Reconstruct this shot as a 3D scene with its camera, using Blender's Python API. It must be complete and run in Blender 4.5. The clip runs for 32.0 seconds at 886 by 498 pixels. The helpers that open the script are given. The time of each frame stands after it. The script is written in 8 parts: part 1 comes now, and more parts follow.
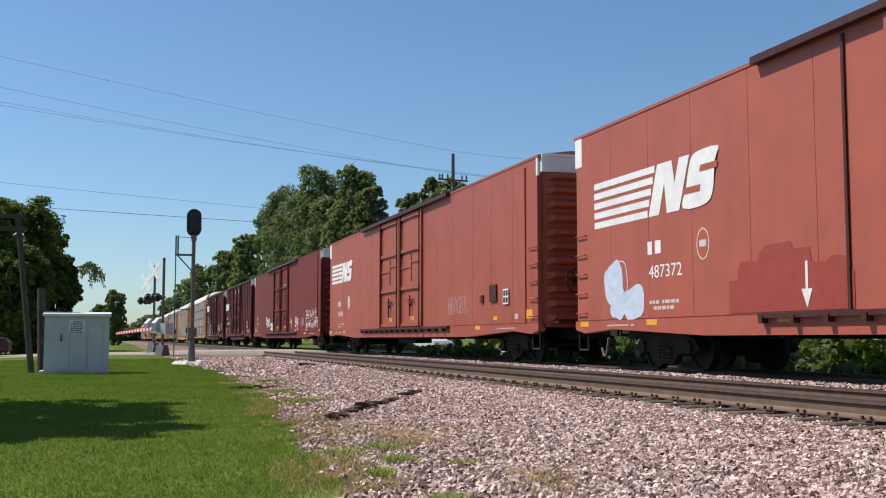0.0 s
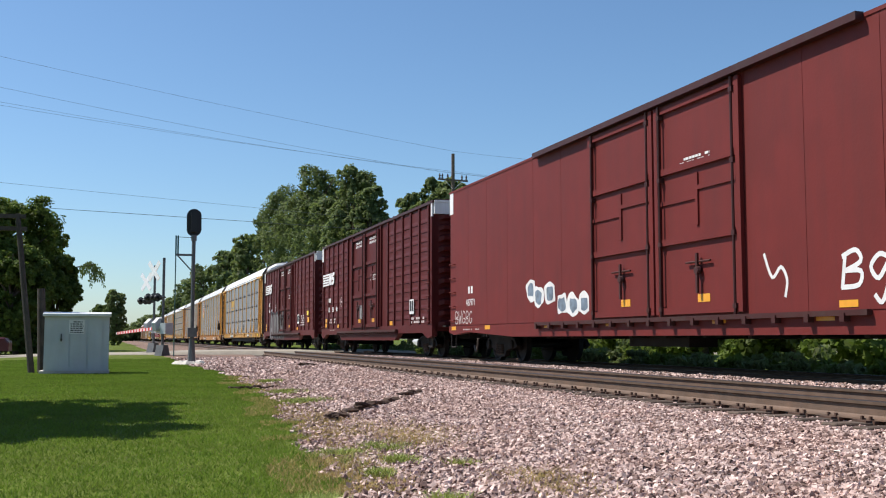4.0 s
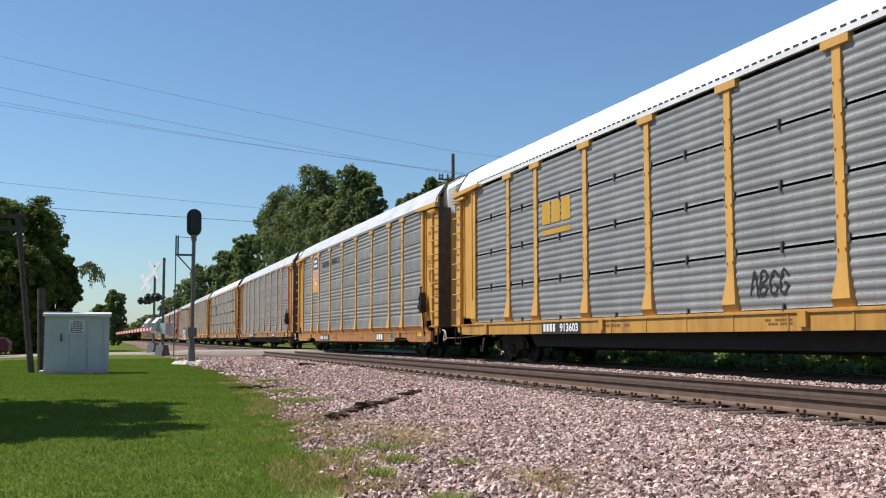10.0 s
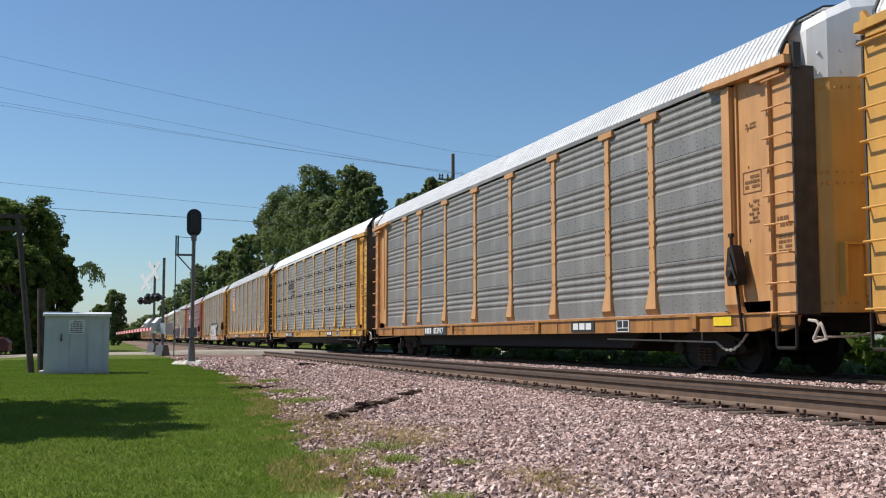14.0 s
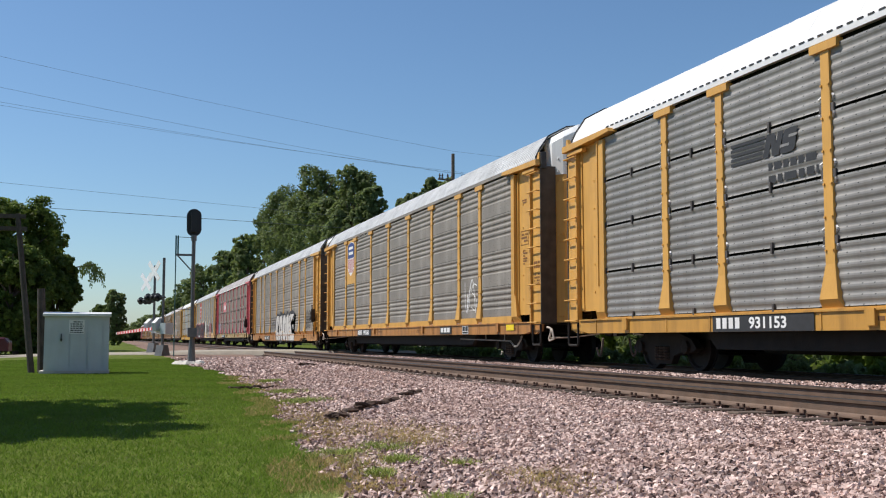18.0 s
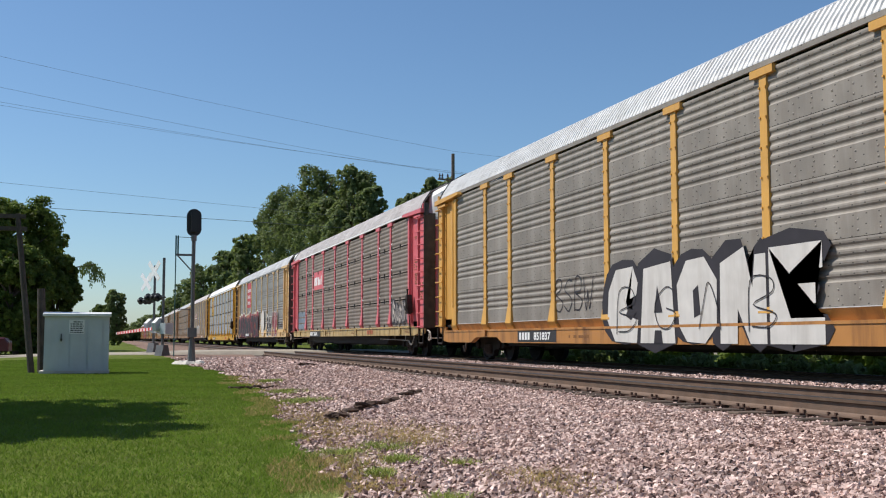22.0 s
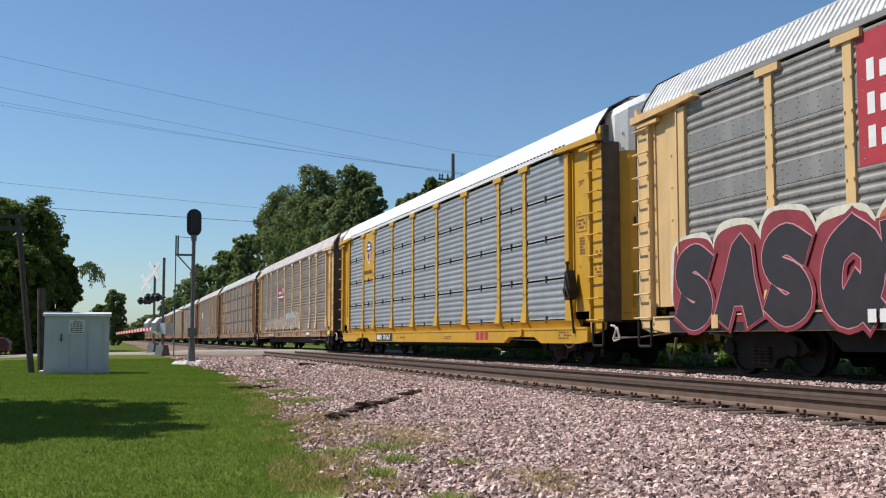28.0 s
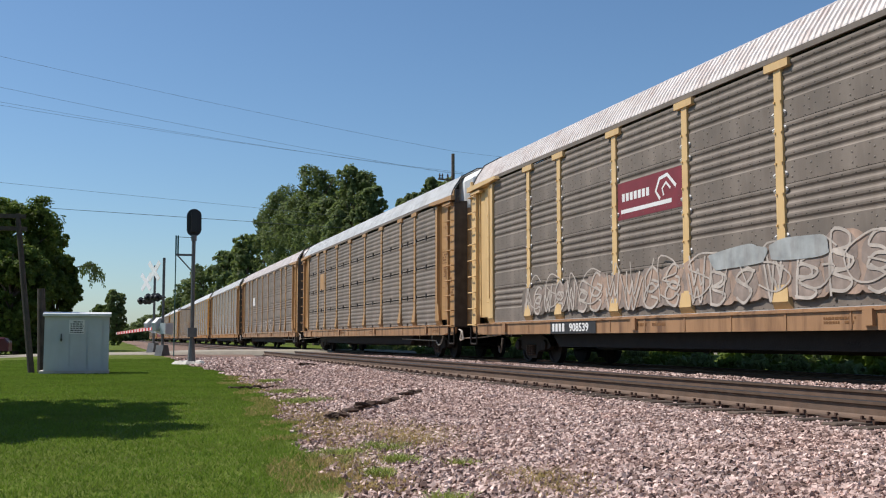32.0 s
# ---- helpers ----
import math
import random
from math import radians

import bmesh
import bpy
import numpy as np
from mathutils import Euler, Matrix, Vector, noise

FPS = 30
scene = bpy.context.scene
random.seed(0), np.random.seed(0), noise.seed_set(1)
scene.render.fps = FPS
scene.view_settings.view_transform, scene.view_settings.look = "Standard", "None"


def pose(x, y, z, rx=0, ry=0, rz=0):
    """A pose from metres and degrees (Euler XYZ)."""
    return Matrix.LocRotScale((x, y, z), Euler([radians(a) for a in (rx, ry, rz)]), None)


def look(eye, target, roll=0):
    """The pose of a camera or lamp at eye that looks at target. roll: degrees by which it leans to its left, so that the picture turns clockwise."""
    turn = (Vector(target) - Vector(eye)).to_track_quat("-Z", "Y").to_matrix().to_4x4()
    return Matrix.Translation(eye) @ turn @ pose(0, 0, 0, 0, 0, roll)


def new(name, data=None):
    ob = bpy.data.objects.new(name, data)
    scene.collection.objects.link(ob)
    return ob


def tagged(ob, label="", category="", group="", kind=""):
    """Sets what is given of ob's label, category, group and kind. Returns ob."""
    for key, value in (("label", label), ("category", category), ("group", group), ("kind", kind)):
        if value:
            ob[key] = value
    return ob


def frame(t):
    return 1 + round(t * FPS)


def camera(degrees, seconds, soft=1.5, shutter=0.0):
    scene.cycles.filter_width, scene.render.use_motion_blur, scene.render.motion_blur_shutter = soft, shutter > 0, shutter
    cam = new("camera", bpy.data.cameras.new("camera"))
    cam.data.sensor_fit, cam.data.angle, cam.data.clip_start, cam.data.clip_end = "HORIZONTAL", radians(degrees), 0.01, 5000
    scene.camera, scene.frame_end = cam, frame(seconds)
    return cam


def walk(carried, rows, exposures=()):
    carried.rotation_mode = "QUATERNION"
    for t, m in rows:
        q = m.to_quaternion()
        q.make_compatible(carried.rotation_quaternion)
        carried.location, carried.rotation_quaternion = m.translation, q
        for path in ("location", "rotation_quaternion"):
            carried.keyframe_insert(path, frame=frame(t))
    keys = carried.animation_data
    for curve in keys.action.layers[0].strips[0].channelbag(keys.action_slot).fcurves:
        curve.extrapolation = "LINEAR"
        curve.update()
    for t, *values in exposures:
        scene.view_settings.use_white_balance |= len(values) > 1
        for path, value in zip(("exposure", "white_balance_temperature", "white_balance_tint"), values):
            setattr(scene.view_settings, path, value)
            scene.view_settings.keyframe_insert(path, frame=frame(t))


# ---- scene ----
# The camera stands on a tripod beside two parallel tracks that run along the x axis.
EYE_Z = 1.10
TURN, TILT = 17.18, 4.84
RAIL_Z = 0.50
NEAR_TRACK, FAR_TRACK = 7.85, 11.35
SPEED = 11.754
JOINT, JOINT_T = -42.85, 9.0

cam = camera(45.27, 32.0, soft=1.1, shutter=0.0)
_aim = (-math.cos(radians(TURN)) * math.cos(radians(TILT)), math.sin(radians(TURN)) * math.cos(radians(TILT)), math.sin(radians(TILT)))
_eye = (0.0, 0.0, EYE_Z)
_at = (_aim[0], _aim[1], EYE_Z + _aim[2])
walk(cam, [(0.0, look(_eye, _at)), (32.0, look(_eye, _at))], exposures=[(0.0, 0.0), (3.0, 0.05), (6.0, 0.25), (8.0, 0.2), (10.0, 0.0), (12.0, -0.15), (18.0, -0.1), (28.0, -0.1), (32.0, -0.15)])

# ---- light ----
SUN_AZ, SUN_EL = -121.0, 54.0
world = bpy.data.worlds.new("sky")
scene.world = world
world.use_nodes = True
_wn = world.node_tree
_sky = _wn.nodes.new("ShaderNodeTexSky")
_sky.sky_type = "NISHITA"
_sky.sun_disc = False
_sky.sun_elevation = radians(SUN_EL)
_sky.sun_rotation = radians(90 - SUN_AZ)
_sky.air_density, _sky.dust_density, _sky.ozone_density = 1.0, 0.5, 6.0
_tint = _wn.nodes.new("ShaderNodeMix")
_tint.data_type, _tint.blend_type = "RGBA", "MULTIPLY"
_tint.inputs["Factor"].default_value = 1.0
_tint.inputs["B"].default_value = (0.92, 1.0, 1.014, 1)
_wn.links.new(_sky.outputs[0], _tint.inputs["A"])
_wn.links.new(_tint.outputs["Result"], _wn.nodes["Background"].inputs[0])
_wn.nodes["Background"].inputs[1].default_value = 0.121
_sd = (math.cos(radians(SUN_AZ)) * math.cos(radians(SUN_EL)), math.sin(radians(SUN_AZ)) * math.cos(radians(SUN_EL)), math.sin(radians(SUN_EL)))
sun = new("sun", bpy.data.lights.new("sun", "SUN"))
sun.data.energy, sun.data.angle, sun.data.color = 5.6, radians(0.53), (1.0, 0.94, 0.86)
sun.matrix_world = look((_sd[0] * 60, _sd[1] * 60, _sd[2] * 60), (0, 0, 0))


# ---- materials ----
def material(name, base, rough=0.6, metal=0.0, var=0.15, scale=4.0, dirt=None, dirt_amount=0.0, streak=False,
             bump=0.0, bump_scale=40.0, islands=0.0, objects=0.0, spots=0.0, spot_scale=(12, 12, 12), gloss=0.5):
    m = bpy.data.materials.new(name)
    m.use_nodes = True
    nt = m.node_tree
    n, l = nt.nodes, nt.links
    b = n["Principled BSDF"]
    b.inputs["Roughness"].default_value = rough
    b.inputs["Metallic"].default_value = metal
    b.inputs["Specular IOR Level"].default_value = gloss
    tc = n.new("ShaderNodeTexCoord")
    nz = n.new("ShaderNodeTexNoise")
    nz.inputs["Scale"].default_value = scale
    nz.inputs["Detail"].default_value = 6
    l.new(tc.outputs["Object"], nz.inputs["Vector"])
    ramp = n.new("ShaderNodeValToRGB")
    ramp.color_ramp.elements[0].position, ramp.color_ramp.elements[1].position = 0.3, 0.7
    ramp.color_ramp.elements[0].color = (*[max(0, c * (1 - var)) for c in base], 1)
    ramp.color_ramp.elements[1].color = (*[min(1, c * (1 + var)) for c in base], 1)
    l.new(nz.outputs["Fac"], ramp.inputs["Fac"])
    out = ramp.outputs["Color"]
    if dirt is not None:
        mp = n.new("ShaderNodeMapping")
        mp.inputs["Scale"].default_value = (2.2, 2.2, 0.25) if streak else (0.7, 0.7, 0.7)
        l.new(tc.outputs["Object"], mp.inputs["Vector"])
        nd = n.new("ShaderNodeTexNoise")
        nd.inputs["Scale"].default_value = 1.6
        nd.inputs["Detail"].default_value = 8
        nd.inputs["Roughness"].default_value = 0.65
        l.new(mp.outputs["Vector"], nd.inputs["Vector"])
        mr = n.new("ShaderNodeMapRange")
        mr.inputs["From Min"].default_value, mr.inputs["From Max"].default_value = 0.45, 0.75
        mr.inputs["To Max"].default_value = dirt_amount
        l.new(nd.outputs["Fac"], mr.inputs["Value"])
        mx = n.new("ShaderNodeMix")
        mx.data_type = "RGBA"
        l.new(mr.outputs["Result"], mx.inputs["Factor"])
        l.new(out, mx.inputs["A"])
        mx.inputs["B"].default_value = (*dirt, 1)
        out = mx.outputs["Result"]
    if spots:
        mp = n.new("ShaderNodeMapping")
        mp.inputs["Scale"].default_value = spot_scale
        l.new(tc.outputs["Object"], mp.inputs["Vector"])
        vo = n.new("ShaderNodeTexVoronoi")
        vo.voronoi_dimensions = "2D"
        mp.inputs["Rotation"].default_value = (-math.pi / 2, 0, 0)
        vo.inputs["Scale"].default_value = 1.0
        vo.inputs["Randomness"].default_value = 0.15
        l.new(mp.outputs["Vector"], vo.inputs["Vector"])
        mr = n.new("ShaderNodeMapRange")
        mr.inputs["From Min"].default_value, mr.inputs["From Max"].default_value = 0.045, 0.085
        mr.inputs["To Min"].default_value, mr.inputs["To Max"].default_value = 1 - spots, 1.0
        l.new(vo.outputs["Distance"], mr.inputs["Value"])
        mx = n.new("ShaderNodeMix")
        mx.data_type, mx.blend_type = "RGBA", "MULTIPLY"
        mx.inputs["Factor"].default_value = 1.0
        l.new(out, mx.inputs["A"])
        l.new(mr.outputs["Result"], mx.inputs["B"])
        out = mx.outputs["Result"]
    if islands or objects:
        if islands:
            src = n.new("ShaderNodeNewGeometry").outputs["Random Per Island"]
        else:
            src = n.new("ShaderNodeObjectInfo").outputs["Random"]
        mr = n.new("ShaderNodeMapRange")
        k = islands or objects
        mr.inputs["To Min"].default_value, mr.inputs["To Max"].default_value = 1 - k, 1 + k
        l.new(src, mr.inputs["Value"])
        mx = n.new("ShaderNodeMix")
        mx.data_type, mx.blend_type = "RGBA", "MULTIPLY"
        mx.inputs["Factor"].default_value = 1.0
        l.new(out, mx.inputs["A"])
        l.new(mr.outputs["Result"], mx.inputs["B"])
        out = mx.outputs["Result"]
    l.new(out, b.inputs["Base Color"])
    if bump:
        nb = n.new("ShaderNodeTexNoise")
        nb.inputs["Scale"].default_value = bump_scale
        nb.inputs["Detail"].default_value = 5
        l.new(tc.outputs["Object"], nb.inputs["Vector"])
        bp = n.new("ShaderNodeBump")
        bp.inputs["Strength"].default_value = bump
        bp.inputs["Distance"].default_value = 0.02
        l.new(nb.outputs["Fac"], bp.inputs["Height"])
        l.new(bp.outputs["Normal"], b.inputs["Normal"])
    return m


GRIME = (0.06, 0.045, 0.035)
RUST = (0.16, 0.06, 0.025)


def coat(name, base, dirt=GRIME, amount=0.35, rough=0.5, var=0.08, gloss=0.5):
    return material(name, base, rough, 0.0, var, 1.5, dirt, amount, True, 0.08, 25, gloss=gloss)


M_GRASS = material("lawn", (0.100, 0.130, 0.024), 0.9, 0, 0.3, 2.5, (0.095, 0.105, 0.024), 0.4, False, 0.3, 60, gloss=0.05)
M_BLADE = material("grass_blade", (0.122, 0.190, 0.028), 0.8, 0, 0.35, 0.5, (0.26, 0.28, 0.075), 0.6, False, islands=0.45, gloss=0.05)
M_DRY = material("dry_grass", (0.42, 0.33, 0.14), 0.8, 0, 0.25, 3, islands=0.3, gloss=0.1)
M_WEED = material("weed_leaf", (0.29, 0.34, 0.07), 0.7, 0, 0.25, 3, islands=0.35)
M_BALLAST_BED = material("ballast_bed", (0.19, 0.12, 0.088), 0.95, 0, 0.5, 18, (0.24, 0.135, 0.085), 0.6, False, 1.0, 30)
M_STONE = material("ballast_stone", (0.462, 0.345, 0.308), 0.85, 0, 0.3, 9, (0.30, 0.165, 0.12), 0.5, False, 0.3, 60, gloss=0.25)


def stone_tones(m):
    """Each stone has a tone of its own, from dark brown over pink to nearly white."""
    n, l = m.node_tree.nodes, m.node_tree.links
    geo = n.new("ShaderNodeNewGeometry")
    ramp = n.new("ShaderNodeValToRGB")
    e = ramp.color_ramp.elements
    e[0].position, e[0].color = 0.0, (0.36, 0.32, 0.3, 1)
    e[1].position, e[1].color = 1.0, (2.1, 2.25, 2.25, 1)
    for pos, col in ((0.25, (0.62, 0.55, 0.52, 1)), (0.55, (1.0, 1.0, 1.0, 1)), (0.82, (1.5, 1.5, 1.5, 1)), (0.95, (1.6, 1.65, 1.65, 1))):
        k = e.new(pos)
        k.color = col
    mx = n.new("ShaderNodeMix")
    mx.data_type, mx.blend_type = "RGBA", "MULTIPLY"
    mx.inputs["Factor"].default_value = 1.0
    b = n["Principled BSDF"]
    l.new(geo.outputs["Random Per Island"], ramp.inputs["Fac"])
    l.new(b.inputs["Base Color"].links[0].from_socket, mx.inputs["A"])
    l.new(ramp.outputs["Color"], mx.inputs["B"])
    l.new(mx.outputs["Result"], b.inputs["Base Color"])


stone_tones(M_STONE)
M_ROAD = material("road_concrete", (0.34, 0.30, 0.24), 0.9, 0, 0.12, 3, (0.2, 0.18, 0.15), 0.5, False, 0.2, 60)
M_RAIL = material("rail_steel", (0.14, 0.092, 0.066), 0.75, 0.1, 0.25, 3, (0.20, 0.11, 0.065), 0.5, False, 0.2, 50)
M_HEAD = material("rail_head", (0.115, 0.08, 0.06), 0.9, 0.0, 0.2, 6, gloss=0.1)
# Near-black tread: the dark train it mirrors is put into the colour.
M_TREAD_MIRROR = material("dark_reflection_tread", (0.035, 0.027, 0.022), 0.35, 0.4, 0.1, 6)
M_TIE = material("tie_wood", (0.085, 0.06, 0.045), 0.9, 0, 0.35, 8, (0.16, 0.13, 0.1), 0.5, False, 0.5, 40, objects=0.3)
# Underframe, truck and wheel colours are near black: shade under the cars is included.
M_SHADE_DARK = material("shade_dark_steel", (0.010, 0.008, 0.007), 0.8, 0.1, 0.4, 5, (0.02, 0.014, 0.01), 0.5, False, 0.2, 30)
M_TRUCK = material("shade_dark_truck_steel", (0.014, 0.011, 0.009), 0.75, 0.2, 0.4, 6, (0.05, 0.035, 0.028), 0.5, False, 0.2, 30)
M_WHEEL = material("shade_dark_wheel_steel", (0.014, 0.011, 0.01), 0.7, 0.2, 0.3, 8)
M_GALV = material("galvanised_sheet", (0.278, 0.265, 0.247), 0.5, 0.25, 0.14, 1.2, (0.15, 0.14, 0.13), 0.5, True, 0.1, 60, spots=0.75, spot_scale=(3.6, 1, 6.8), objects=0.06)
M_GALV_NEW = material("bright_galvanised_sheet", (0.33, 0.345, 0.365), 0.45, 0.25, 0.1, 1.2, (0.20, 0.20, 0.20), 0.35, True, 0.08, 60, spots=0.4, spot_scale=(3.6, 1, 6.8), objects=0.05)
M_GALV_OLD = material("weathered_sheet", (0.262, 0.238, 0.208), 0.65, 0.15, 0.18, 1.2, (0.17, 0.14, 0.115), 0.6, True, 0.12, 60, spots=0.75, spot_scale=(3.6, 1, 6.8), objects=0.07)
M_GALV_BROWN = material("soot_brown_sheet", (0.20, 0.166, 0.138), 0.7, 0.1, 0.2, 1.2, (0.13, 0.10, 0.08), 0.6, True, 0.12, 60, spots=0.75, spot_scale=(3.6, 1, 6.8), objects=0.07)
M_ROOF = material("white_roof_sheet", (0.78, 0.775, 0.765), 0.5, 0.1, 0.08, 1.0, (0.55, 0.53, 0.51), 0.3, True, 0.05, 30)
M_ROOF_GREY = material("grey_roof_sheet", (0.68, 0.675, 0.66), 0.5, 0.15, 0.1, 1.0, (0.3, 0.27, 0.24), 0.45, True, 0.05, 30)
M_ROOF_DULL = material("dull_roof_sheet", (0.58, 0.54, 0.52), 0.6, 0.05, 0.1, 1.0, (0.30, 0.24, 0.21), 0.55, True, 0.05, 30)
M_GALV_PLAIN = material("grey_sheet", (0.268, 0.268, 0.268), 0.5, 0.2, 0.12, 1.2, (0.17, 0.165, 0.16), 0.45, True, 0.08, 60, spots=0.5, spot_scale=(3.6, 1, 6.8), objects=0.05)
M_ROOF_PINK = material("rust_stained_roof_sheet", (0.72, 0.66, 0.63), 0.55, 0.05, 0.08, 1.0, (0.38, 0.24, 0.19), 0.6, True, 0.05, 30)
M_WHITE = coat("white_paint", (0.78, 0.78, 0.77), (0.4, 0.38, 0.35), 0.3)
M_BOARD = material("board_white", (0.92, 0.92, 0.92), 0.5, 0, 0.03, 6)
M_MARK = material("marking_white", (0.78, 0.78, 0.77), 0.6, 0, 0.06, 6, (0.45, 0.38, 0.36), 0.35)
# Grimy bare steel of the ladder return, darkened further for its shade.
M_GRIMY_SHADED = material("grimy_shade_dark_steel", (0.075, 0.062, 0.052), 0.8, 0.1, 0.3, 4, (0.04, 0.03, 0.025), 0.5, True)
M_YELLOW_RUSTY = coat("rust_bled_yellow_paint", (0.60, 0.315, 0.125), (0.38, 0.15, 0.06), 0.6)
M_FADED_ZINC = material("pale_zinc_lip", (0.50, 0.49, 0.48), 0.6, 0.1, 0.15, 6)
M_STENCIL = material("stencil_brown", (0.20, 0.09, 0.03), 0.7, 0, 0.2, 8)
M_FADED = material("marking_faded", (0.55, 0.47, 0.45), 0.7, 0, 0.15, 10)
M_BLACK = material("marking_black", (0.03, 0.03, 0.032), 0.6, 0, 0.2, 8)
M_ORANGE = material("reflector_orange", (0.80, 0.36, 0.03), 0.4, 0, 0.06, 8)
M_YELLOWSIGN = material("yellow_sticker", (0.85, 0.62, 0.02), 0.4, 0, 0.05, 8)
M_YELLOW = coat("yellow_paint", (0.63, 0.34, 0.075), (0.30, 0.14, 0.04), 0.4)
M_YELLOW_NEW = coat("bright_yellow_paint", (0.56, 0.31, 0.02), (0.3, 0.15, 0.03), 0.25)
M_YELLOW_OLD = coat("faded_yellow_paint", (0.43, 0.245, 0.10), (0.24, 0.11, 0.055), 0.6)
M_CREAM = coat("cream_yellow_paint", (0.68, 0.46, 0.21), (0.34, 0.2, 0.1), 0.4)
M_PINK = coat("faded_red_paint", (0.62, 0.13, 0.15), (0.35, 0.09, 0.08), 0.4)
M_SILL = coat("orange_yellow_sill", (0.44, 0.20, 0.055), (0.12, 0.05, 0.025), 0.9)
M_SILL_NEW = coat("yellow_sill", (0.52, 0.27, 0.055), (0.16, 0.08, 0.025), 0.6)
M_SILL_RUST = coat("rusty_sill", (0.38, 0.21, 0.105), (0.09, 0.04, 0.022), 0.95)
M_SILL_TAN = coat("tan_sill", (0.48, 0.34, 0.15), (0.08, 0.05, 0.03), 0.8)
M_GREEN = coat("green_paint", (0.05, 0.17, 0.08), GRIME, 0.4)
M_BOX_LIGHT = coat("oxide_red_paint", (0.35, 0.080, 0.046), (0.21, 0.058, 0.04), 0.4)
M_BOX_BROWN = coat("brown_red_paint", (0.38, 0.09, 0.054), (0.27, 0.08, 0.055), 0.4)
M_BOX_MAROON = coat("maroon_paint", (0.152, 0.019, 0.016), (0.08, 0.02, 0.018), 0.4, 0.62, gloss=0.3)
M_BOX_RIBBED = coat("dark_maroon_paint", (0.090, 0.0095, 0.0085), (0.055, 0.013, 0.011), 0.3, 0.6, gloss=0.3)
M_PATCH = material("fresh_red_patch", (0.30, 0.045, 0.03), 0.6, 0, 0.12, 4)
M_SKYBLUE = material("pale_blue_spray", (0.50, 0.58, 0.70), 0.7, 0, 0.12, 6)
M_BOXROOF = coat("box_roof_dark", (0.06, 0.018, 0.016), GRIME, 0.5, gloss=0.3)
M_RED = material("sign_red", (0.42, 0.03, 0.045), 0.6, 0, 0.12, 4, (0.3, 0.06, 0.06), 0.4)
M_MAROON_SIGN = material("sign_maroon", (0.20, 0.025, 0.035), 0.6, 0, 0.12, 4)
M_BLUE = material("sign_blue", (0.03, 0.05, 0.20), 0.5, 0, 0.1, 4)
M_SPRAY_RED = material("spray_red", (0.24, 0.03, 0.042), 0.6, 0, 0.2, 3)
M_SPRAY_BLACK = material("spray_black", (0.025, 0.02, 0.025), 0.6, 0, 0.2, 3)
M_SPRAY_GREY = material("spray_silver", (0.19, 0.175, 0.175), 0.6, 0, 0.25, 3)
M_SPRAY_PALE = material("spray_pale", (0.48, 0.42, 0.37), 0.7, 0, 0.25, 3)
M_SPRAY_PINK = material("spray_pink", (0.55, 0.25, 0.28), 0.7, 0, 0.2, 3)
M_SPRAY_ORANGE = material("spray_orange", (0.42, 0.13, 0.06), 0.7, 0, 0.2, 3)
M_SPRAY_WHITE = material("spray_white", (0.60, 0.58, 0.55), 0.7, 0, 0.08, 3, (0.36, 0.33, 0.30), 0.5, True)
M_SPRAY_DUST = material("spray_dust", (0.30, 0.235, 0.20), 0.7, 0, 0.3, 4, (0.2, 0.165, 0.142), 0.8, True)
M_SPRAY_TAN = material("spray_tan", (0.42, 0.29, 0.22), 0.7, 0, 0.25, 4, (0.2, 0.165, 0.142), 0.7, True)
M_SPRAY_DUSTBLUE = material("spray_dusty_blue", (0.36, 0.38, 0.38), 0.7, 0, 0.25, 4, (0.2, 0.165, 0.142), 0.6, True)
M_SPRAY_BLUEGREY = material("spray_blue_grey", (0.17, 0.22, 0.28), 0.7, 0, 0.35, 6, (0.06, 0.07, 0.09), 0.6)
M_SPRAY_CREAM = material("spray_cream", (0.62, 0.60, 0.50), 0.7, 0, 0.15, 6)
M_SMEAR = material("spray_smear", (0.105, 0.08, 0.08), 0.7, 0, 0.35, 2.5, (0.10, 0.05, 0.05), 0.6, True)
M_SPRAY_TEAL = material("spray_teal", (0.10, 0.20, 0.22), 0.7, 0, 0.2, 3)
M_WOOD = material("pole_wood", (0.16, 0.115, 0.085), 0.9, 0, 0.3, 6, (0.07, 0.05, 0.04), 0.5, True, 0.4, 30)
M_WOOD_DARK = material("old_dark_wood", (0.075, 0.06, 0.05), 0.9, 0, 0.3, 6, (0.04, 0.03, 0.025), 0.5, True, 0.4, 30)
M_ROT = material("rotten_wood", (0.075, 0.045, 0.032), 0.95, 0, 0.4, 10, (0.02, 0.013, 0.01), 0.5, True, 0.6, 30)
M_CASE = coat("grey_case_paint", (0.53, 0.56, 0.57), (0.40, 0.40, 0.39), 0.25)
M_STEEL = material("grey_mast_steel", (0.14, 0.14, 0.14), 0.55, 0.3, 0.15, 5, (0.12, 0.1, 0.09), 0.4)
M_TEALSTEEL = material("teal_grey_steel", (0.05, 0.13, 0.13), 0.55, 0.2, 0.15, 5)
M_SIGNALBLACK = material("signal_black", (0.012, 0.012, 0.013), 0.5, 0, 0.2, 5)
M_CONCRETE = material("foundation_concrete", (0.55, 0.52, 0.46), 0.9, 0, 0.12, 4, (0.36, 0.32, 0.27), 0.5, False, 0.3, 30)
M_ARMRED = material("gate_red", (0.60, 0.02, 0.03), 0.5, 0, 0.08, 5)
M_WIRE = material("wire_grey", (0.10, 0.11, 0.12), 0.6, 0, 0.1, 5)
M_CERAMIC = material("insulator_dark", (0.05, 0.04, 0.04), 0.3, 0, 0.1, 5)
M_BARK = material("bark", (0.10, 0.075, 0.055), 0.95, 0, 0.3, 5, (0.05, 0.04, 0.03), 0.5, True, 0.5, 20)
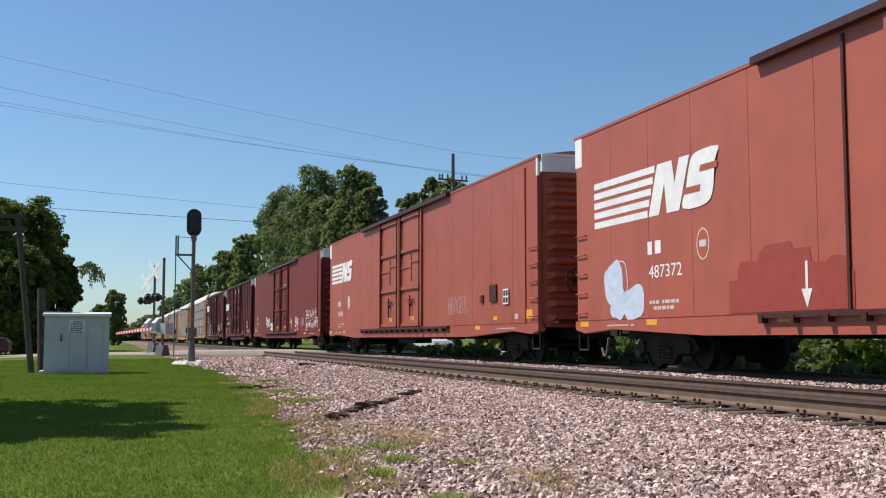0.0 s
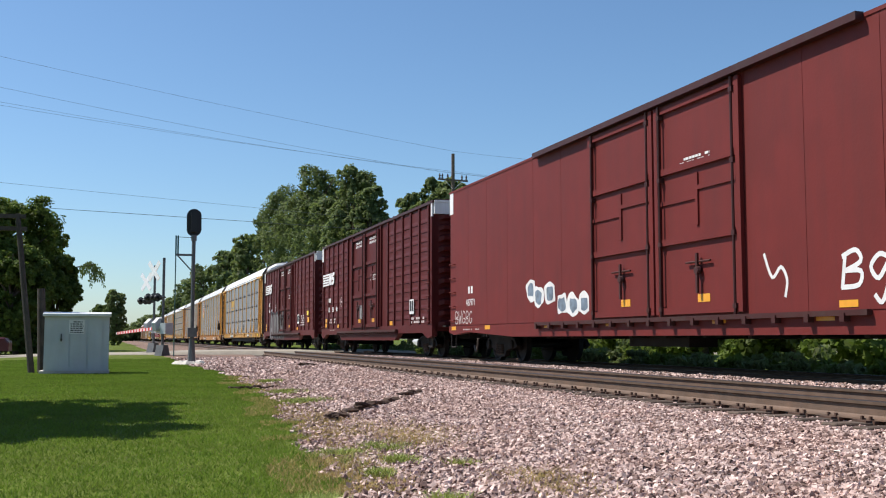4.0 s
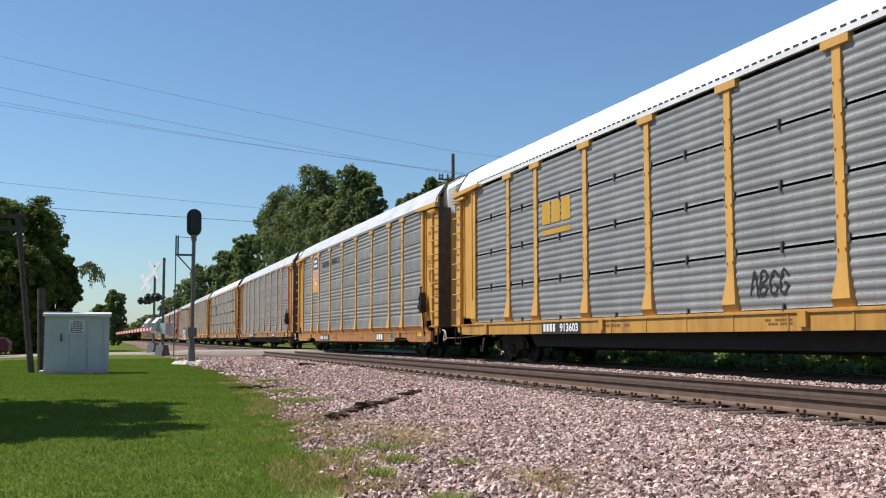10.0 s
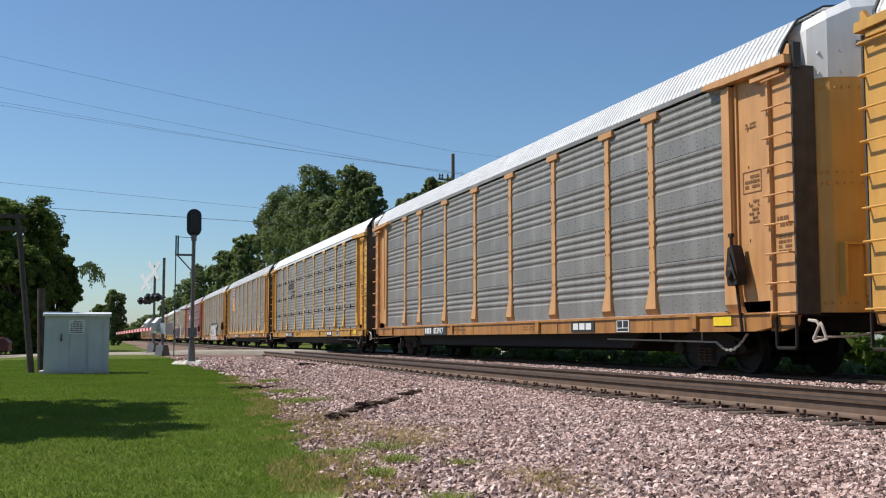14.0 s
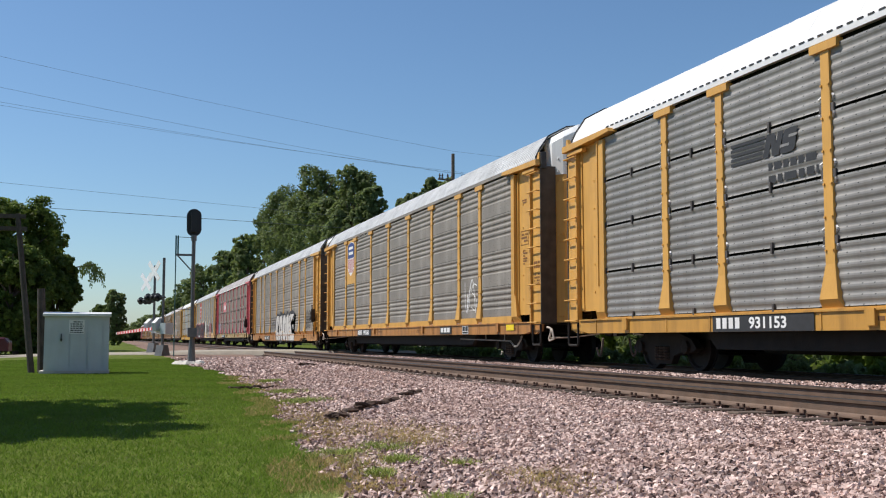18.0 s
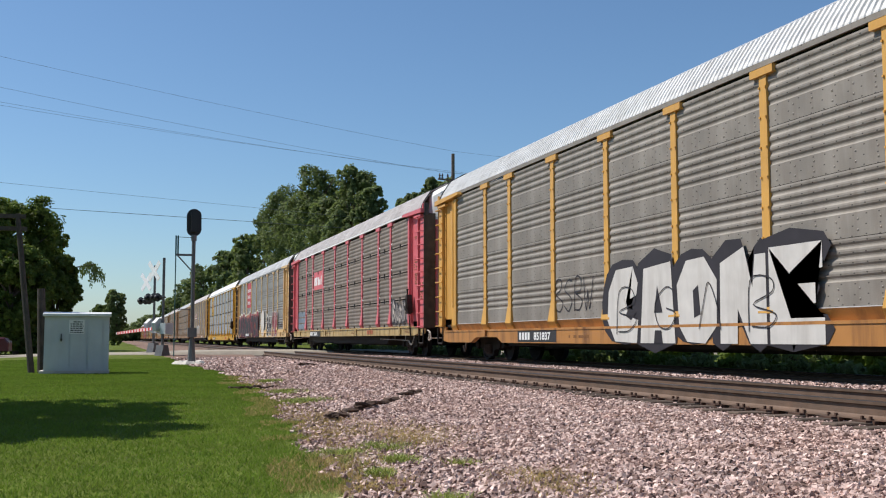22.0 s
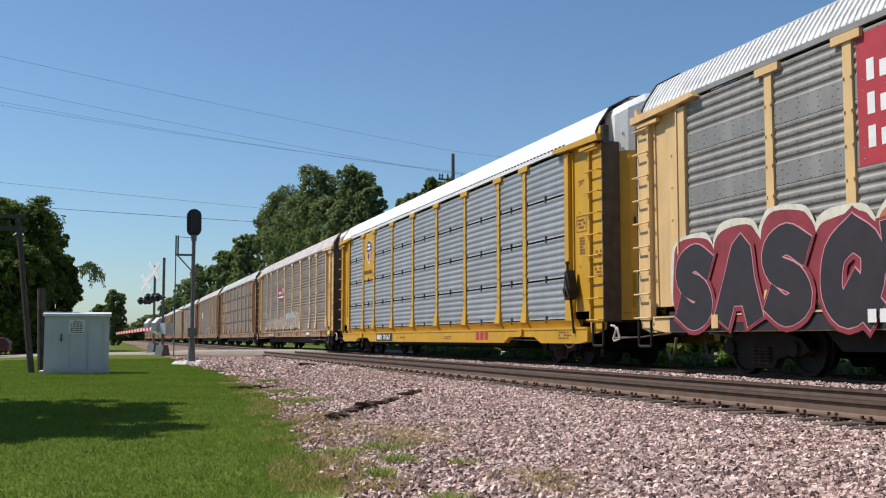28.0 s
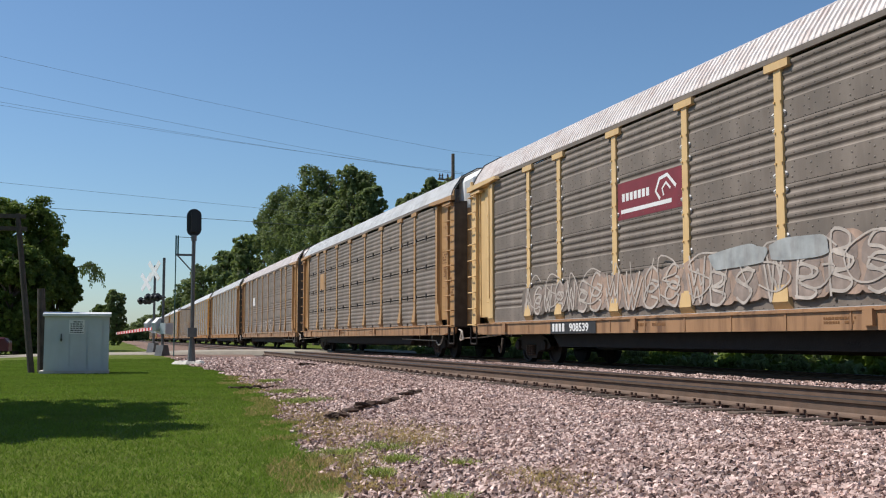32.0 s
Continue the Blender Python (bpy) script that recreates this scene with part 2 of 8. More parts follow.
M_LEAF_A = material("leaf_cottonwood", (0.155, 0.185, 0.085), 0.6, 0, 0.25, 0.5, (0.10, 0.135, 0.055), 0.5, False, islands=0.45, gloss=0.12)
M_LEAF_B = material("leaf_maple", (0.115, 0.155, 0.036), 0.6, 0, 0.25, 0.5, (0.05, 0.085, 0.016), 0.5, False, islands=0.45, gloss=0.12)
M_LEAF_C = material("leaf_pale", (0.19, 0.225, 0.10), 0.6, 0, 0.25, 0.5, (0.06, 0.1, 0.03), 0.5, False, islands=0.45, gloss=0.12)


def let_light_through(m, tint, share=0.4):
    """Thin leaves pass part of the light."""
    n, l = m.node_tree.nodes, m.node_tree.links
    tr = n.new("ShaderNodeBsdfTranslucent")
    tr.inputs["Color"].default_value = (*tint, 1)
    mix = n.new("ShaderNodeMixShader")
    mix.inputs["Fac"].default_value = share
    l.new(n["Principled BSDF"].outputs["BSDF"], mix.inputs[1])
    l.new(tr.outputs["BSDF"], mix.inputs[2])
    l.new(mix.outputs["Shader"], n["Material Output"].inputs["Surface"])


let_light_through(M_LEAF_A, (0.19, 0.25, 0.07))
let_light_through(M_LEAF_B, (0.16, 0.23, 0.04))
let_light_through(M_LEAF_C, (0.21, 0.27, 0.08))
let_light_through(M_DRY, (0.42, 0.33, 0.13), 0.35)
let_light_through(M_BLADE, (0.165, 0.262, 0.033), 0.4)
M_CAR_RED = material("car_dark_red", (0.07, 0.005, 0.009), 0.35, 0.0, 0.05, 3)
M_CAR_WHITE = material("car_white", (0.6, 0.61, 0.63), 0.25, 0.0, 0.05, 3)
M_CARGLASS = material("car_glass", (0.02, 0.022, 0.025), 0.08, 0, 0.05, 3)
M_TYRE = material("tyre_rubber", (0.018, 0.018, 0.018), 0.9, 0, 0.2, 8)
M_RIM = material("alloy_rim", (0.4, 0.4, 0.41), 0.35, 0.8, 0.1, 8)


# ---- mesh tools ----
def box(bm, x0, x1, y0, y1, z0, z1):
    v = [bm.verts.new(p) for p in ((x0, y0, z0), (x1, y0, z0), (x1, y1, z0), (x0, y1, z0), (x0, y0, z1), (x1, y0, z1), (x1, y1, z1), (x0, y1, z1))]
    for q in ((3, 2, 1, 0), (4, 5, 6, 7), (0, 1, 5, 4), (1, 2, 6, 5), (2, 3, 7, 6), (3, 0, 4, 7)):
        bm.faces.new([v[i] for i in q])


def slab(bm, outline, y0, y1):
    """A plate with an outline of (x, z) points, from depth y0 to y1."""
    a = [bm.verts.new((x, y0, z)) for x, z in outline]
    b = [bm.verts.new((x, y1, z)) for x, z in outline]
    k = len(a)
    bm.faces.new(a)
    bm.faces.new(b[::-1])
    for i in range(k):
        j = (i + 1) % k
        bm.faces.new((a[j], a[i], b[i], b[j]))


def rod(bm, p, q, r, sides=8, r2=None):
    p, q = Vector(p), Vector(q)
    d = (q - p).normalized()
    u = d.orthogonal().normalized()
    w = d.cross(u)
    r2 = r if r2 is None else r2
    a, b = [], []
    for i in range(sides):
        t = 2 * math.pi * i / sides
        o = u * math.cos(t) + w * math.sin(t)
        a.append(bm.verts.new(p + o * r))
        b.append(bm.verts.new(q + o * r2))
    bm.faces.new(a[::-1])
    bm.faces.new(b)
    for i in range(sides):
        j = (i + 1) % sides
        bm.faces.new((a[i], a[j], b[j], b[i]))


def tube(bm, pts, r, sides=6, ref=(0, 1, 0.01)):
    """One bent pipe through points."""
    loops = []
    for i, q in enumerate(pts):
        d = (Vector(pts[min(i + 1, len(pts) - 1)]) - Vector(pts[max(i - 1, 0)])).normalized()
        u = d.cross(Vector(ref)).normalized()
        w = d.cross(u)
        loops.append([bm.verts.new(Vector(q) + (u * math.cos(2 * math.pi * k / sides) + w * math.sin(2 * math.pi * k / sides)) * r) for k in range(sides)])
    for m, n in zip(loops, loops[1:]):
        for k in range(sides):
            bm.faces.new((m[k], m[(k + 1) % sides], n[(k + 1) % sides], n[k]))
    bm.faces.new(loops[0][::-1])
    bm.faces.new(loops[-1])


def lathe(bm, rings, axis="y", sides=20, at=(0, 0, 0)):
    """Rings of (along, radius) round an axis."""
    loops = []
    for s, r in rings:
        ring = []
        for i in range(sides):
            t = 2 * math.pi * i / sides
            c, d = r * math.cos(t), r * math.sin(t)
            p = {"y": (c, s, d), "z": (c, d, s), "x": (s, c, d)}[axis]
            ring.append(bm.verts.new((p[0] + at[0], p[1] + at[1], p[2] + at[2])))
        loops.append(ring)
    for a, b in zip(loops, loops[1:]):
        for i in range(sides):
            j = (i + 1) % sides
            bm.faces.new((a[i], a[j], b[j], b[i]))
    bm.faces.new(loops[0][::-1])
    bm.faces.new(loops[-1])


def mesh_of(name, bm, mat, smooth=False):
    bmesh.ops.recalc_face_normals(bm, faces=bm.faces[:])
    me = bpy.data.meshes.new(name)
    bm.to_mesh(me)
    bm.free()
    me.materials.append(mat)
    if smooth:
        me.polygons.foreach_set("use_smooth", [True] * len(me.polygons))
    return me


def put(name, me, parent, m=None, label=""):
    ob = new(name, me)
    ob.parent = parent
    if m is not None:
        ob.matrix_basis = m
    if label:
        ob["label"] = label
    return ob


def part(name, bm, mat, parent, label="", m=None, smooth=False):
    return put(name, mesh_of(name, bm, mat, smooth), parent, m, label)


def soup(name, verts, faces, mat):
    me = bpy.data.meshes.new(name)
    me.from_pydata(verts, [], faces)
    me.materials.append(mat)
    return me


def tris_mesh(name, verts, tris, mat):
    """A mesh from numpy arrays of corners and triangles."""
    me = bpy.data.meshes.new(name)
    me.vertices.add(len(verts))
    me.vertices.foreach_set("co", verts.astype(np.float32).ravel())
    me.loops.add(len(tris) * 3)
    me.loops.foreach_set("vertex_index", tris.astype(np.int32).ravel())
    me.polygons.add(len(tris))
    me.polygons.foreach_set("loop_start", np.arange(0, len(tris) * 3, 3, dtype=np.int32))
    me.update(calc_edges=True)
    me.shade_flat()
    me.materials.append(mat)
    return me


def polar(bearing, dist, z=0.0):
    """A place by its bearing in degrees from the line of the track, and its distance from the tripod."""
    return Vector((-math.cos(radians(bearing)) * dist, math.sin(radians(bearing)) * dist, z))


# ---- ground ----
def smooth(a, b, t):
    t = min(1, max(0, (t - a) / (b - a)))
    return t * t * (3 - 2 * t)


def edge_of_lawn(x):
    """Where the lawn gives way to the ballast, across the track."""
    e = float(np.interp(-x, (3, 6, 8.3, 10.3, 12.9, 16, 20.7, 31, 42, 50), (0.95, 1.24, 1.56, 1.88, 2.07, 2.4, 2.83, 3.05, 2.7, 2.3)))
    return e + 0.10 * math.sin(x * 1.3) + 0.07 * math.sin(x * 3.1 + 1)


def ground_z(x, y):
    d = -x
    z = 0.10 * smooth(14, 32, d) + 0.24 * smooth(44, 51, d) * (1 - 0.8 * smooth(1, 8, -y)) + 0.02 * noise.noise((x * 0.3, y * 0.3, 0))
    if y > 16:
        z = z - 0.1 * smooth(16, 20, y)
    return z


def bed_z(x, y):
    """Top of the ballast."""
    up = RAIL_Z - 0.25
    if y < 6.35:
        e = edge_of_lawn(x)
        t = smooth(e - 0.3, 6.35, y)
        z = ground_z(x, y) * (1 - t) + up * t - 0.0
        if x < -45:
            z = max(z, ground_z(x, y) + 0.01)
    elif y > 13.1:
        t = smooth(13.1, 15.4, y)
        z = up * (1 - t) + (ground_z(x, y) - 0.03) * t
    else:
        z = up + 0.185 * smooth(8.75, 9.15, y) * (1 - smooth(10.1, 10.7, y))
    return z + 0.025 * noise.noise((x * 0.9, y * 0.9, 3))


def sheet(name, xs, ys, height, mat):
    verts = [(x, y, height(x, y)) for x in xs for y in ys]
    k = len(ys)
    faces = [(i * k + j, (i + 1) * k + j, (i + 1) * k + j + 1, i * k + j + 1) for i in range(len(xs) - 1) for j in range(k - 1)]
    me = soup(name, verts, faces, mat)
    me.polygons.foreach_set("use_smooth", [True] * len(me.polygons))
    return new(name, me)


def steps(*stops):
    out = []
    for a, b, k in stops:
        out += [a + (b - a) * i / k for i in range(k)]
    return out + [stops[-1][1]]


def under_bed(x, y):
    z = ground_z(x, y)
    e = edge_of_lawn(x)
    if e + 0.2 < y < 15.2 and -900 < x < 60:
        z -= 0.12
    return z


ground = sheet("ground", steps((-3000, -900, 6), (-900, -70, 30), (-70, 30, 160), (30, 600, 8)),
               steps((-1500, -60, 6), (-60, -8, 12), (-8, 16, 80), (16, 60, 20), (60, 2000, 8)), under_bed, M_GRASS)
tagged(ground, "mown green lawn with worn paler patches", "lawn", kind="structure")
bed = sheet("ballast_bed", steps((-900, -60, 60), (-60, 25, 260)), steps((0.6, 6.4, 56), (6.4, 13.1, 56), (13.1, 15.6, 8)), bed_z, M_BALLAST_BED)
# the bed dips under the lawn beyond its own edge
for v in bed.data.vertices:
    e = edge_of_lawn(v.co.x)
    if v.co.y < e:
        v.co.z = ground_z(v.co.x, v.co.y) - 0.03 - 0.1 * (e - v.co.y)
tagged(bed, "pinkish grey crushed stone ballast bed", "ballast", kind="structure")


# ---- tracks ----
def rail_mesh(x0, x1):
    half = [(0.0, 0.186), (0.030, 0.186), (0.036, 0.178), (0.036, 0.148), (0.010, 0.136), (0.009, 0.045), (0.025, 0.030), (0.074, 0.016), (0.076, 0.0), (0, 0)]
    ring = half[:-1] + [(-a, b) for a, b in half[-2:0:-1]]
    verts, faces = [], []
    k = len(ring)
    for x in (x0, x1):
        verts += [(x, a, b) for a, b in ring]
    for i in range(k):
        j = (i + 1) % k
        faces.append((i, j, k + j, k + i))
    faces += [tuple(range(k))[::-1], tuple(range(k, 2 * k))]
    me = soup("rail", verts, faces, M_RAIL)
    me.materials.append(M_HEAD)
    me.materials.append(M_TREAD_MIRROR)
    for p in me.polygons[:k]:
        zz = p.center.z
        p.material_index = 2 if zz > 0.18 else (1 if zz > 0.14 else 0)
    return me


RAIL_ME = rail_mesh(-900, 25)
for cy in (NEAR_TRACK, FAR_TRACK):
    for s in (-0.7525, 0.7525):
        r = new("rail", RAIL_ME)
        r.location = (0, cy + s, RAIL_Z - 0.186)
        tagged(r, "rusty brown steel rail spiked to wooden ties", "rail", "rails of the double track", "structure")


# ---- railway cars ----
SIDE = 1.60
_cache = {}


def cached(key, make):
    if key not in _cache:
        _cache[key] = make()
    return _cache[key]


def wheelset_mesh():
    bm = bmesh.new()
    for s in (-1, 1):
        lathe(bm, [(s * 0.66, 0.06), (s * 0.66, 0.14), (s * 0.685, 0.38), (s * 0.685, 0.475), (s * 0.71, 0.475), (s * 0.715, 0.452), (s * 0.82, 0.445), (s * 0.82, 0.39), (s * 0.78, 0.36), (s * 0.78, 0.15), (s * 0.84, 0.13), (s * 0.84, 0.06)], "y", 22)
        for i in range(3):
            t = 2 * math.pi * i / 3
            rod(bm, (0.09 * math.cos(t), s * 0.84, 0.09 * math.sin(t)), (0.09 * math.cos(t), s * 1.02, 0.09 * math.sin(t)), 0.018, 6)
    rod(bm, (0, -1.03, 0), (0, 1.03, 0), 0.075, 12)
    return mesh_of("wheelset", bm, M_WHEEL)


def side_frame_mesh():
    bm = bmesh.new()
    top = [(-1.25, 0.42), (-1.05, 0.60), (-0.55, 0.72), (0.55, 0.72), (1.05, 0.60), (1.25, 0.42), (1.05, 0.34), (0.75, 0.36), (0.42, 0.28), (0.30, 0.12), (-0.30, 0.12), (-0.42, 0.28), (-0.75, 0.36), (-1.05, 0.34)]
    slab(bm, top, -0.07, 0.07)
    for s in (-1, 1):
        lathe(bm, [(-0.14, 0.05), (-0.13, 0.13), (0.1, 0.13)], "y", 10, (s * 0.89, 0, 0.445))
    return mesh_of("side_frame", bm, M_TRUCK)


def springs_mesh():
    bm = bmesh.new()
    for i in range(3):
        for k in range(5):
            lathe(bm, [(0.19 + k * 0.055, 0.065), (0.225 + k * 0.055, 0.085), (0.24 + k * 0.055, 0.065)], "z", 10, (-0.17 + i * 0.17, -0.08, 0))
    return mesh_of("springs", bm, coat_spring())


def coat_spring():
    # The spring colour is darkened too, for the shade under the car.
    return cached("m_spring", lambda: material("shade_dark_spring_steel", (0.045, 0.034, 0.028), 0.6, 0.3, 0.3, 8))


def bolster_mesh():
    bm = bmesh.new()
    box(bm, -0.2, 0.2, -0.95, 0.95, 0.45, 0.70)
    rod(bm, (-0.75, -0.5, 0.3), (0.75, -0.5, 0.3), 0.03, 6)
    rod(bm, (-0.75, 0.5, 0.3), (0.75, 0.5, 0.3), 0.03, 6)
    return mesh_of("bolster", bm, M_SHADE_DARK)


WHEELS = []


def truck(parent, x):
    t = put("truck", cached("bolster", bolster_mesh), parent, pose(x, 0, 0))
    for s in (-1, 1):
        put("side_frame", cached("frame", side_frame_mesh), t, pose(0, s * 1.0, 0))
        tagged(put("springs", cached("springs", springs_mesh), t, pose(0, s * 1.0, 0, 0, 0, 0 if s < 0 else 180)), kind="stuff")
    for s in (-0.89, 0.89):
        w = put("wheelset", cached("wheelset", wheelset_mesh), t)
        w.matrix_parent_inverse = pose(s, 0, 0.445)
        WHEELS.append(w)


def coupler_mesh():
    bm = bmesh.new()
    box(bm, -1.2, -0.28, -0.09, 0.09, 0.72, 0.92)
    slab(bm, [(-0.28, 0.68), (0.0, 0.66), (0.06, 0.70), (0.06, 0.94), (0.0, 0.98), (-0.28, 0.96)], -0.16, 0.12)
    return mesh_of("coupler", bm, M_TRUCK)


def hose_mesh():
    bm = bmesh.new()
    p = [Vector((-0.35 + 0.35 * i / 8, -0.35, 0.62 - 0.42 * math.sin(math.pi * (0.15 + 0.85 * i / 8)) ** 0.8)) for i in range(9)]
    tube(bm, p, 0.028, 6)
    return mesh_of("air_hose", bm, cached("m_hose", lambda: material("hose_rubber", (0.16, 0.13, 0.11), 0.8, 0, 0.2, 8)))


def gear(root, half, truck_x):
    """Trucks, couplers and hoses of one car whose couplers meet at half its length."""
    for s in (1, -1):
        truck(root, s * truck_x)
        put("coupler", cached("coupler", coupler_mesh), root, pose(s * half, 0, 0, 0, 0, 0 if s > 0 else 180))
        put("air_hose", cached("hose", hose_mesh), root, pose(s * half, 0, 0, 0, 0, 0 if s > 0 else 180))


def lettering(text, height, mat, parent, x, z, y, name="lettering", stretch=1.0, shear=0.0, bold=0.0):
    cu = bpy.data.curves.new(name, "FONT")
    cu.body, cu.size, cu.align_x, cu.shear = text, height * 1.37, "LEFT", shear
    cu.resolution_u, cu.offset = 3, bold
    ob = bpy.data.objects.new(name, cu)
    scene.collection.objects.link(ob)
    bpy.context.view_layer.update()
    me = bpy.data.meshes.new_from_object(ob.evaluated_get(bpy.context.evaluated_depsgraph_get()))
    bpy.data.objects.remove(ob)
    me.materials.clear()
    me.materials.append(mat)
    p = put(name, me, parent, Matrix.Translation((x, y, z)) @ pose(0, 0, 0, 90) @ Matrix.Diagonal((stretch, 1, 1, 1)))
    return p


def flat(name, polys, mat, parent, y, label=""):
    """Paint on a side: closed outlines of (x, z) points, lying at depth y."""
    bm = bmesh.new()
    for i, poly in enumerate(polys):
        if poly and poly[0] == "strip":
            left = [bm.verts.new((x, -0.00006 * k - 0.0005 * (i % 5), z)) for k, (x, z) in enumerate(poly[1])]
            right = [bm.verts.new((x, -0.00006 * k - 0.0005 * (i % 5), z)) for k, (x, z) in enumerate(poly[2])]
            for k in range(len(left) - 1):
                bm.faces.new((left[k], right[k], right[k + 1], left[k + 1]))
            continue
        bm.faces.new([bm.verts.new((x, -0.0005 * (i % 5), z)) for x, z in poly])
    bmesh.ops.triangulate(bm, faces=bm.faces[:])
    for f in bm.faces:
        f.normal_update()
        if f.normal.y > 0:
            f.normal_flip()
    me = bpy.data.meshes.new(name)
    bm.to_mesh(me)
    bm.free()
    me.materials.append(mat)
    ob = put(name, me, parent, pose(0, y, 0), label)
    if name in ("small_print", "stencil", "inspection_print", "door_notice", "emblem_words", "number_bars", "graffiti_scrawl"):
        ob["kind"] = "stuff"
    return ob


def rect(x0, x1, z0, z1, lean=0.0):
    return [(x0, z0), (x1, z0), (x1 + lean, z1), (x0 + lean, z1)]


def stroke(points, w):
    """A thick pen line through points, as one band."""
    left, right = [], []
    n = len(points)
    for i, (x, z) in enumerate(points):
        p, q = points[max(0, i - 1)], points[min(n - 1, i + 1)]
        d = math.hypot(q[0] - p[0], q[1] - p[1]) or 1
        nx, nz = -(q[1] - p[1]) / d * w / 2, (q[0] - p[0]) / d * w / 2
        ex = ez = 0
        if i in (0, n - 1):
            s = -0.3 if i == 0 else 0.3
            ex, ez = (q[0] - p[0]) / d * w * s, (q[1] - p[1]) / d * w * s
        left.append((x + nx + ex, z + nz + ez))
        right.append((x - nx + ex, z - nz + ez))
    return [("strip", left, right)]


def bars(rng, x0, x1, z0, z1, rows, density=0.8):
    """Rows of short bars in place of small print."""
    out = []
    h = (z1 - z0) / rows
    for r in range(rows):
        x = x0
        while x < x1:
            w = h * rng.uniform(0.5, 1.6)
            if rng.random() < density:
                out.append(rect(x, min(x + w, x1), z1 - (r + 0.75) * h, z1 - (r + 0.15) * h))
            x += w + h * 0.25
    return out


def soften(pts, closed=False, k=4):
    """A smooth line through points."""
    n = len(pts)
    out = []
    for i in range(n if closed else n - 1):
        q = [pts[(i + d) % n] if closed else pts[min(n - 1, max(0, i + d))] for d in (-1, 0, 1, 2)]
        for s in range(k):
            t = s / k
            out.append(tuple(0.5 * (2 * q[1][c] + (q[2][c] - q[0][c]) * t + (2 * q[0][c] - 5 * q[1][c] + 4 * q[2][c] - q[3][c]) * t * t + (3 * q[1][c] - q[0][c] - 3 * q[2][c] + q[3][c]) * t ** 3) for c in (0, 1)))
    if not closed:
        out.append(pts[-1])
    return out


def curl(rng, x, z, w, h, n=6):
    """One loose pen squiggle of about that width and height, like a hurried letter."""
    kind = rng.randrange(5)
    base = {0: [(0.9, 0.9), (0.4, 1.0), (0.1, 0.7), (0.5, 0.5), (0.9, 0.3), (0.5, 0.0), (0.1, 0.1)],
            1: [(0.1, 0.0), (0.3, 0.6), (0.5, 1.0), (0.7, 0.6), (0.9, 0.0)],
            2: [(0.9, 0.8), (0.5, 1.0), (0.1, 0.6), (0.15, 0.15), (0.6, 0.0), (0.9, 0.35), (0.55, 0.45)],
            3: [(0.05, 1.0), (0.2, 0.3), (0.35, 0.0), (0.5, 0.6), (0.65, 0.0), (0.8, 0.4), (0.95, 1.0)],
            4: [(0.1, 0.0), (0.15, 0.95), (0.7, 0.95), (0.8, 0.65), (0.2, 0.5), (0.85, 0.3), (0.6, 0.02), (0.12, 0.05)]}[kind]
    return soften([(x + w * (a + rng.uniform(-0.08, 0.08)), z + h * (b + rng.uniform(-0.06, 0.06))) for a, b in base])


def blob(rng, x, z, w, h, n=12, rough=0.18):
    pts = [(x + w * 0.5 * (1 + (1 + rng.uniform(-rough, rough)) * abs(math.cos(t)) ** 0.6 * math.copysign(1, math.cos(t))),
            z + h * 0.5 * (1 + (1 + rng.uniform(-rough, rough)) * abs(math.sin(t)) ** 0.6 * math.copysign(1, math.sin(t))))
           for t in (2 * math.pi * (i + 0.5) / n for i in range(n))]
    return soften(pts, True, 3)


def mural(root, seed, x0, x1, z0, z1, letters, back, body, line, y, extra=()):
    """Spray-painted bulging shapes in a row, each with its halo, thick body and thin lines."""
    rng = random.Random(seed)
    w = (x1 - x0) / letters
    for i in range(letters):
        bx, bz = x0 + i * w - 0.06 * w, z0 + rng.uniform(0, 0.10) * (z1 - z0)
        hh = (z1 - z0) * rng.uniform(0.80, 0.98)
        yy = y - 0.0007 * (i % 2)
        g = flat("graffiti_letter", [blob(rng, bx - 0.08 * w, bz - 0.04, w * 1.28, hh * 1.07, 12, 0.1)], back, root, yy)
        c = curl(rng, bx + 0.16 * w, bz + 0.16 * hh, w * 0.74, hh * 0.68)
        flat("letter_body", stroke(c, 0.40 * w), body, g, -0.003)
        if extra:
            flat("letter_shade", stroke(c, 0.15 * w), extra[0], g, -0.007)
        up = [(px + 0.02, pz + 0.19 * w) for px, pz in c]
        low = [(px - 0.02, pz - 0.19 * w) for px, pz in c]
        flat("letter_line", stroke(up, 0.05) + stroke(low, 0.05), line, g, -0.012)


LOOP = [(0.5, 1), (0.1, 0.75), (0.1, 0.25), (0.5, 0), (0.9, 0.25), (0.9, 0.75), (0.5, 1)]
PEN = {}
PEN["S"] = [[(0.95, 0.85), (0.6, 1.0), (0.15, 0.85), (0.2, 0.6), (0.75, 0.42), (0.85, 0.15), (0.45, 0.0), (0.05, 0.15)]]
PEN["A"] = [[(0.05, 0), (0.28, 0.5), (0.5, 1.0), (0.72, 0.5), (0.95, 0)], [(0.25, 0.35), (0.75, 0.35)]]
PEN["Q"] = [LOOP, [(0.6, 0.3), (1.0, 0.0)]]
PEN["W"] = [[(0, 1), (0.25, 0), (0.5, 0.7), (0.75, 0), (1, 1)]]
PEN["T"] = [[(0, 1), (1, 1)], [(0.5, 1), (0.5, 0)]]
PEN["C"] = [[(0.95, 0.8), (0.55, 1), (0.1, 0.7), (0.1, 0.3), (0.55, 0), (0.95, 0.2)]]
PEN["H"] = [[(0.1, 0), (0.1, 1)], [(0.9, 0), (0.9, 1)], [(0.1, 0.5), (0.9, 0.5)]]
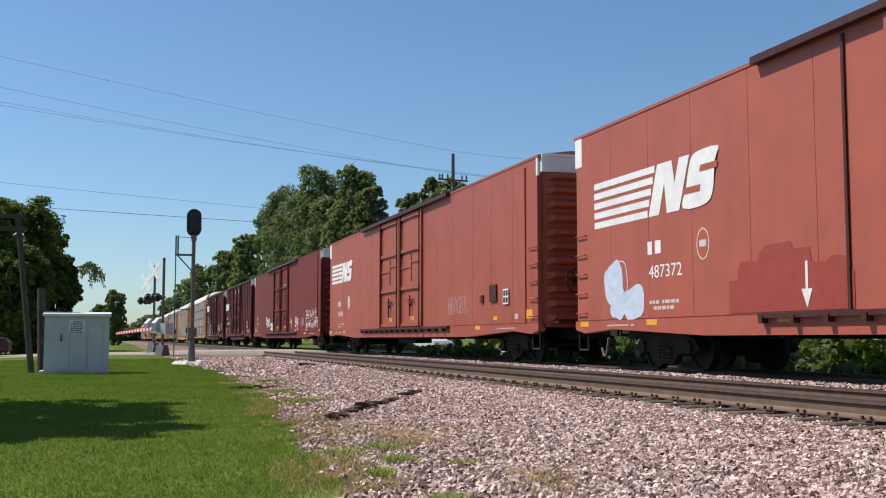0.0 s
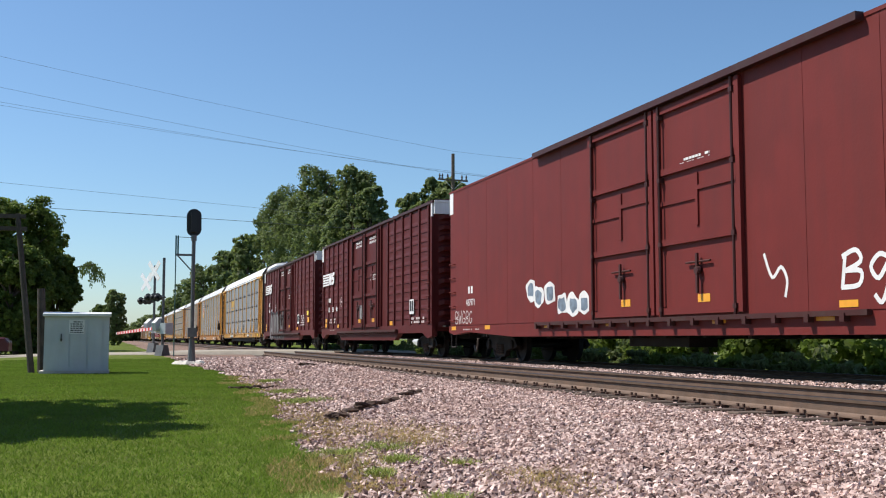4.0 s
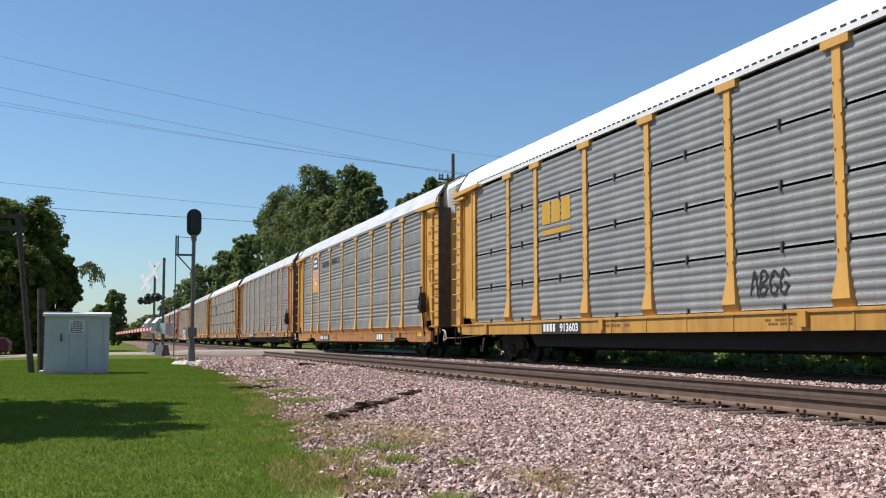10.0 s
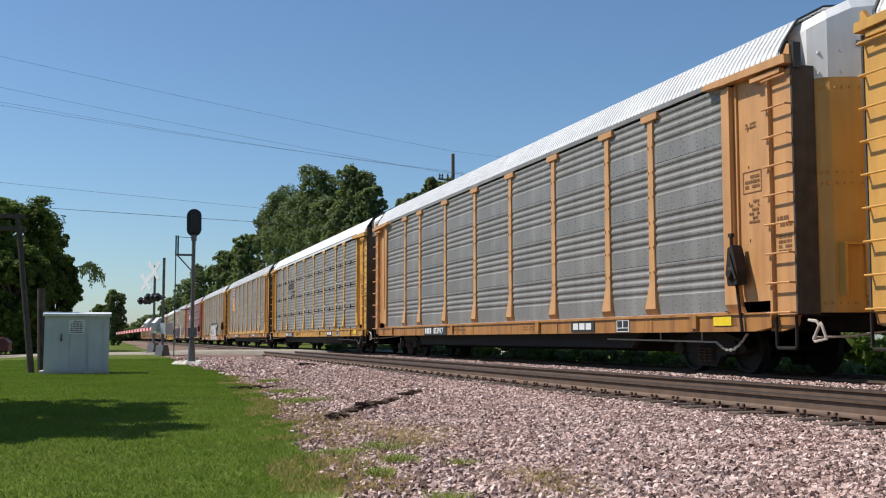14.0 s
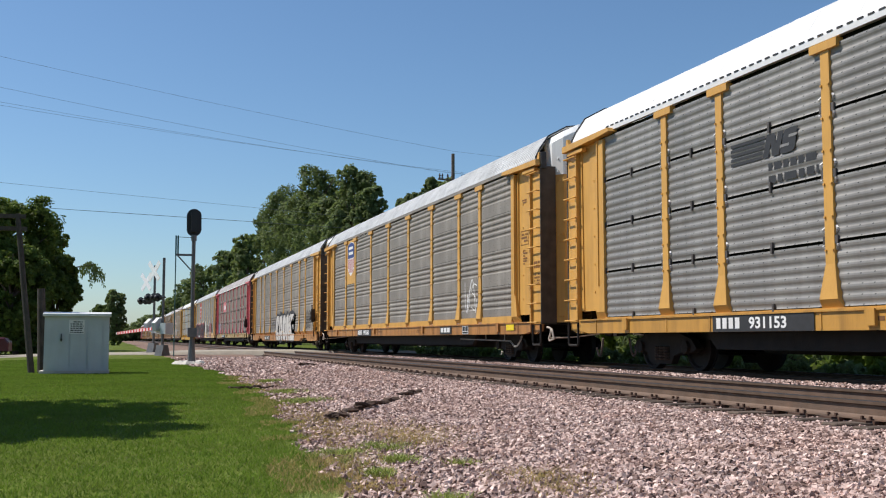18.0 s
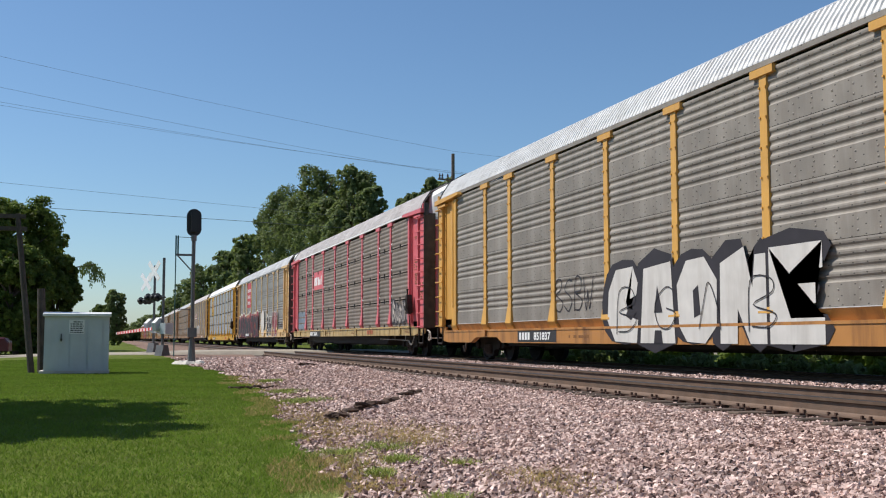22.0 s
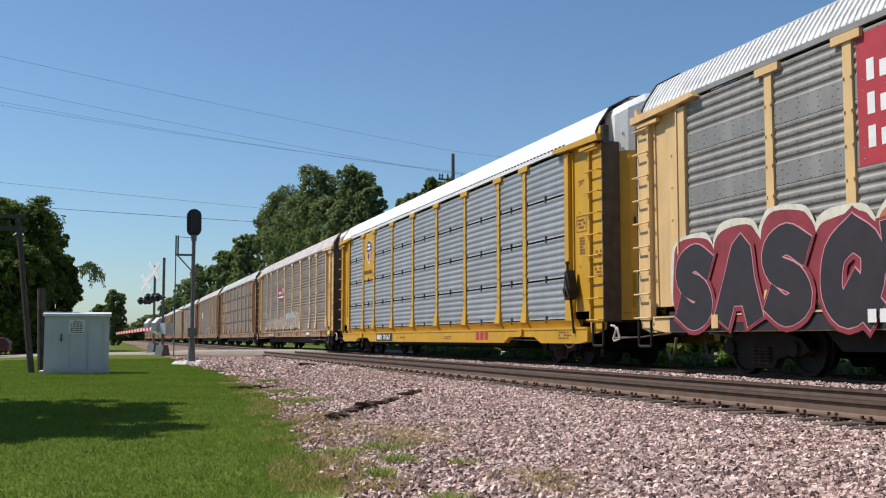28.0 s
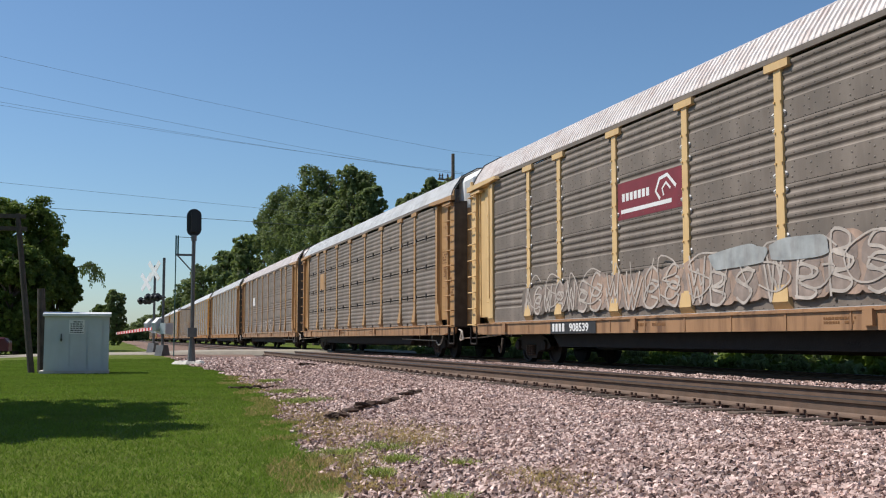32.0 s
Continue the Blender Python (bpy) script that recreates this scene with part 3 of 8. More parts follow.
PEN["B"] = [[(0.1, 0), (0.1, 1)], [(0.1, 1), (0.8, 0.85), (0.7, 0.55), (0.1, 0.5)], [(0.1, 0.5), (0.9, 0.3), (0.7, 0), (0.1, 0)]]
PEN["M"] = [[(0, 0), (0.1, 1)], [(0.1, 1), (0.5, 0.3), (0.9, 1)], [(0.9, 1), (1, 0)]]


def block_letters(root, word, x0, x1, z0, z1, layers, y, seed):
    """Sprayed letters drawn with a broad pen, from the widest halo to the innermost body."""
    rng = random.Random(seed)
    w = (x1 - x0) / len(word)
    for i, ch in enumerate(word):
        h = (z1 - z0) * rng.uniform(0.88, 1.0)
        lean = rng.uniform(-0.1, 0.14)
        bx, bz = x0 + (i + 0.16) * w, z0 + rng.uniform(0, 0.05)
        lines = []
        for pen in PEN[ch]:
            pts = [(bx + w * 0.70 * (px + rng.uniform(-0.03, 0.03)) + lean * pz * h, bz + h * pz) for px, pz in pen]
            lines.append(soften(pts) if len(pts) > 3 else pts)
        top = None
        for k, (grow, mat) in enumerate(layers):
            bands = [q for line in lines for q in stroke(line, w * (0.04 + 3 * grow))]
            if top is None:
                top = flat("graffiti_letter", bands, mat, root, y - 0.001 * (i % 2))
            else:
                flat("letter_body" if k < 2 else "letter_line", bands, mat, top, -0.005 * k)


HAND = {}
HAND["5"] = [[(0.9, 1.0), (0.2, 0.95), (0.15, 0.55), (0.7, 0.55), (0.85, 0.25), (0.45, 0.0), (0.05, 0.1)]]
HAND["4"] = [[(0.2, 1.0), (0.05, 0.45), (0.9, 0.5)], [(0.7, 1.0), (0.65, 0.0)]]
HAND["1"] = [[(0.5, 1.1), (0.45, -0.05)]]
HAND["T"] = [[(0.0, 0.85), (0.5, 1.0), (1.0, 1.0)], [(0.5, 1.0), (0.35, 0.0)]]
HAND["h"] = [[(0.15, 1.0), (0.1, 0.0)], [(0.1, 0.3), (0.5, 0.55), (0.8, 0.4), (0.8, 0.0)]]
HAND["u"] = [[(0.1, 0.5), (0.15, 0.1), (0.5, 0.0), (0.8, 0.2), (0.85, 0.5)], [(0.85, 0.5), (0.9, 0.0)]]
HAND["g"] = [[(0.85, 0.75), (0.45, 0.9), (0.1, 0.55), (0.4, 0.2), (0.85, 0.7), (0.75, 0.0), (0.5, -0.5), (0.25, -0.3)]]
HAND["L"] = [[(0.2, 1.0), (0.1, 0.05), (0.8, 0.05)]]
HAND["i"] = [[(0.4, 0.55), (0.35, 0.0)]]
HAND["f"] = [[(0.9, 0.95), (0.5, 1.0), (0.4, 0.6), (0.35, -0.1)], [(0.1, 0.5), (0.8, 0.55)]]
HAND["e"] = [[(0.1, 0.3), (0.8, 0.35), (0.6, 0.6), (0.2, 0.5), (0.15, 0.15), (0.5, 0.0), (1.0, 0.1)]]
HAND["W"] = [[(0.0, 1.0), (0.2, 0.0), (0.5, 0.8), (0.75, 0.0), (1.0, 1.0)]]
HAND["s"] = [[(0.8, 0.55), (0.3, 0.6), (0.2, 0.4), (0.75, 0.25), (0.6, 0.0), (0.1, 0.05)]]
HAND["t"] = [[(0.5, 1.0), (0.45, 0.0)], [(0.0, 0.55), (1.0, 0.6)]]
HAND["C"] = [[(0.95, 0.95), (0.4, 0.95), (0.1, 0.5), (0.3, 0.05), (0.95, 0.1)]]
HAND["o"] = [[(0.5, 0.55), (0.15, 0.3), (0.45, 0.0), (0.8, 0.25), (0.5, 0.55)]]
HAND["a"] = [[(0.75, 0.5), (0.3, 0.55), (0.15, 0.15), (0.5, 0.0), (0.8, 0.4)], [(0.8, 0.5), (0.85, 0.0)]]
HAND["B"] = [[(0.15, 1.0), (0.0, 0.0)], [(0.05, 0.95), (0.6, 1.1), (0.8, 0.75), (0.15, 0.5)], [(0.15, 0.5), (0.8, 0.45), (0.7, 0.05), (0.0, 0.0)]]


def handwriting(root, text, x0, x1, z, h, mat, y, w=0.04, rise=0.0):
    """Words sprayed by hand, one pen band after another."""
    step = (x1 - x0) / len(text)
    out = []
    for i, ch in enumerate(text):
        for pen in HAND.get(ch, ()):
            pts = [(x0 + step * (i + 0.05 + 0.9 * a), z + h * b + rise * i) for a, b in pen]
            out += stroke(soften(pts) if len(pts) > 2 else pts, w)
    flat("graffiti_scrawl", out, mat, root, y)


def tag_scrawl(root, seed, x0, x1, z0, z1, letters, mat, y, w=0.045):
    rng = random.Random(seed)
    out = []
    step = (x1 - x0) / letters
    for i in range(letters):
        out += stroke(curl(rng, x0 + i * step, z0, step * 0.95, z1 - z0, 6), w)
    flat("graffiti_scrawl", out, mat, root, y)


# -- bi-level and tri-level car carriers --
POSTS = (-9.02, -7.12, -4.27, -1.42, 1.42, 4.27, 7.12, 9.02)
BAYS = (-11.72,) + POSTS + (11.72,)
PANEL_Z, EAVE = 1.06, 4.90
ROWS, ROW_H = 4, (EAVE - 0.02 - PANEL_Z) / 4
SILLS = {"deep": (0.50, 0.86), "shallow": (0.72, 1.02)}
SILL_OF = {}


def post_mesh(mat, top):
    """Upright with a wide flared foot, a T-shaped head, and a gusset that slopes back to the sill."""
    bm = bmesh.new()
    z0, z1 = top + 0.145, EAVE
    y0, y1 = -SIDE + 0.012, -SIDE + 0.10
    left = [(0.205, z0), (0.105, z0 + 0.50), (0.095, z1 - 0.13), (0.30, z1 - 0.125), (0.31, z1 - 0.11), (0.31, z1)]
    front = [(x, z, y0 - (0.050 if z < z0 + 0.1 else (0.030 if z > z1 - 0.128 else 0))) for x, z in left]
    a = [bm.verts.new((-x, y, z)) for x, z, y in front]
    b = [bm.verts.new((x, y, z)) for x, z, y in front]
    a2 = [bm.verts.new((-x, y1, z)) for x, z, y in front]
    b2 = [bm.verts.new((x, y1, z)) for x, z, y in front]
    for i in range(len(left) - 1):
        bm.faces.new((a[i], b[i], b[i + 1], a[i + 1]))
        bm.faces.new((a2[i], a[i], a[i + 1], a2[i + 1]))
        bm.faces.new((b[i], b2[i], b2[i + 1], b[i + 1]))
    bm.faces.new((a[-1], b[-1], b2[-1], a2[-1]))
    low = [bm.verts.new((x, y, top)) for x, y in ((-0.25, -SIDE + 0.05), (0.25, -SIDE + 0.05), (0.25, y1), (-0.25, y1))]
    up = (a[0], b[0], b2[0], a2[0])
    for i in range(4):
        j = (i + 1) % 4
        bm.faces.new((low[i], low[j], up[j], up[i]))
    for z in np.arange(z0 + 0.7, z1 - 0.3, 0.48):
        for s in (-1, 1):
            bmesh.ops.create_cube(bm, size=0.03, matrix=Matrix.Translation((s * 0.08, y0 - 0.006, z)))
    return mesh_of("post", bm, mat)


def end_post_mesh(mat, top):
    """The broad last upright, which widens outward at its foot."""
    bm = bmesh.new()
    z0 = top + 0.145
    y = -SIDE
    slab(bm, [(11.57, z0), (11.97, z0), (11.86, z0 + 0.55), (11.84, EAVE - 0.1), (11.57, EAVE - 0.1)], y - 0.012, y + 0.09)
    slab(bm, [(11.80, z0 + 0.55), (11.84, z0 + 0.55), (11.84, EAVE - 0.1), (11.80, EAVE - 0.1)], y - 0.035, y - 0.012)
    v = [bm.verts.new(p) for p in ((11.57, y - 0.012, z0), (11.97, y - 0.012, z0), (11.97, y + 0.09, z0), (11.57, y + 0.09, z0), (11.57, y + 0.06, top), (12.06, y + 0.06, top), (12.06, y + 0.09, top), (11.57, y + 0.09, top))]
    for q in ((0, 1, 5, 4), (1, 2, 6, 5), (2, 3, 7, 6), (3, 0, 4, 7)):
        bm.faces.new([v[i] for i in q])
    return mesh_of("end_post", bm, mat)


def panel_mesh(width, height, waves, mat, strip=0.0, depth=0.026):
    """A sheet with horizontal corrugations; strip: flat riveted part at its foot."""
    y = -SIDE + 0.045
    prof = [(0.0, 0.0), (strip, 0.0)] if strip else [(0.0, 0.0)]
    pitch = (height - strip) / waves
    for i in range(waves):
        z = strip + i * pitch
        prof += [(z + pitch * 0.14, depth * 0.8), (z + pitch * 0.26, depth), (z + pitch * 0.40, depth * 0.8), (z + pitch * 0.60, 0.0), (z + pitch * 0.80, -0.004), (z + pitch * 0.98, 0.0)]
    prof.append((height, 0.0))
    w = width / 2
    verts, faces = [], []
    for z, d in prof:
        verts += [(-w, y + d, z), (w, y + d, z)]
    for i in range(len(prof) - 1):
        faces.append((2 * i, 2 * i + 1, 2 * i + 3, 2 * i + 2))
    if strip:
        # two rows of rivet heads on the flat part
        for x in np.arange(-w + 0.25, w - 0.1, 0.46):
            for z in (0.09, strip - 0.10):
                k = len(verts)
                verts += [(x - 0.018, y - 0.001, z - 0.018), (x + 0.018, y - 0.001, z - 0.018), (x + 0.018, y - 0.001, z + 0.018), (x - 0.018, y - 0.001, z + 0.018), (x, y - 0.013, z)]
                faces += [(k, k + 1, k + 4), (k + 1, k + 2, k + 4), (k + 2, k + 3, k + 4), (k + 3, k, k + 4)]
    return soup("panel", verts, faces, mat)


ROOF_PROFILE = [(-1.575, 5.00), (-1.565, 5.05), (-1.48, 5.22), (-1.24, 5.57), (-0.76, 5.83), (0.0, 5.94), (0.76, 5.83), (1.24, 5.57), (1.48, 5.22), (1.565, 5.05), (1.575, 5.00)]


def roof_mesh(half, mat, plain=False):
    """Arched roof of cross-ribbed sheets, or of smooth ones with a lap every few metres."""
    xs = []
    x = -half
    step, deep = (1.2, 0.005) if plain else (0.15, 0.025)
    while x < half - 0.01:
        if plain:
            xs += [(x, 0.0), (x + 0.05, 0.0), (x + 0.055, deep), (x + 1.195, deep)]
        else:
            xs += [(x, 0.0), (x + 0.062, 0.0), (x + 0.080, deep), (x + 0.132, deep)]
        x += step
    xs.append((half, 0.0))
    verts, faces = [], []
    k = len(ROOF_PROFILE)
    for x, d in xs:
        verts += [(x, y * (1 - d * 0.55), z - (d if 1 < i < k - 2 else 0)) for i, (y, z) in enumerate(ROOF_PROFILE)]
    for i in range(len(xs) - 1):
        faces += [(i * k + j, i * k + j + 1, (i + 1) * k + j + 1, (i + 1) * k + j) for j in range(k - 1)]
    return soup("roof", verts, faces, mat)


def roof_edge_mesh(half, mat):
    """The flat strip between roof and side, over a dark slit."""
    bm = bmesh.new()
    box(bm, -half, half, -SIDE + 0.022, -SIDE + 0.1, EAVE + 0.025, EAVE + 0.115)
    return mesh_of("roof_edge", bm, mat)


def edge_slots_mesh():
    bm = bmesh.new()
    for x in np.arange(-11.4, 11.5, 0.22):
        box(bm, x - 0.06, x + 0.06, -SIDE + 0.014, -SIDE + 0.03, EAVE + 0.118, EAVE + 0.145)
    return mesh_of("edge_slots", bm, M_BLACK)


DOOR_RING = [(13.00, -1.24), (13.42, -1.21), (13.66, -1.02), (13.80, -0.68), (13.88, -0.24), (13.88, 0.24), (13.80, 0.68), (13.66, 1.02), (13.42, 1.21), (13.00, 1.24)]
HOOD_Z = 4.58


def end_door_mesh(z0, z1, mat, ring=DOOR_RING, cap=True):
    bm = bmesh.new()
    a = [bm.verts.new((x, y, z0)) for x, y in ring]
    b = [bm.verts.new((x, y, z1)) for x, y in ring]
    for i in range(len(a) - 1):
        bm.faces.new((a[i], a[i + 1], b[i + 1], b[i]))
    if cap:
        bm.faces.new(a[::-1])
        bm.faces.new(b)
    for i in range(len(ring) - 1):
        p, q = Vector((*ring[i], 0)), Vector((*ring[i + 1], 0))
        for z in (z0 + 0.14, z0 + 1.95, z0 + 2.12, z1 - 0.16):
            for t in (0.2, 0.5, 0.8):
                c = p.lerp(q, t)
                bmesh.ops.create_cube(bm, size=0.035, matrix=Matrix.Translation((c.x + 0.004, c.y, z)))
    box(bm, 13.80, 13.91, -0.60, -0.16, z0 + 0.12, z0 + 0.24)
    return mesh_of("end_door", bm, mat)


def door_hood_mesh(mat):
    """The white upper end: upright facets cut off along the arch of the roof."""
    def arch(y):
        return float(np.interp(abs(y), (0, 0.76, 1.22, 1.46), (5.91, 5.80, 5.55, 5.22)))
    bm = bmesh.new()
    low = [bm.verts.new((x, y * 1.02, HOOD_Z)) for x, y in DOOR_RING]
    mid = [bm.verts.new((x, y * 1.02, arch(y * 1.02) - 0.16)) for x, y in DOOR_RING]
    top = [bm.verts.new((x - 0.10, y * 0.98, arch(y * 1.02))) for x, y in DOOR_RING]
    for p, q in ((low, mid), (mid, top)):
        for i in range(len(p) - 1):
            bm.faces.new((p[i], p[i + 1], q[i + 1], q[i]))
    bm.faces.new(top)
    box(bm, 13.87, 13.93, -0.05, 0.05, 5.02, 5.96)
    for y, x in ((-1.13, 13.54), (-0.86, 13.73), (-0.47, 13.84)):
        for z in (4.66, 4.98):
            bmesh.ops.create_cube(bm, size=0.035, matrix=Matrix.Translation((x + 0.012, y, z)))
    return mesh_of("door_hood", bm, mat)


def roof_seal_mesh():
    """The dark rubber lip between roof and door hood."""
    bm = bmesh.new()
    ring = [(y * 1.004, z + 0.012) for y, z in ROOF_PROFILE]
    rows = [[bm.verts.new((x, y * k, z + dz)) for y, z in ring] for x, k, dz in ((13.18, 0.995, -0.02), (13.185, 1.006, 0.012), (13.235, 1.006, 0.012), (13.24, 0.995, -0.02))]
    for p, q in zip(rows, rows[1:]):
        for i in range(len(ring) - 1):
            bm.faces.new((p[i], p[i + 1], q[i + 1], q[i]))
    box(bm, 13.48, 13.55, -SIDE + 0.03, -SIDE + 0.16, 4.72, 5.12)
    return mesh_of("roof_seal", bm, M_BLACK)


def slot_mesh():
    bm = bmesh.new()
    box(bm, 13.50, 13.905, -0.95, 0.6, 3.02, 3.16)
    return mesh_of("door_slots", bm, M_BLACK)


def step_panel_mesh(mat):
    """The framed recess for the step low on the end door."""
    bm = bmesh.new()
    for y0, y1, z0, z1 in ((-0.98, -0.94, 1.25, 2.05), (-0.62, -0.58, 1.25, 2.05), (-0.94, -0.62, 2.01, 2.05)):
        box(bm, 13.70, 13.86, y0, y1, z0, z1)
    return mesh_of("step_frame", bm, mat)


def latches_mesh():
    """Small dark latches across the slots between the panel rows, and hinge clips at the posts."""
    bm = bmesh.new()
    for p, q in zip(BAYS, BAYS[1:]):
        for r in (0, 1, 2, 3):
            z = PANEL_Z + r * ROW_H - 0.02
            x = (p + q) / 2
            box(bm, x - 0.022, x + 0.022, -SIDE + 0.012, -SIDE + 0.05, z - 0.07, z + 0.10)
            if r:
                for c in (p + 0.13, q - 0.13):
                    box(bm, c - 0.035, c + 0.035, -SIDE + 0.02, -SIDE + 0.05, z - 0.04, z + 0.08)
    return mesh_of("panel_latches", bm, cached("m_latch", lambda: material("latch_steel", (0.10, 0.09, 0.085), 0.7, 0.2, 0.3, 9)))


def handbrake_mesh():
    """Ratchet housing, lever and chain guide that stand off the last upright."""
    bm = bmesh.new()
    y = -SIDE - 0.03
    slab(bm, [(11.90, 1.72), (11.96, 2.08), (12.08, 2.12), (12.14, 1.98), (12.22, 1.70), (12.20, 1.48), (11.94, 1.46)], y - 0.16, y + 0.03)
    lathe(bm, [(y - 0.22, 0.07), (y - 0.16, 0.12), (y - 0.10, 0.12)], "y", 12, (12.05, 0, 1.66))
    rod(bm, (11.98, y - 0.1, 2.30), (12.00, y - 0.1, 1.95), 0.03, 6)
    box(bm, 11.93, 12.03, y - 0.13, y - 0.07, 2.26, 2.32)
    rod(bm, (12.02, y - 0.18, 1.98), (12.24, y - 0.2, 1.55), 0.022, 6)
    rod(bm, (12.05, y - 0.06, 1.48), (12.12, y - 0.02, 0.72), 0.026, 6)
    return mesh_of("hand_brake", bm, M_TRUCK)


def end_panel_mesh(mat):
    """The flat painted side sheet between the last post and the ladder."""
    bm = bmesh.new()
    y = -SIDE
    box(bm, 11.84, 12.90, y + 0.085, y + 0.12, 1.20, EAVE - 0.06)
    box(bm, 11.86, 11.93, y + 0.05, y + 0.085, 1.25, EAVE - 0.1)
    slab(bm, [(12.72, 1.22), (12.90, 1.22), (12.90, EAVE - 0.12), (12.78, EAVE - 0.12), (12.74, 1.9)], y + 0.06, y + 0.085)
    for z in np.arange(1.6, EAVE - 0.3, 0.6):
        bmesh.ops.create_cube(bm, size=0.03, matrix=Matrix.Translation((12.2, y + 0.083, z)))
    return mesh_of("end_panel", bm, mat)


def bracket_mesh(mat):
    """The beam over the ladder that ties side and roof, with its stub below."""
    bm = bmesh.new()
    y = -SIDE - 0.10
    slab(bm, [(11.10, EAVE - 0.02), (11.16, EAVE + 0.06), (13.48, EAVE + 0.04), (13.50, EAVE - 0.10), (11.95, EAVE - 0.06), (11.8, EAVE - 0.06)], y, y + 0.20)
    box(bm, 12.50, 13.30, y + 0.04, y + 0.14, EAVE - 0.20, EAVE - 0.13)
    slab(bm, [(13.3, EAVE + 0.04), (13.48, EAVE + 0.04), (13.48, EAVE + 0.20), (13.42, EAVE + 0.22)], y + 0.1, y + 0.18)
    return mesh_of("corner_bracket", bm, mat)


def ladder_mesh(mat):
    """The plate behind the rungs, with its deep outer return."""
    bm = bmesh.new()
    y = -SIDE
    box(bm, 12.94, 13.46, y + 0.035, y + 0.055, 0.97, EAVE - 0.16)
    return mesh_of("ladder", bm, mat)


def stile_mesh(mat, k):
    bm = bmesh.new()
    y = -SIDE
    if k:
        box(bm, 13.46, 13.50, y + 0.02, y + 0.42, 0.97, EAVE - 0.12)
    else:
        box(bm, 12.88, 12.94, y - 0.03, y + 0.085, 0.97, EAVE - 0.16)
    return mesh_of("stile", bm, mat)


def rung_mesh(mat):
    bm = bmesh.new()
    y = -SIDE - 0.075
    rod(bm, (12.84, y, 0), (13.46, y, 0), 0.016, 6)
    rod(bm, (12.90, y, 0), (12.90, y + 0.06, 0), 0.016, 6)
    rod(bm, (13.44, y, 0), (13.44, y + 0.12, 0), 0.016, 6)
    return mesh_of("rung", bm, mat)


def stirrup_mesh():
    bm = bmesh.new()
    y = -SIDE + 0.02
    tube(bm, [(12.96, y, 0.95), (12.96, y, 0.50), (12.99, y, 0.46), (13.43, y, 0.46), (13.46, y, 0.50), (13.46, y, 0.95)], 0.026, 6)
    return mesh_of("stirrup", bm, M_TRUCK)


def sill_mesh(mat, kind):
    bm = bmesh.new()
    y = -SIDE
    lo, hi = SILLS[kind]
    if kind == "deep":
        # cut up over each truck
        half = [(7.6, lo), (8.0, 0.65), (9.7, 0.65), (10.15, lo), (12.3, lo), (12.75, lo + 0.05), (12.75, hi)]
        slab(bm, [(x, z) for x, z in half] + [(-x, z) for x, z in half[::-1]], y - 0.02, y + 0.12)
        box(bm, -12.7, 12.7, y - 0.035, y - 0.02, hi - 0.05, hi - 0.001)
        v = [bm.verts.new(p) for p in ((-12.2, y + 0.015, 1.035), (12.2, y + 0.015, 1.035), (12.2, y + 0.10, hi), (-12.2, y + 0.10, hi), (-12.2, y + 0.13, 1.035), (12.2, y + 0.13, 1.035), (12.2, y + 0.13, hi), (-12.2, y + 0.13, hi))]
        for q in ((0, 1, 2, 3), (0, 4, 5, 1), (4, 7, 6, 5), (7, 3, 2, 6)):
            bm.faces.new([v[i] for i in q])
        for s in (-1, 1):
            box(bm, s * 8.9 - 0.12, s * 8.9 + 0.12, y - 0.08, y - 0.02, 0.68, hi - 0.02)
    else:
        slab(bm, [(-12.85, hi), (-12.85, lo + 0.06), (-12.4, lo), (12.4, lo), (12.85, lo + 0.06), (12.85, hi)], y, y + 0.12)
        box(bm, -12.8, 12.8, y - 0.03, y, hi - 0.03, hi - 0.001)
        for x in np.arange(-12, 12.1, 1.5):
            box(bm, x - 0.02, x + 0.02, y - 0.012, y, lo + 0.02, hi - 0.03)
        for x in (-10.6, -3.4, 3.4, 10.6):
            box(bm, x - 0.10, x + 0.10, y - 0.06, y, lo + 0.06, hi - 0.01)
        box(bm, -11.6, 11.6, y + 0.02, y + 0.05, hi, PANEL_Z - 0.015)
    for s in (-1, 1):
        slab(bm, [(s * 12.75, 0.96), (s * 13.45, 0.96), (s * 13.40, 0.80), (s * 13.05, 0.72), (s * 12.75, 0.72)], y + 0.06, y + 0.12)
    return mesh_of("side_sill", bm, mat)


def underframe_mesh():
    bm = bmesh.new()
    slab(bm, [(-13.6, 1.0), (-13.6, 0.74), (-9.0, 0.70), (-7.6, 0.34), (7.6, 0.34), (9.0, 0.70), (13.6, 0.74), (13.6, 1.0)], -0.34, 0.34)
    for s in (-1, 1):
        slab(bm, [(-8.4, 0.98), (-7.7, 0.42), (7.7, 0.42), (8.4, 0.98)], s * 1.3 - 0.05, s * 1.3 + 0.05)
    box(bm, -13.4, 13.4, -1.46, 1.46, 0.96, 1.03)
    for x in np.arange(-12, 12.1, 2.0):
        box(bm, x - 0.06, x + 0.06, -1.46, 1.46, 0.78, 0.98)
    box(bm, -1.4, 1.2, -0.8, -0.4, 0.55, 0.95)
    return mesh_of("underframe", bm, M_SHADE_DARK)


def zinc():
    return cached("m_rod", lambda: material("rod_zinc", (0.42, 0.41, 0.38), 0.6, 0.2, 0.2, 6))


def brake_rod_mesh():
    bm = bmesh.new()
    tube(bm, [(6.6, -1.35, 0.60), (8.2, -1.36, 0.58), (9.9, -1.37, 0.56), (10.9, -1.38, 0.545)], 0.018, 5)
    for x in (8.9, 10.4):
        rod(bm, (x, -1.36, 0.56), (x, -1.36, 0.86), 0.014, 5)
    return mesh_of("brake_rod", bm, zinc())


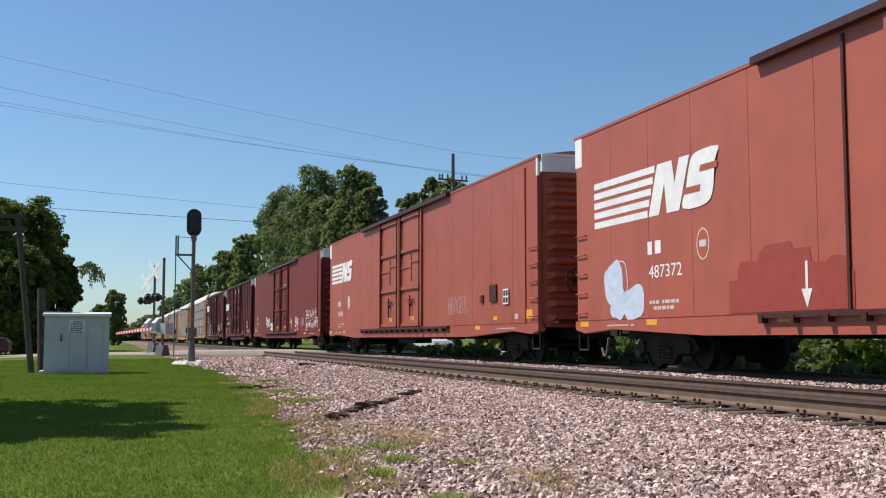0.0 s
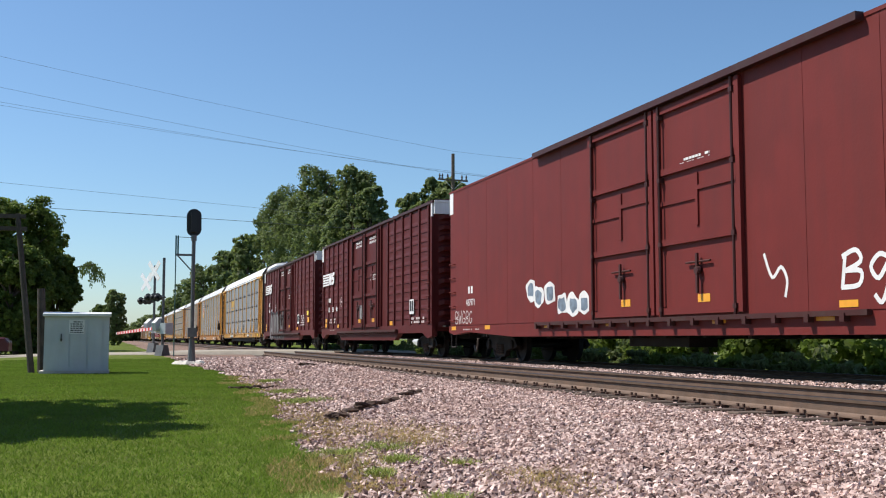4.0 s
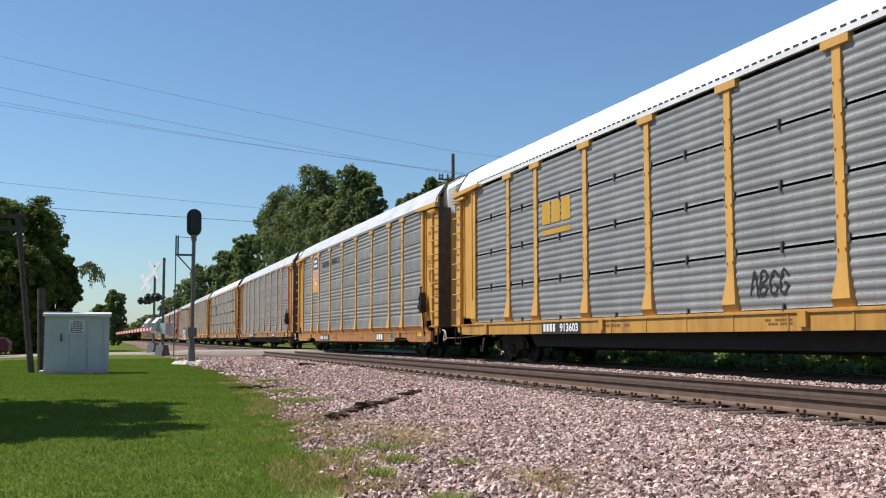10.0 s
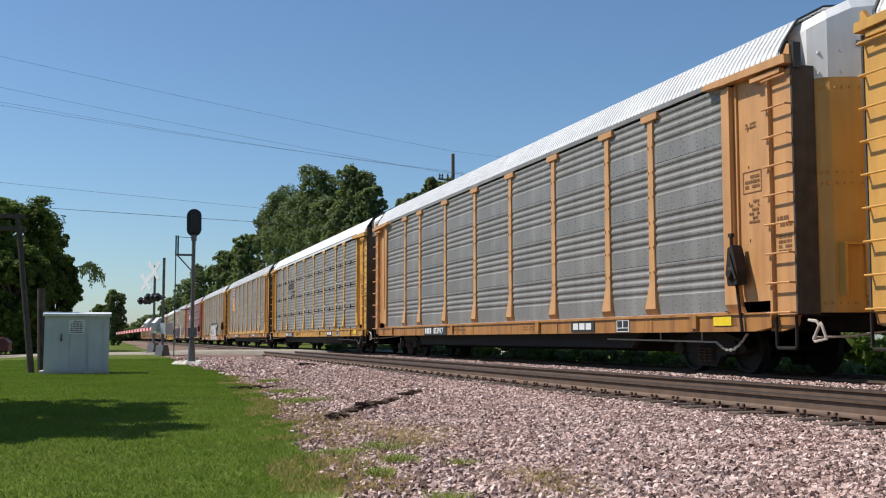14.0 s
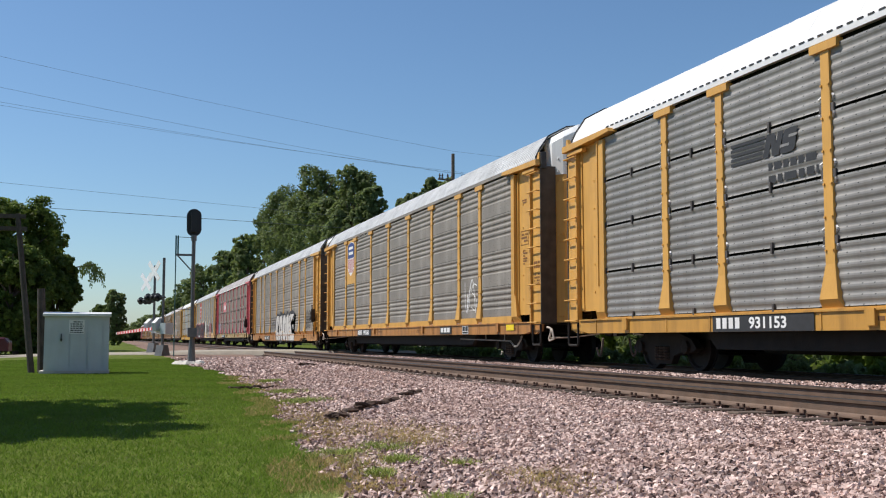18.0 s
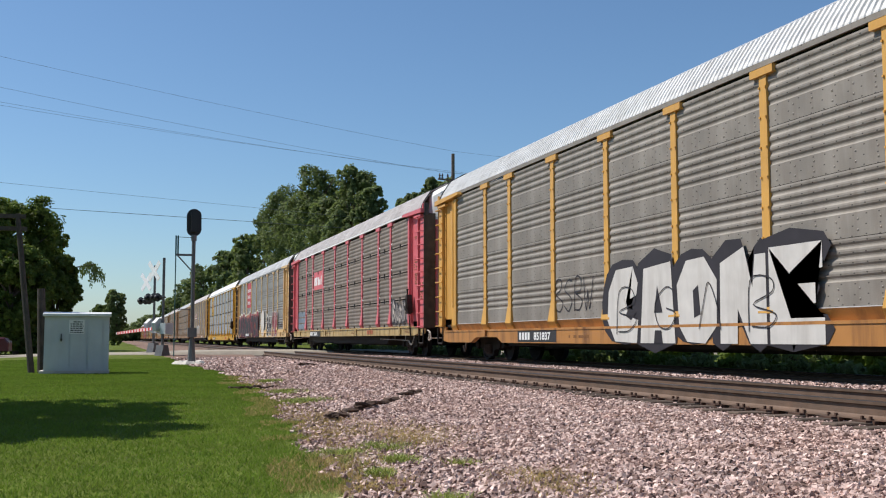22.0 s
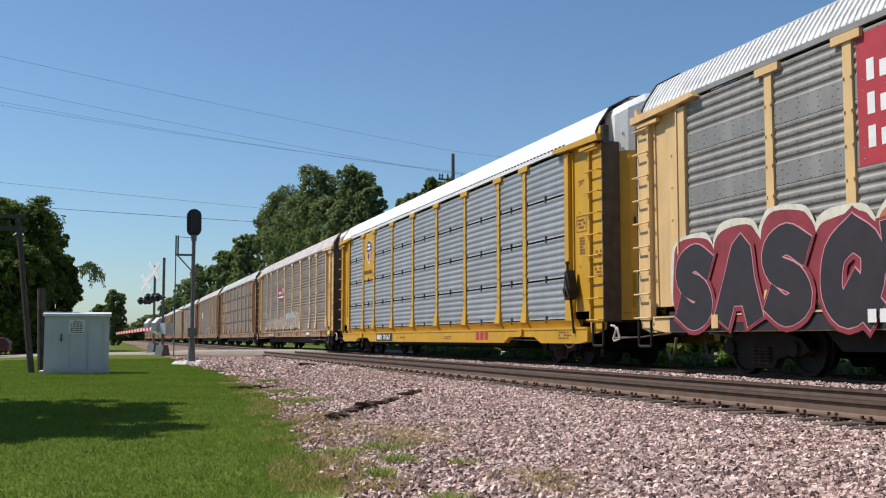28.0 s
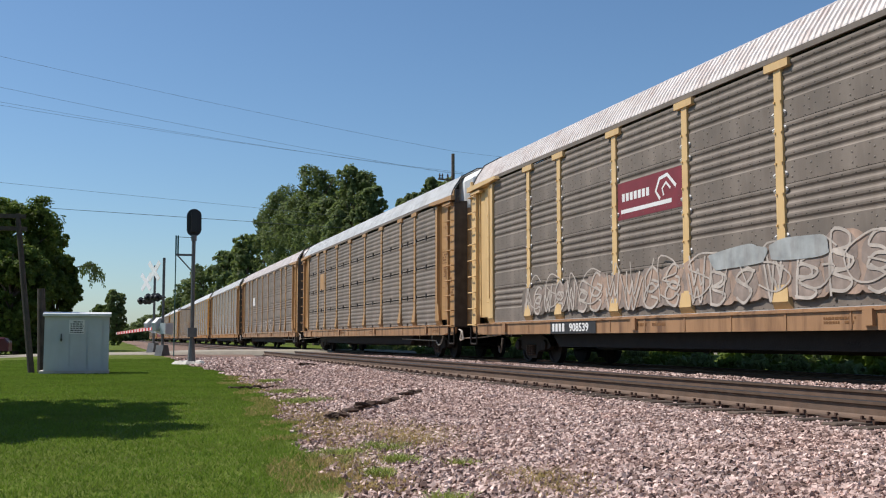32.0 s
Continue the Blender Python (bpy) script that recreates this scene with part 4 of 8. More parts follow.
def chain_mesh():
    bm = bmesh.new()
    pts = [Vector((10.9 + 1.1 * k / 14, -1.38 - 0.1 * k / 14, 0.545 + 0.14 * k / 14 - 0.20 * math.sin(math.pi * k / 14))) for k in range(15)]
    for k in range(14):
        d = Vector((0, 0.016, 0.0)) if k % 2 else Vector((0, 0, 0.016))
        tube(bm, [pts[k] + d, pts[k + 1] + d], 0.011, 5)
        tube(bm, [pts[k] - d, pts[k + 1] - d], 0.011, 5)
    return mesh_of("chain", bm, zinc())


def clips_mesh():
    bm = bmesh.new()
    for z in np.arange(PANEL_Z + ROW_H - 0.14, 4.5, ROW_H):
        for dz in (0.0, 0.24):
            for s in (-1, 1):
                rod(bm, (s * 0.10, -SIDE + 0.06, z + dz), (s * 0.17, -SIDE + 0.03, z + dz + 0.05), 0.022, 5)
                rod(bm, (s * 0.17, -SIDE + 0.03, z + dz + 0.05), (s * 0.10, -SIDE + 0.06, z + dz + 0.1), 0.022, 5)
    return mesh_of("panel_clips", bm, cached("m_clip", lambda: material("clip_zinc", (0.5, 0.5, 0.5), 0.5, 0.4, 0.1, 5)))


def autorack(label, frame_mat, panel_mat, roof_mat, sill_mat, style="split", end_mat=None, clips=False, sill="shallow", brake=False, near=True, skirt=False):
    """A long covered car carrier: sill, posts, corrugated panels, arched roof, round end doors."""
    root = new("autorack_car")
    root.rotation_mode = "QUATERNION"
    tagged(root, label, "railway car", "cars of the freight train")
    SILL_OF[root.name] = SILLS[sill]
    top = SILLS[sill][1]
    end_mat = end_mat or frame_mat
    K = frame_mat.name
    turned = pose(0, 0, 0, 0, 0, 180)
    put("underframe", cached("underframe", underframe_mesh), root)
    for m in (Matrix(), turned):
        put("side_sill", cached(("sill", sill_mat.name, sill), lambda: sill_mesh(sill_mat, sill)), root, m)
    for x in POSTS:
        put("post", cached(("post", K, sill), lambda: post_mesh(frame_mat, top)), root, pose(x, 0, 0))
    for i in range(len(BAYS) - 1):
        a, b = BAYS[i], BAYS[i + 1]
        w = b - a - 0.06
        for r in range(ROWS):
            if style == "split":
                me = cached(("panel", panel_mat.name, round(w, 2), "s"), lambda: panel_mesh(w, ROW_H - 0.045, 6, panel_mat, 0.0, 0.014))
            else:
                me = cached(("panel", panel_mat.name, round(w, 2), "b"), lambda: panel_mesh(w, ROW_H - 0.008, 4, panel_mat, 0.34, 0.021))
            put("panel", me, root, pose((a + b) / 2, 0, PANEL_Z + r * ROW_H))
    if style == "band":
        bm = bmesh.new()
        box(bm, -11.5, 11.5, -SIDE + 0.03, -SIDE + 0.055, PANEL_Z - 0.022, PANEL_Z - 0.004)
        part("panel_lip", bm, M_FADED_ZINC, root, "pale folded lip below the panels")
    # Added near-black sheet stands for the shaded inside seen through the slots.
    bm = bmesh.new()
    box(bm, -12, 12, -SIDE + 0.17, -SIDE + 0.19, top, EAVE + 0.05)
    part("inner_wall", bm, M_SHADE_DARK, root)
    bm = bmesh.new()
    box(bm, -12, 12, SIDE - 0.12, SIDE - 0.1, top, EAVE + 0.09)
    part("side_sheet", bm, panel_mat, root)
    plain = style == "split" and roof_mat is M_ROOF
    put("roof", cached(("roof", roof_mat.name, plain), lambda: roof_mesh(13.2, roof_mat, plain)), root)
    edge = roof_mat if plain else panel_mat
    put("roof_edge", cached(("edge", edge.name), lambda: roof_edge_mesh(11.6, edge)), root)
    if plain:
        tagged(put("edge_slots", cached("edge_slots", edge_slots_mesh), root), kind="stuff")
    for m in (Matrix(), turned):
        put("end_door", cached(("door", end_mat.name), lambda: end_door_mesh(1.0, HOOD_Z, end_mat)), root, m)
        put("door_hood", cached(("hood", roof_mat.name), lambda: door_hood_mesh(M_WHITE if roof_mat is not M_ROOF_PINK else roof_mat)), root, m)
        put("roof_seal", cached("seal", roof_seal_mesh), root, m)
        put("step_frame", cached(("step", end_mat.name), lambda: step_panel_mesh(end_mat)), root, m)
        put("uncoupling_lever", cached("lever", lever_mesh), root, m)
    notice = cached("hood_notice", lambda: lettering("EXCESS HEIGHT", 0.11, M_BLACK, root, 0, 0, 0, "hood_notice").data)
    for o in [o for o in root.children if o.data is notice]:
        bpy.data.objects.remove(o)
    put("hood_notice", notice, root, Matrix.Translation((13.835, -0.66, EAVE + 0.14)) @ pose(0, 0, 0, 90, 0, 80))
    if style == "split":
        put("door_slot", cached("slots", slot_mesh), root)
    if brake:
        put("hand_brake", cached("brake", handbrake_mesh), root)
    flip = Matrix.Diagonal((-1, 1, 1, 1))
    for mx in (Matrix(), flip):
        put("end_post", cached(("epost", K, sill), lambda: end_post_mesh(frame_mat, top)), root, mx)
        for my in (Matrix(), Matrix.Diagonal((1, -1, 1, 1))):
            m = mx @ my
            put("end_panel", cached(("endp", K), lambda: end_panel_mesh(frame_mat)), root, m)
            put("corner_bracket", cached(("brk", K), lambda: bracket_mesh(frame_mat)), root, m)
            ld = put("ladder", cached(("lad", K), lambda: ladder_mesh(frame_mat)), root, m)
            put("stirrup", cached("stirrup", stirrup_mesh), root, m)
            for k in (0, 1):
                put("stile", cached(("stile", K if not k else "", k), lambda: stile_mesh(M_GRIMY_SHADED if k else frame_mat, k)), ld)
            if my == Matrix():
                for k in range(9):
                    put("rung", cached(("rung", K), lambda: rung_mesh(frame_mat)), ld, pose(0, 0, 1.0 + k * 0.455))
    if skirt:
        # painted plates between the feet of the posts
        for a, b in zip(BAYS, BAYS[1:]):
            bm = bmesh.new()
            slab(bm, [(a + 0.20, top + 0.002), (b - 0.20, top + 0.002), (b - 0.18, top + 0.17), (a + 0.18, top + 0.17)], -SIDE + 0.008, -SIDE + 0.03)
            part("skirt_plate", bm, frame_mat, root)
    if style == "split":
        tagged(put("panel_latches", cached("latches", latches_mesh), root), kind="stuff")
    if clips:
        for x in POSTS:
            tagged(put("panel_clips", cached("clips", clips_mesh), root, pose(x, 0, 0)), kind="stuff")
    gear(root, 14.3, 10.1)
    put("brake_rod", cached("brake_rod", brake_rod_mesh), root)
    tagged(put("chain", cached("chain", chain_mesh), root), kind="stuff")
    if near:
        # small print on the end panel, the ladder plate and the sill
        rng = random.Random(label)
        y = -SIDE + 0.078
        flat("stencil", bars(rng, 12.10, 12.50, 3.02, 3.26, 3) + bars(rng, 12.2, 12.48, 2.45, 2.85, 6) + bars(rng, 12.15, 12.45, 4.0, 4.12, 2), M_STENCIL, root, y)
        flat("stencil_frame", [r for x0, x1, z0, z1 in ((12.04, 12.56, 2.96, 3.32),) for r in (rect(x0, x1, z0, z0 + 0.015), rect(x0, x1, z1 - 0.015, z1), rect(x0, x0 + 0.015, z0, z1), rect(x1 - 0.015, x1, z0, z1))], M_STENCIL, root, y)
        flat("stencil", bars(rng, 13.05, 13.38, 1.9, 2.2, 4) + bars(rng, 13.02, 13.40, 2.3, 2.5, 2), M_STENCIL, root, -SIDE + 0.030)
        lo, hi = SILLS[sill]
        ys = -SIDE - (0.024 if sill == "deep" else 0.004)
        flat("stencil", bars(rng, -3.3, -2.2, lo + 0.10, lo + 0.2, 1) + bars(rng, 2.4, 3.1, lo + 0.08, lo + 0.2, 2) + bars(rng, 11.2, 11.9, lo + 0.08, hi - 0.08, 3), M_STENCIL, root, ys)
    return root


def lever_mesh():
    """The pale bent handle and cross rod that lift the coupler's pin."""
    bm = bmesh.new()
    y = -1.48
    tube(bm, [(13.62, y, 0.88), (13.80, y, 0.86), (13.86, y, 0.80), (13.72, y, 0.60), (13.76, y, 0.56), (14.02, y, 0.60), (13.92, y, 0.80), (13.88, y, 0.84)], 0.024, 6)
    tube(bm, [(13.70, y + 0.02, 0.62), (13.80, -0.9, 0.64), (13.90, -0.25, 0.72)], 0.018, 6)
    return mesh_of("uncoupling_lever", bm, cached("m_lever", lambda: material("lever_galvanised", (0.52, 0.46, 0.40), 0.6, 0.1, 0.2, 9)))


def sill_number(root, x, digits, w=2.45):
    """Black block on the sill with white numerals; the owner's mark is a plain bar group."""
    lo, hi = SILL_OF[root.name]
    y = -SIDE - (0.024 if lo < 0.6 else 0.016)
    a, b = (lo + hi) / 2 - 0.15, (lo + hi) / 2 + 0.13
    flat("number_block", [rect(x, x + w, a, b)], M_BLACK, root, y)
    flat("owner_mark", [rect(x + 0.12 + i * 0.19, x + 0.25 + i * 0.19, a + 0.05, b - 0.05) for i in range(4)], M_MARK, root, y - 0.004)
    lettering(digits, 0.18, M_MARK, root, x + 1.08, a + 0.055, y - 0.004, "numerals", 1.38, 0.0, 0.007)


def painted_sign(root, x, mat):
    """Three worn bars painted straight on the sill in place of the owner's letters."""
    lo, hi = SILL_OF[root.name]
    for k in range(3):
        flat("owner_sign", [rect(x + 0.36 * k, x + 0.27 + 0.36 * k, lo + 0.07, hi - 0.07)], mat, root, -SIDE - (0.024 if lo < 0.6 else 0.016))


def sill_plate(root, x):
    lo, hi = SILL_OF[root.name]
    y = -SIDE - (0.024 if lo < 0.6 else 0.016)
    flat("sill_block", [rect(x, x + 1.2, lo + 0.03, hi - 0.04)], M_BLACK, root, y)
    for k in range(3):
        s = x + 0.12 + 0.33 * k
        flat("owner_sign", [rect(s, s + 0.27, lo + 0.08, hi - 0.08)], M_MARK, root, y - 0.004)
    flat("inspection_plate", [rect(x + 2.25, x + 2.8, lo + 0.02, hi - 0.04)], M_MARK, root, y)
    for a, b in ((0.04, 0.25), (0.30, 0.51)):
        flat("inspection_square", [rect(x + 2.25 + a, x + 2.25 + b, lo + 0.11, hi - 0.06)], M_BLACK, root, y - 0.004)
    flat("inspection_square", [rect(x + 2.29, x + 2.76, lo + 0.04, lo + 0.09)], M_BLACK, root, y - 0.004)
    flat("yellow_label", [rect(x + 5.9, x + 6.45, hi - 0.2, hi - 0.05)], M_YELLOWSIGN, root, y)


def shield(root, x, z, w, h, plate_mat, plate, mat_y=-SIDE + 0.040):
    """A yellow board with a striped shield."""
    flat("sign_board", [rect(*plate)], plate_mat, root, mat_y)

    def out(s):
        pts = [(-0.5, 0.36), (-0.40, 0.44), (-0.22, 0.46), (0.0, 0.5), (0.22, 0.46), (0.40, 0.44), (0.5, 0.36), (0.46, 0.18), (0.48, -0.1), (0.45, -0.28), (0.3, -0.4), (0.0, -0.5), (-0.3, -0.4), (-0.45, -0.28), (-0.48, -0.1), (-0.46, 0.18)]
        return [(x + a * w * s, z + b * h * s) for a, b in pts]
    flat("shield_field", [out(1.0)], M_MARK, root, mat_y - 0.004)
    flat("shield_chief", [out(0.96)[:7] + [(x + 0.45 * w, z + 0.16 * h), (x + 0.45 * w, z + 0.02 * h), (x - 0.45 * w, z + 0.02 * h), (x - 0.45 * w, z + 0.16 * h)]], M_BLUE, root, mat_y - 0.008)
    flat("shield_stripe", [rect(x + w * (-0.41 + 0.135 * i), x + w * (-0.345 + 0.135 * i), z - h * (0.27 if i in (0, 6) else 0.40), z + 0.0 * h) for i in range(7)], M_RED, root, mat_y - 0.008)
    flat("shield_bars", [rect(x - w * 0.3, x + w * 0.3, z + h * 0.27, z + h * 0.35), rect(x - w * 0.32, x + w * 0.32, z + h * 0.12, z + h * 0.20)], M_MARK, root, mat_y - 0.012)


def striped_mark(root, x, z, h, mat, y, name="owner_emblem"):
    """Five tapering bars that run into a leaning two-part block."""
    w = h * 2.5
    polys = []
    for i in range(5):
        zz = z + h * (0.0 + i * 0.215)
        polys.append(rect(x, x + w * 0.98 + i * 0.08 * h, zz, zz + h * 0.14))
    n = x + w
    k = 1.18 * h
    polys += [rect(n, n + 0.36 * k, z, z + h, 0.32 * k), [(n + 0.50 * k, z + h), (n + 0.80 * k, z + h), (n + 1.00 * k, z), (n + 0.62 * k, z)], rect(n + 0.70 * k, n + 1.02 * k, z, z + h, 0.34 * k)]
    for i, q in enumerate(polys):
        flat("emblem_bar", [q], mat, root, y - 0.0008 * i)
    block = soften([(n + 1.14 * k, z + 0.02 * h), (n + 1.85 * k, z + 0.02 * h), (n + 2.05 * k, z + 0.3 * h), (n + 2.1 * k, z + 0.75 * h), (n + 2.2 * k, z + 1.0 * h), (n + 1.55 * k, z + 1.0 * h), (n + 1.36 * k, z + 0.8 * h), (n + 1.25 * k, z + 0.4 * h)], True, 3)
    flat(name, [block], mat, root, y - 0.008)
    return n


def emblem_slots(root, n, z, h, mat, y):
    """Two short slots in the block, in the colour of the wall."""
    k = 1.18 * h
    flat("emblem_slot", [rect(n + 1.66 * k, n + 2.16 * k, z + 0.62 * h, z + 0.74 * h, 0.03 * h), rect(n + 1.13 * k, n + 1.66 * k, z + 0.27 * h, z + 0.39 * h, 0.03 * h)], mat, root, y - 0.012)


def solid_letters(root, shapes, x0, z0, w, h, step, body, back, y):
    """Filled sprayed letters, each with a dark offset shadow; shapes are outlines in a unit square with their inner cuts."""
    for i, (outline, cuts) in enumerate(shapes):
        bx = x0 + i * step
        wide = [(bx + w * (0.5 + (a - 0.5) * 1.22) - 0.10, z0 + h * (0.5 + (b - 0.5) * 1.08) + 0.07) for a, b in outline]
        g = flat("graffiti_letter", [soften(wide, True, 2)], back, root, y - 0.0007 * (i % 2))
        flat("letter_body", [[(bx + w * a, z0 + h * b) for a, b in outline]], body, g, -0.006)
        for cut in cuts:
            flat("letter_line", [[(bx + w * a, z0 + h * b) for a, b in cut]], back, g, -0.010)


# -- box cars --
def end_wall(root, half, z0, z1, mat, s, cap=True):
    """Ribbed end with a white top band."""
    n = 11
    rows = [(z0, 0.0)]
    for i in range(n):
        z = z0 + 0.25 + (z1 - 0.75 - z0) * i / (n - 1)
        rows += [(z - 0.13, 0.0), (z - 0.06, 0.15), (z + 0.04, 0.16), (z + 0.12, 0.0)]
    rows.append((z1, 0.0))
    cols = [(-1.5, 0), (-1.4, 0), (-1.25, 1), (1.25, 1), (1.4, 0), (1.5, 0)]
    me = soup("end_wall", [(half + d * k, yy, z) for z, d in rows for yy, k in cols], [(r * 6 + q, r * 6 + q + 1, r * 6 + q + 7, r * 6 + q + 6) for r in range(len(rows) - 1) for q in range(5)], mat)
    m = Matrix() if s > 0 else pose(0, 0, 0, 0, 0, 180)
    put("end_wall", me, root, m)
    if cap:
        bm = bmesh.new()
        box(bm, half - 0.30, half + 0.10, -1.56, 1.56, z1 - 0.42, z1 + 0.02)
        box(bm, half + 0.10, half + 0.13, -1.50, 1.50, z1 - 0.05, z1 + 0.02)
        box(bm, half - (0.12 if s > 0 else 0.32), half - 0.02, -SIDE - 0.024, -SIDE + 0.03, z1 - 0.50, z1 - 0.07)
        box(bm, half - 0.36, half - 0.02, SIDE - 0.03, SIDE + 0.024, z1 - 0.70, z1 - 0.04)
        part("end_cap", bm, M_WHITE, root, "white painted corner and top band", m=m)
    x0 = half - 0.55
    for k in range(5):
        z = 1.15 + k * 0.42
        bm = bmesh.new()
        rod(bm, (x0, -SIDE - 0.07, z), (x0 + 0.45, -SIDE - 0.07, z), 0.014, 6)
        for x in (x0, x0 + 0.45):
            rod(bm, (x, -SIDE - 0.07, z), (x, -SIDE + 0.02, z), 0.014, 6)
        if s < 0:
            bm.transform(Matrix.Diagonal((-1, 1, 1, 1)))
        part("grab_iron", bm, mat, root)
    bm = bmesh.new()
    for a, b in (((half - 0.5, -SIDE + 0.03, 0.8), (half - 0.5, -SIDE + 0.03, 0.36)), ((half - 0.5, -SIDE + 0.03, 0.36), (half - 0.05, -SIDE + 0.03, 0.36)), ((half - 0.05, -SIDE + 0.03, 0.36), (half - 0.05, -SIDE + 0.03, 0.8))):
        rod(bm, a, b, 0.022, 6)
    if s < 0:
        bm.transform(Matrix.Diagonal((-1, 1, 1, 1)))
    part("stirrup", bm, M_TRUCK, root)
    if s > 0:
        bm = bmesh.new()
        tube(bm, [(half + 0.28, -0.75 + 0.28 * math.cos(k * math.pi / 8), 2.0 + 0.28 * math.sin(k * math.pi / 8)) for k in range(17)], 0.02, 5, (1, 0, 0))
        for i in range(3):
            t0 = 2 * math.pi * i / 3
            rod(bm, (half + 0.25, -0.75, 2.0), (half + 0.28, -0.75 + 0.28 * math.cos(t0), 2.0 + 0.28 * math.sin(t0)), 0.015, 5)
        rod(bm, (half + 0.05, -0.75, 2.0), (half + 0.28, -0.75, 2.0), 0.03, 6)
        part("brake_wheel", bm, M_TRUCK, root)
        bm = bmesh.new()
        box(bm, half + 0.09, half + 0.45, -1.3, 1.3, 0.98, 1.03)
        part("crossover_step", bm, M_TRUCK, root)


def plug_door(root, x0, x1, z0, z1, mat, print_mat=M_MARK):
    """One leaf with its frame, rails, rods and lever."""
    y = -SIDE - 0.02
    bm = bmesh.new()
    box(bm, x0 + 0.04, x1 - 0.04, y + 0.0, y + 0.06, z0 + 0.05, z1 - 0.05)
    d = part("door", bm, mat, root)
    bm = bmesh.new()
    for x in (x0 + 0.06, x1 - 0.06):
        box(bm, x - 0.06, x + 0.06, y - 0.07, y, z0, z1)
    for z in (z0 + 0.06, z0 + 0.36 * (z1 - z0) * 0.95, z0 + 0.68 * (z1 - z0), z1 - 0.08):
        box(bm, x0 + 0.12, x1 - 0.12, y - 0.06, y, z - 0.06, z + 0.06)
    xm = (x0 + x1) / 2
    box(bm, xm - 0.04, xm + 0.04, y - 0.03, y, z0 + 0.4 * (z1 - z0), z0 + 0.64 * (z1 - z0))
    box(bm, x0 + 0.12, xm - 0.04, y - 0.03, y, z0 + 0.52 * (z1 - z0), z0 + 0.54 * (z1 - z0))
    box(bm, xm + 0.04, x1 - 0.12, y - 0.03, y, z0 + 0.56 * (z1 - z0), z0 + 0.58 * (z1 - z0))
    part("door_frame", bm, mat, d)
    for x in (x0 + 0.2, x1 - 0.2):
        bm = bmesh.new()
        rod(bm, (x, y - 0.08, z0 - 0.1), (x, y - 0.08, z1 + 0.02), 0.025, 6)
        for z in (z0 + 0.1, z0 + 1.3, z0 + 2.5, z1 - 0.2):
            box(bm, x - 0.05, x + 0.05, y - 0.10, y, z - 0.04, z + 0.04)
        part("lock_rod", bm, M_BOXROOF, d)
    bm = bmesh.new()
    lathe(bm, [(y - 0.10, 0.07), (y - 0.05, 0.09), (y - 0.02, 0.05)], "y", 10, (xm + 0.05, 0, z0 + 0.75))
    box(bm, xm + 0.02, xm + 0.08, y - 0.09, y - 0.05, z0 + 0.35, z0 + 1.05)
    rod(bm, (xm - 0.35, y - 0.05, z0 + 0.9), (xm + 0.45, y - 0.05, z0 + 0.9), 0.02, 6)
    part("door_lever", bm, M_BOXROOF, d)
    flat("reflector", [rect(xm - 0.05, xm + 0.35, z0 + 0.2, z0 + 0.34)], M_ORANGE, d, y - 0.006)
    return d


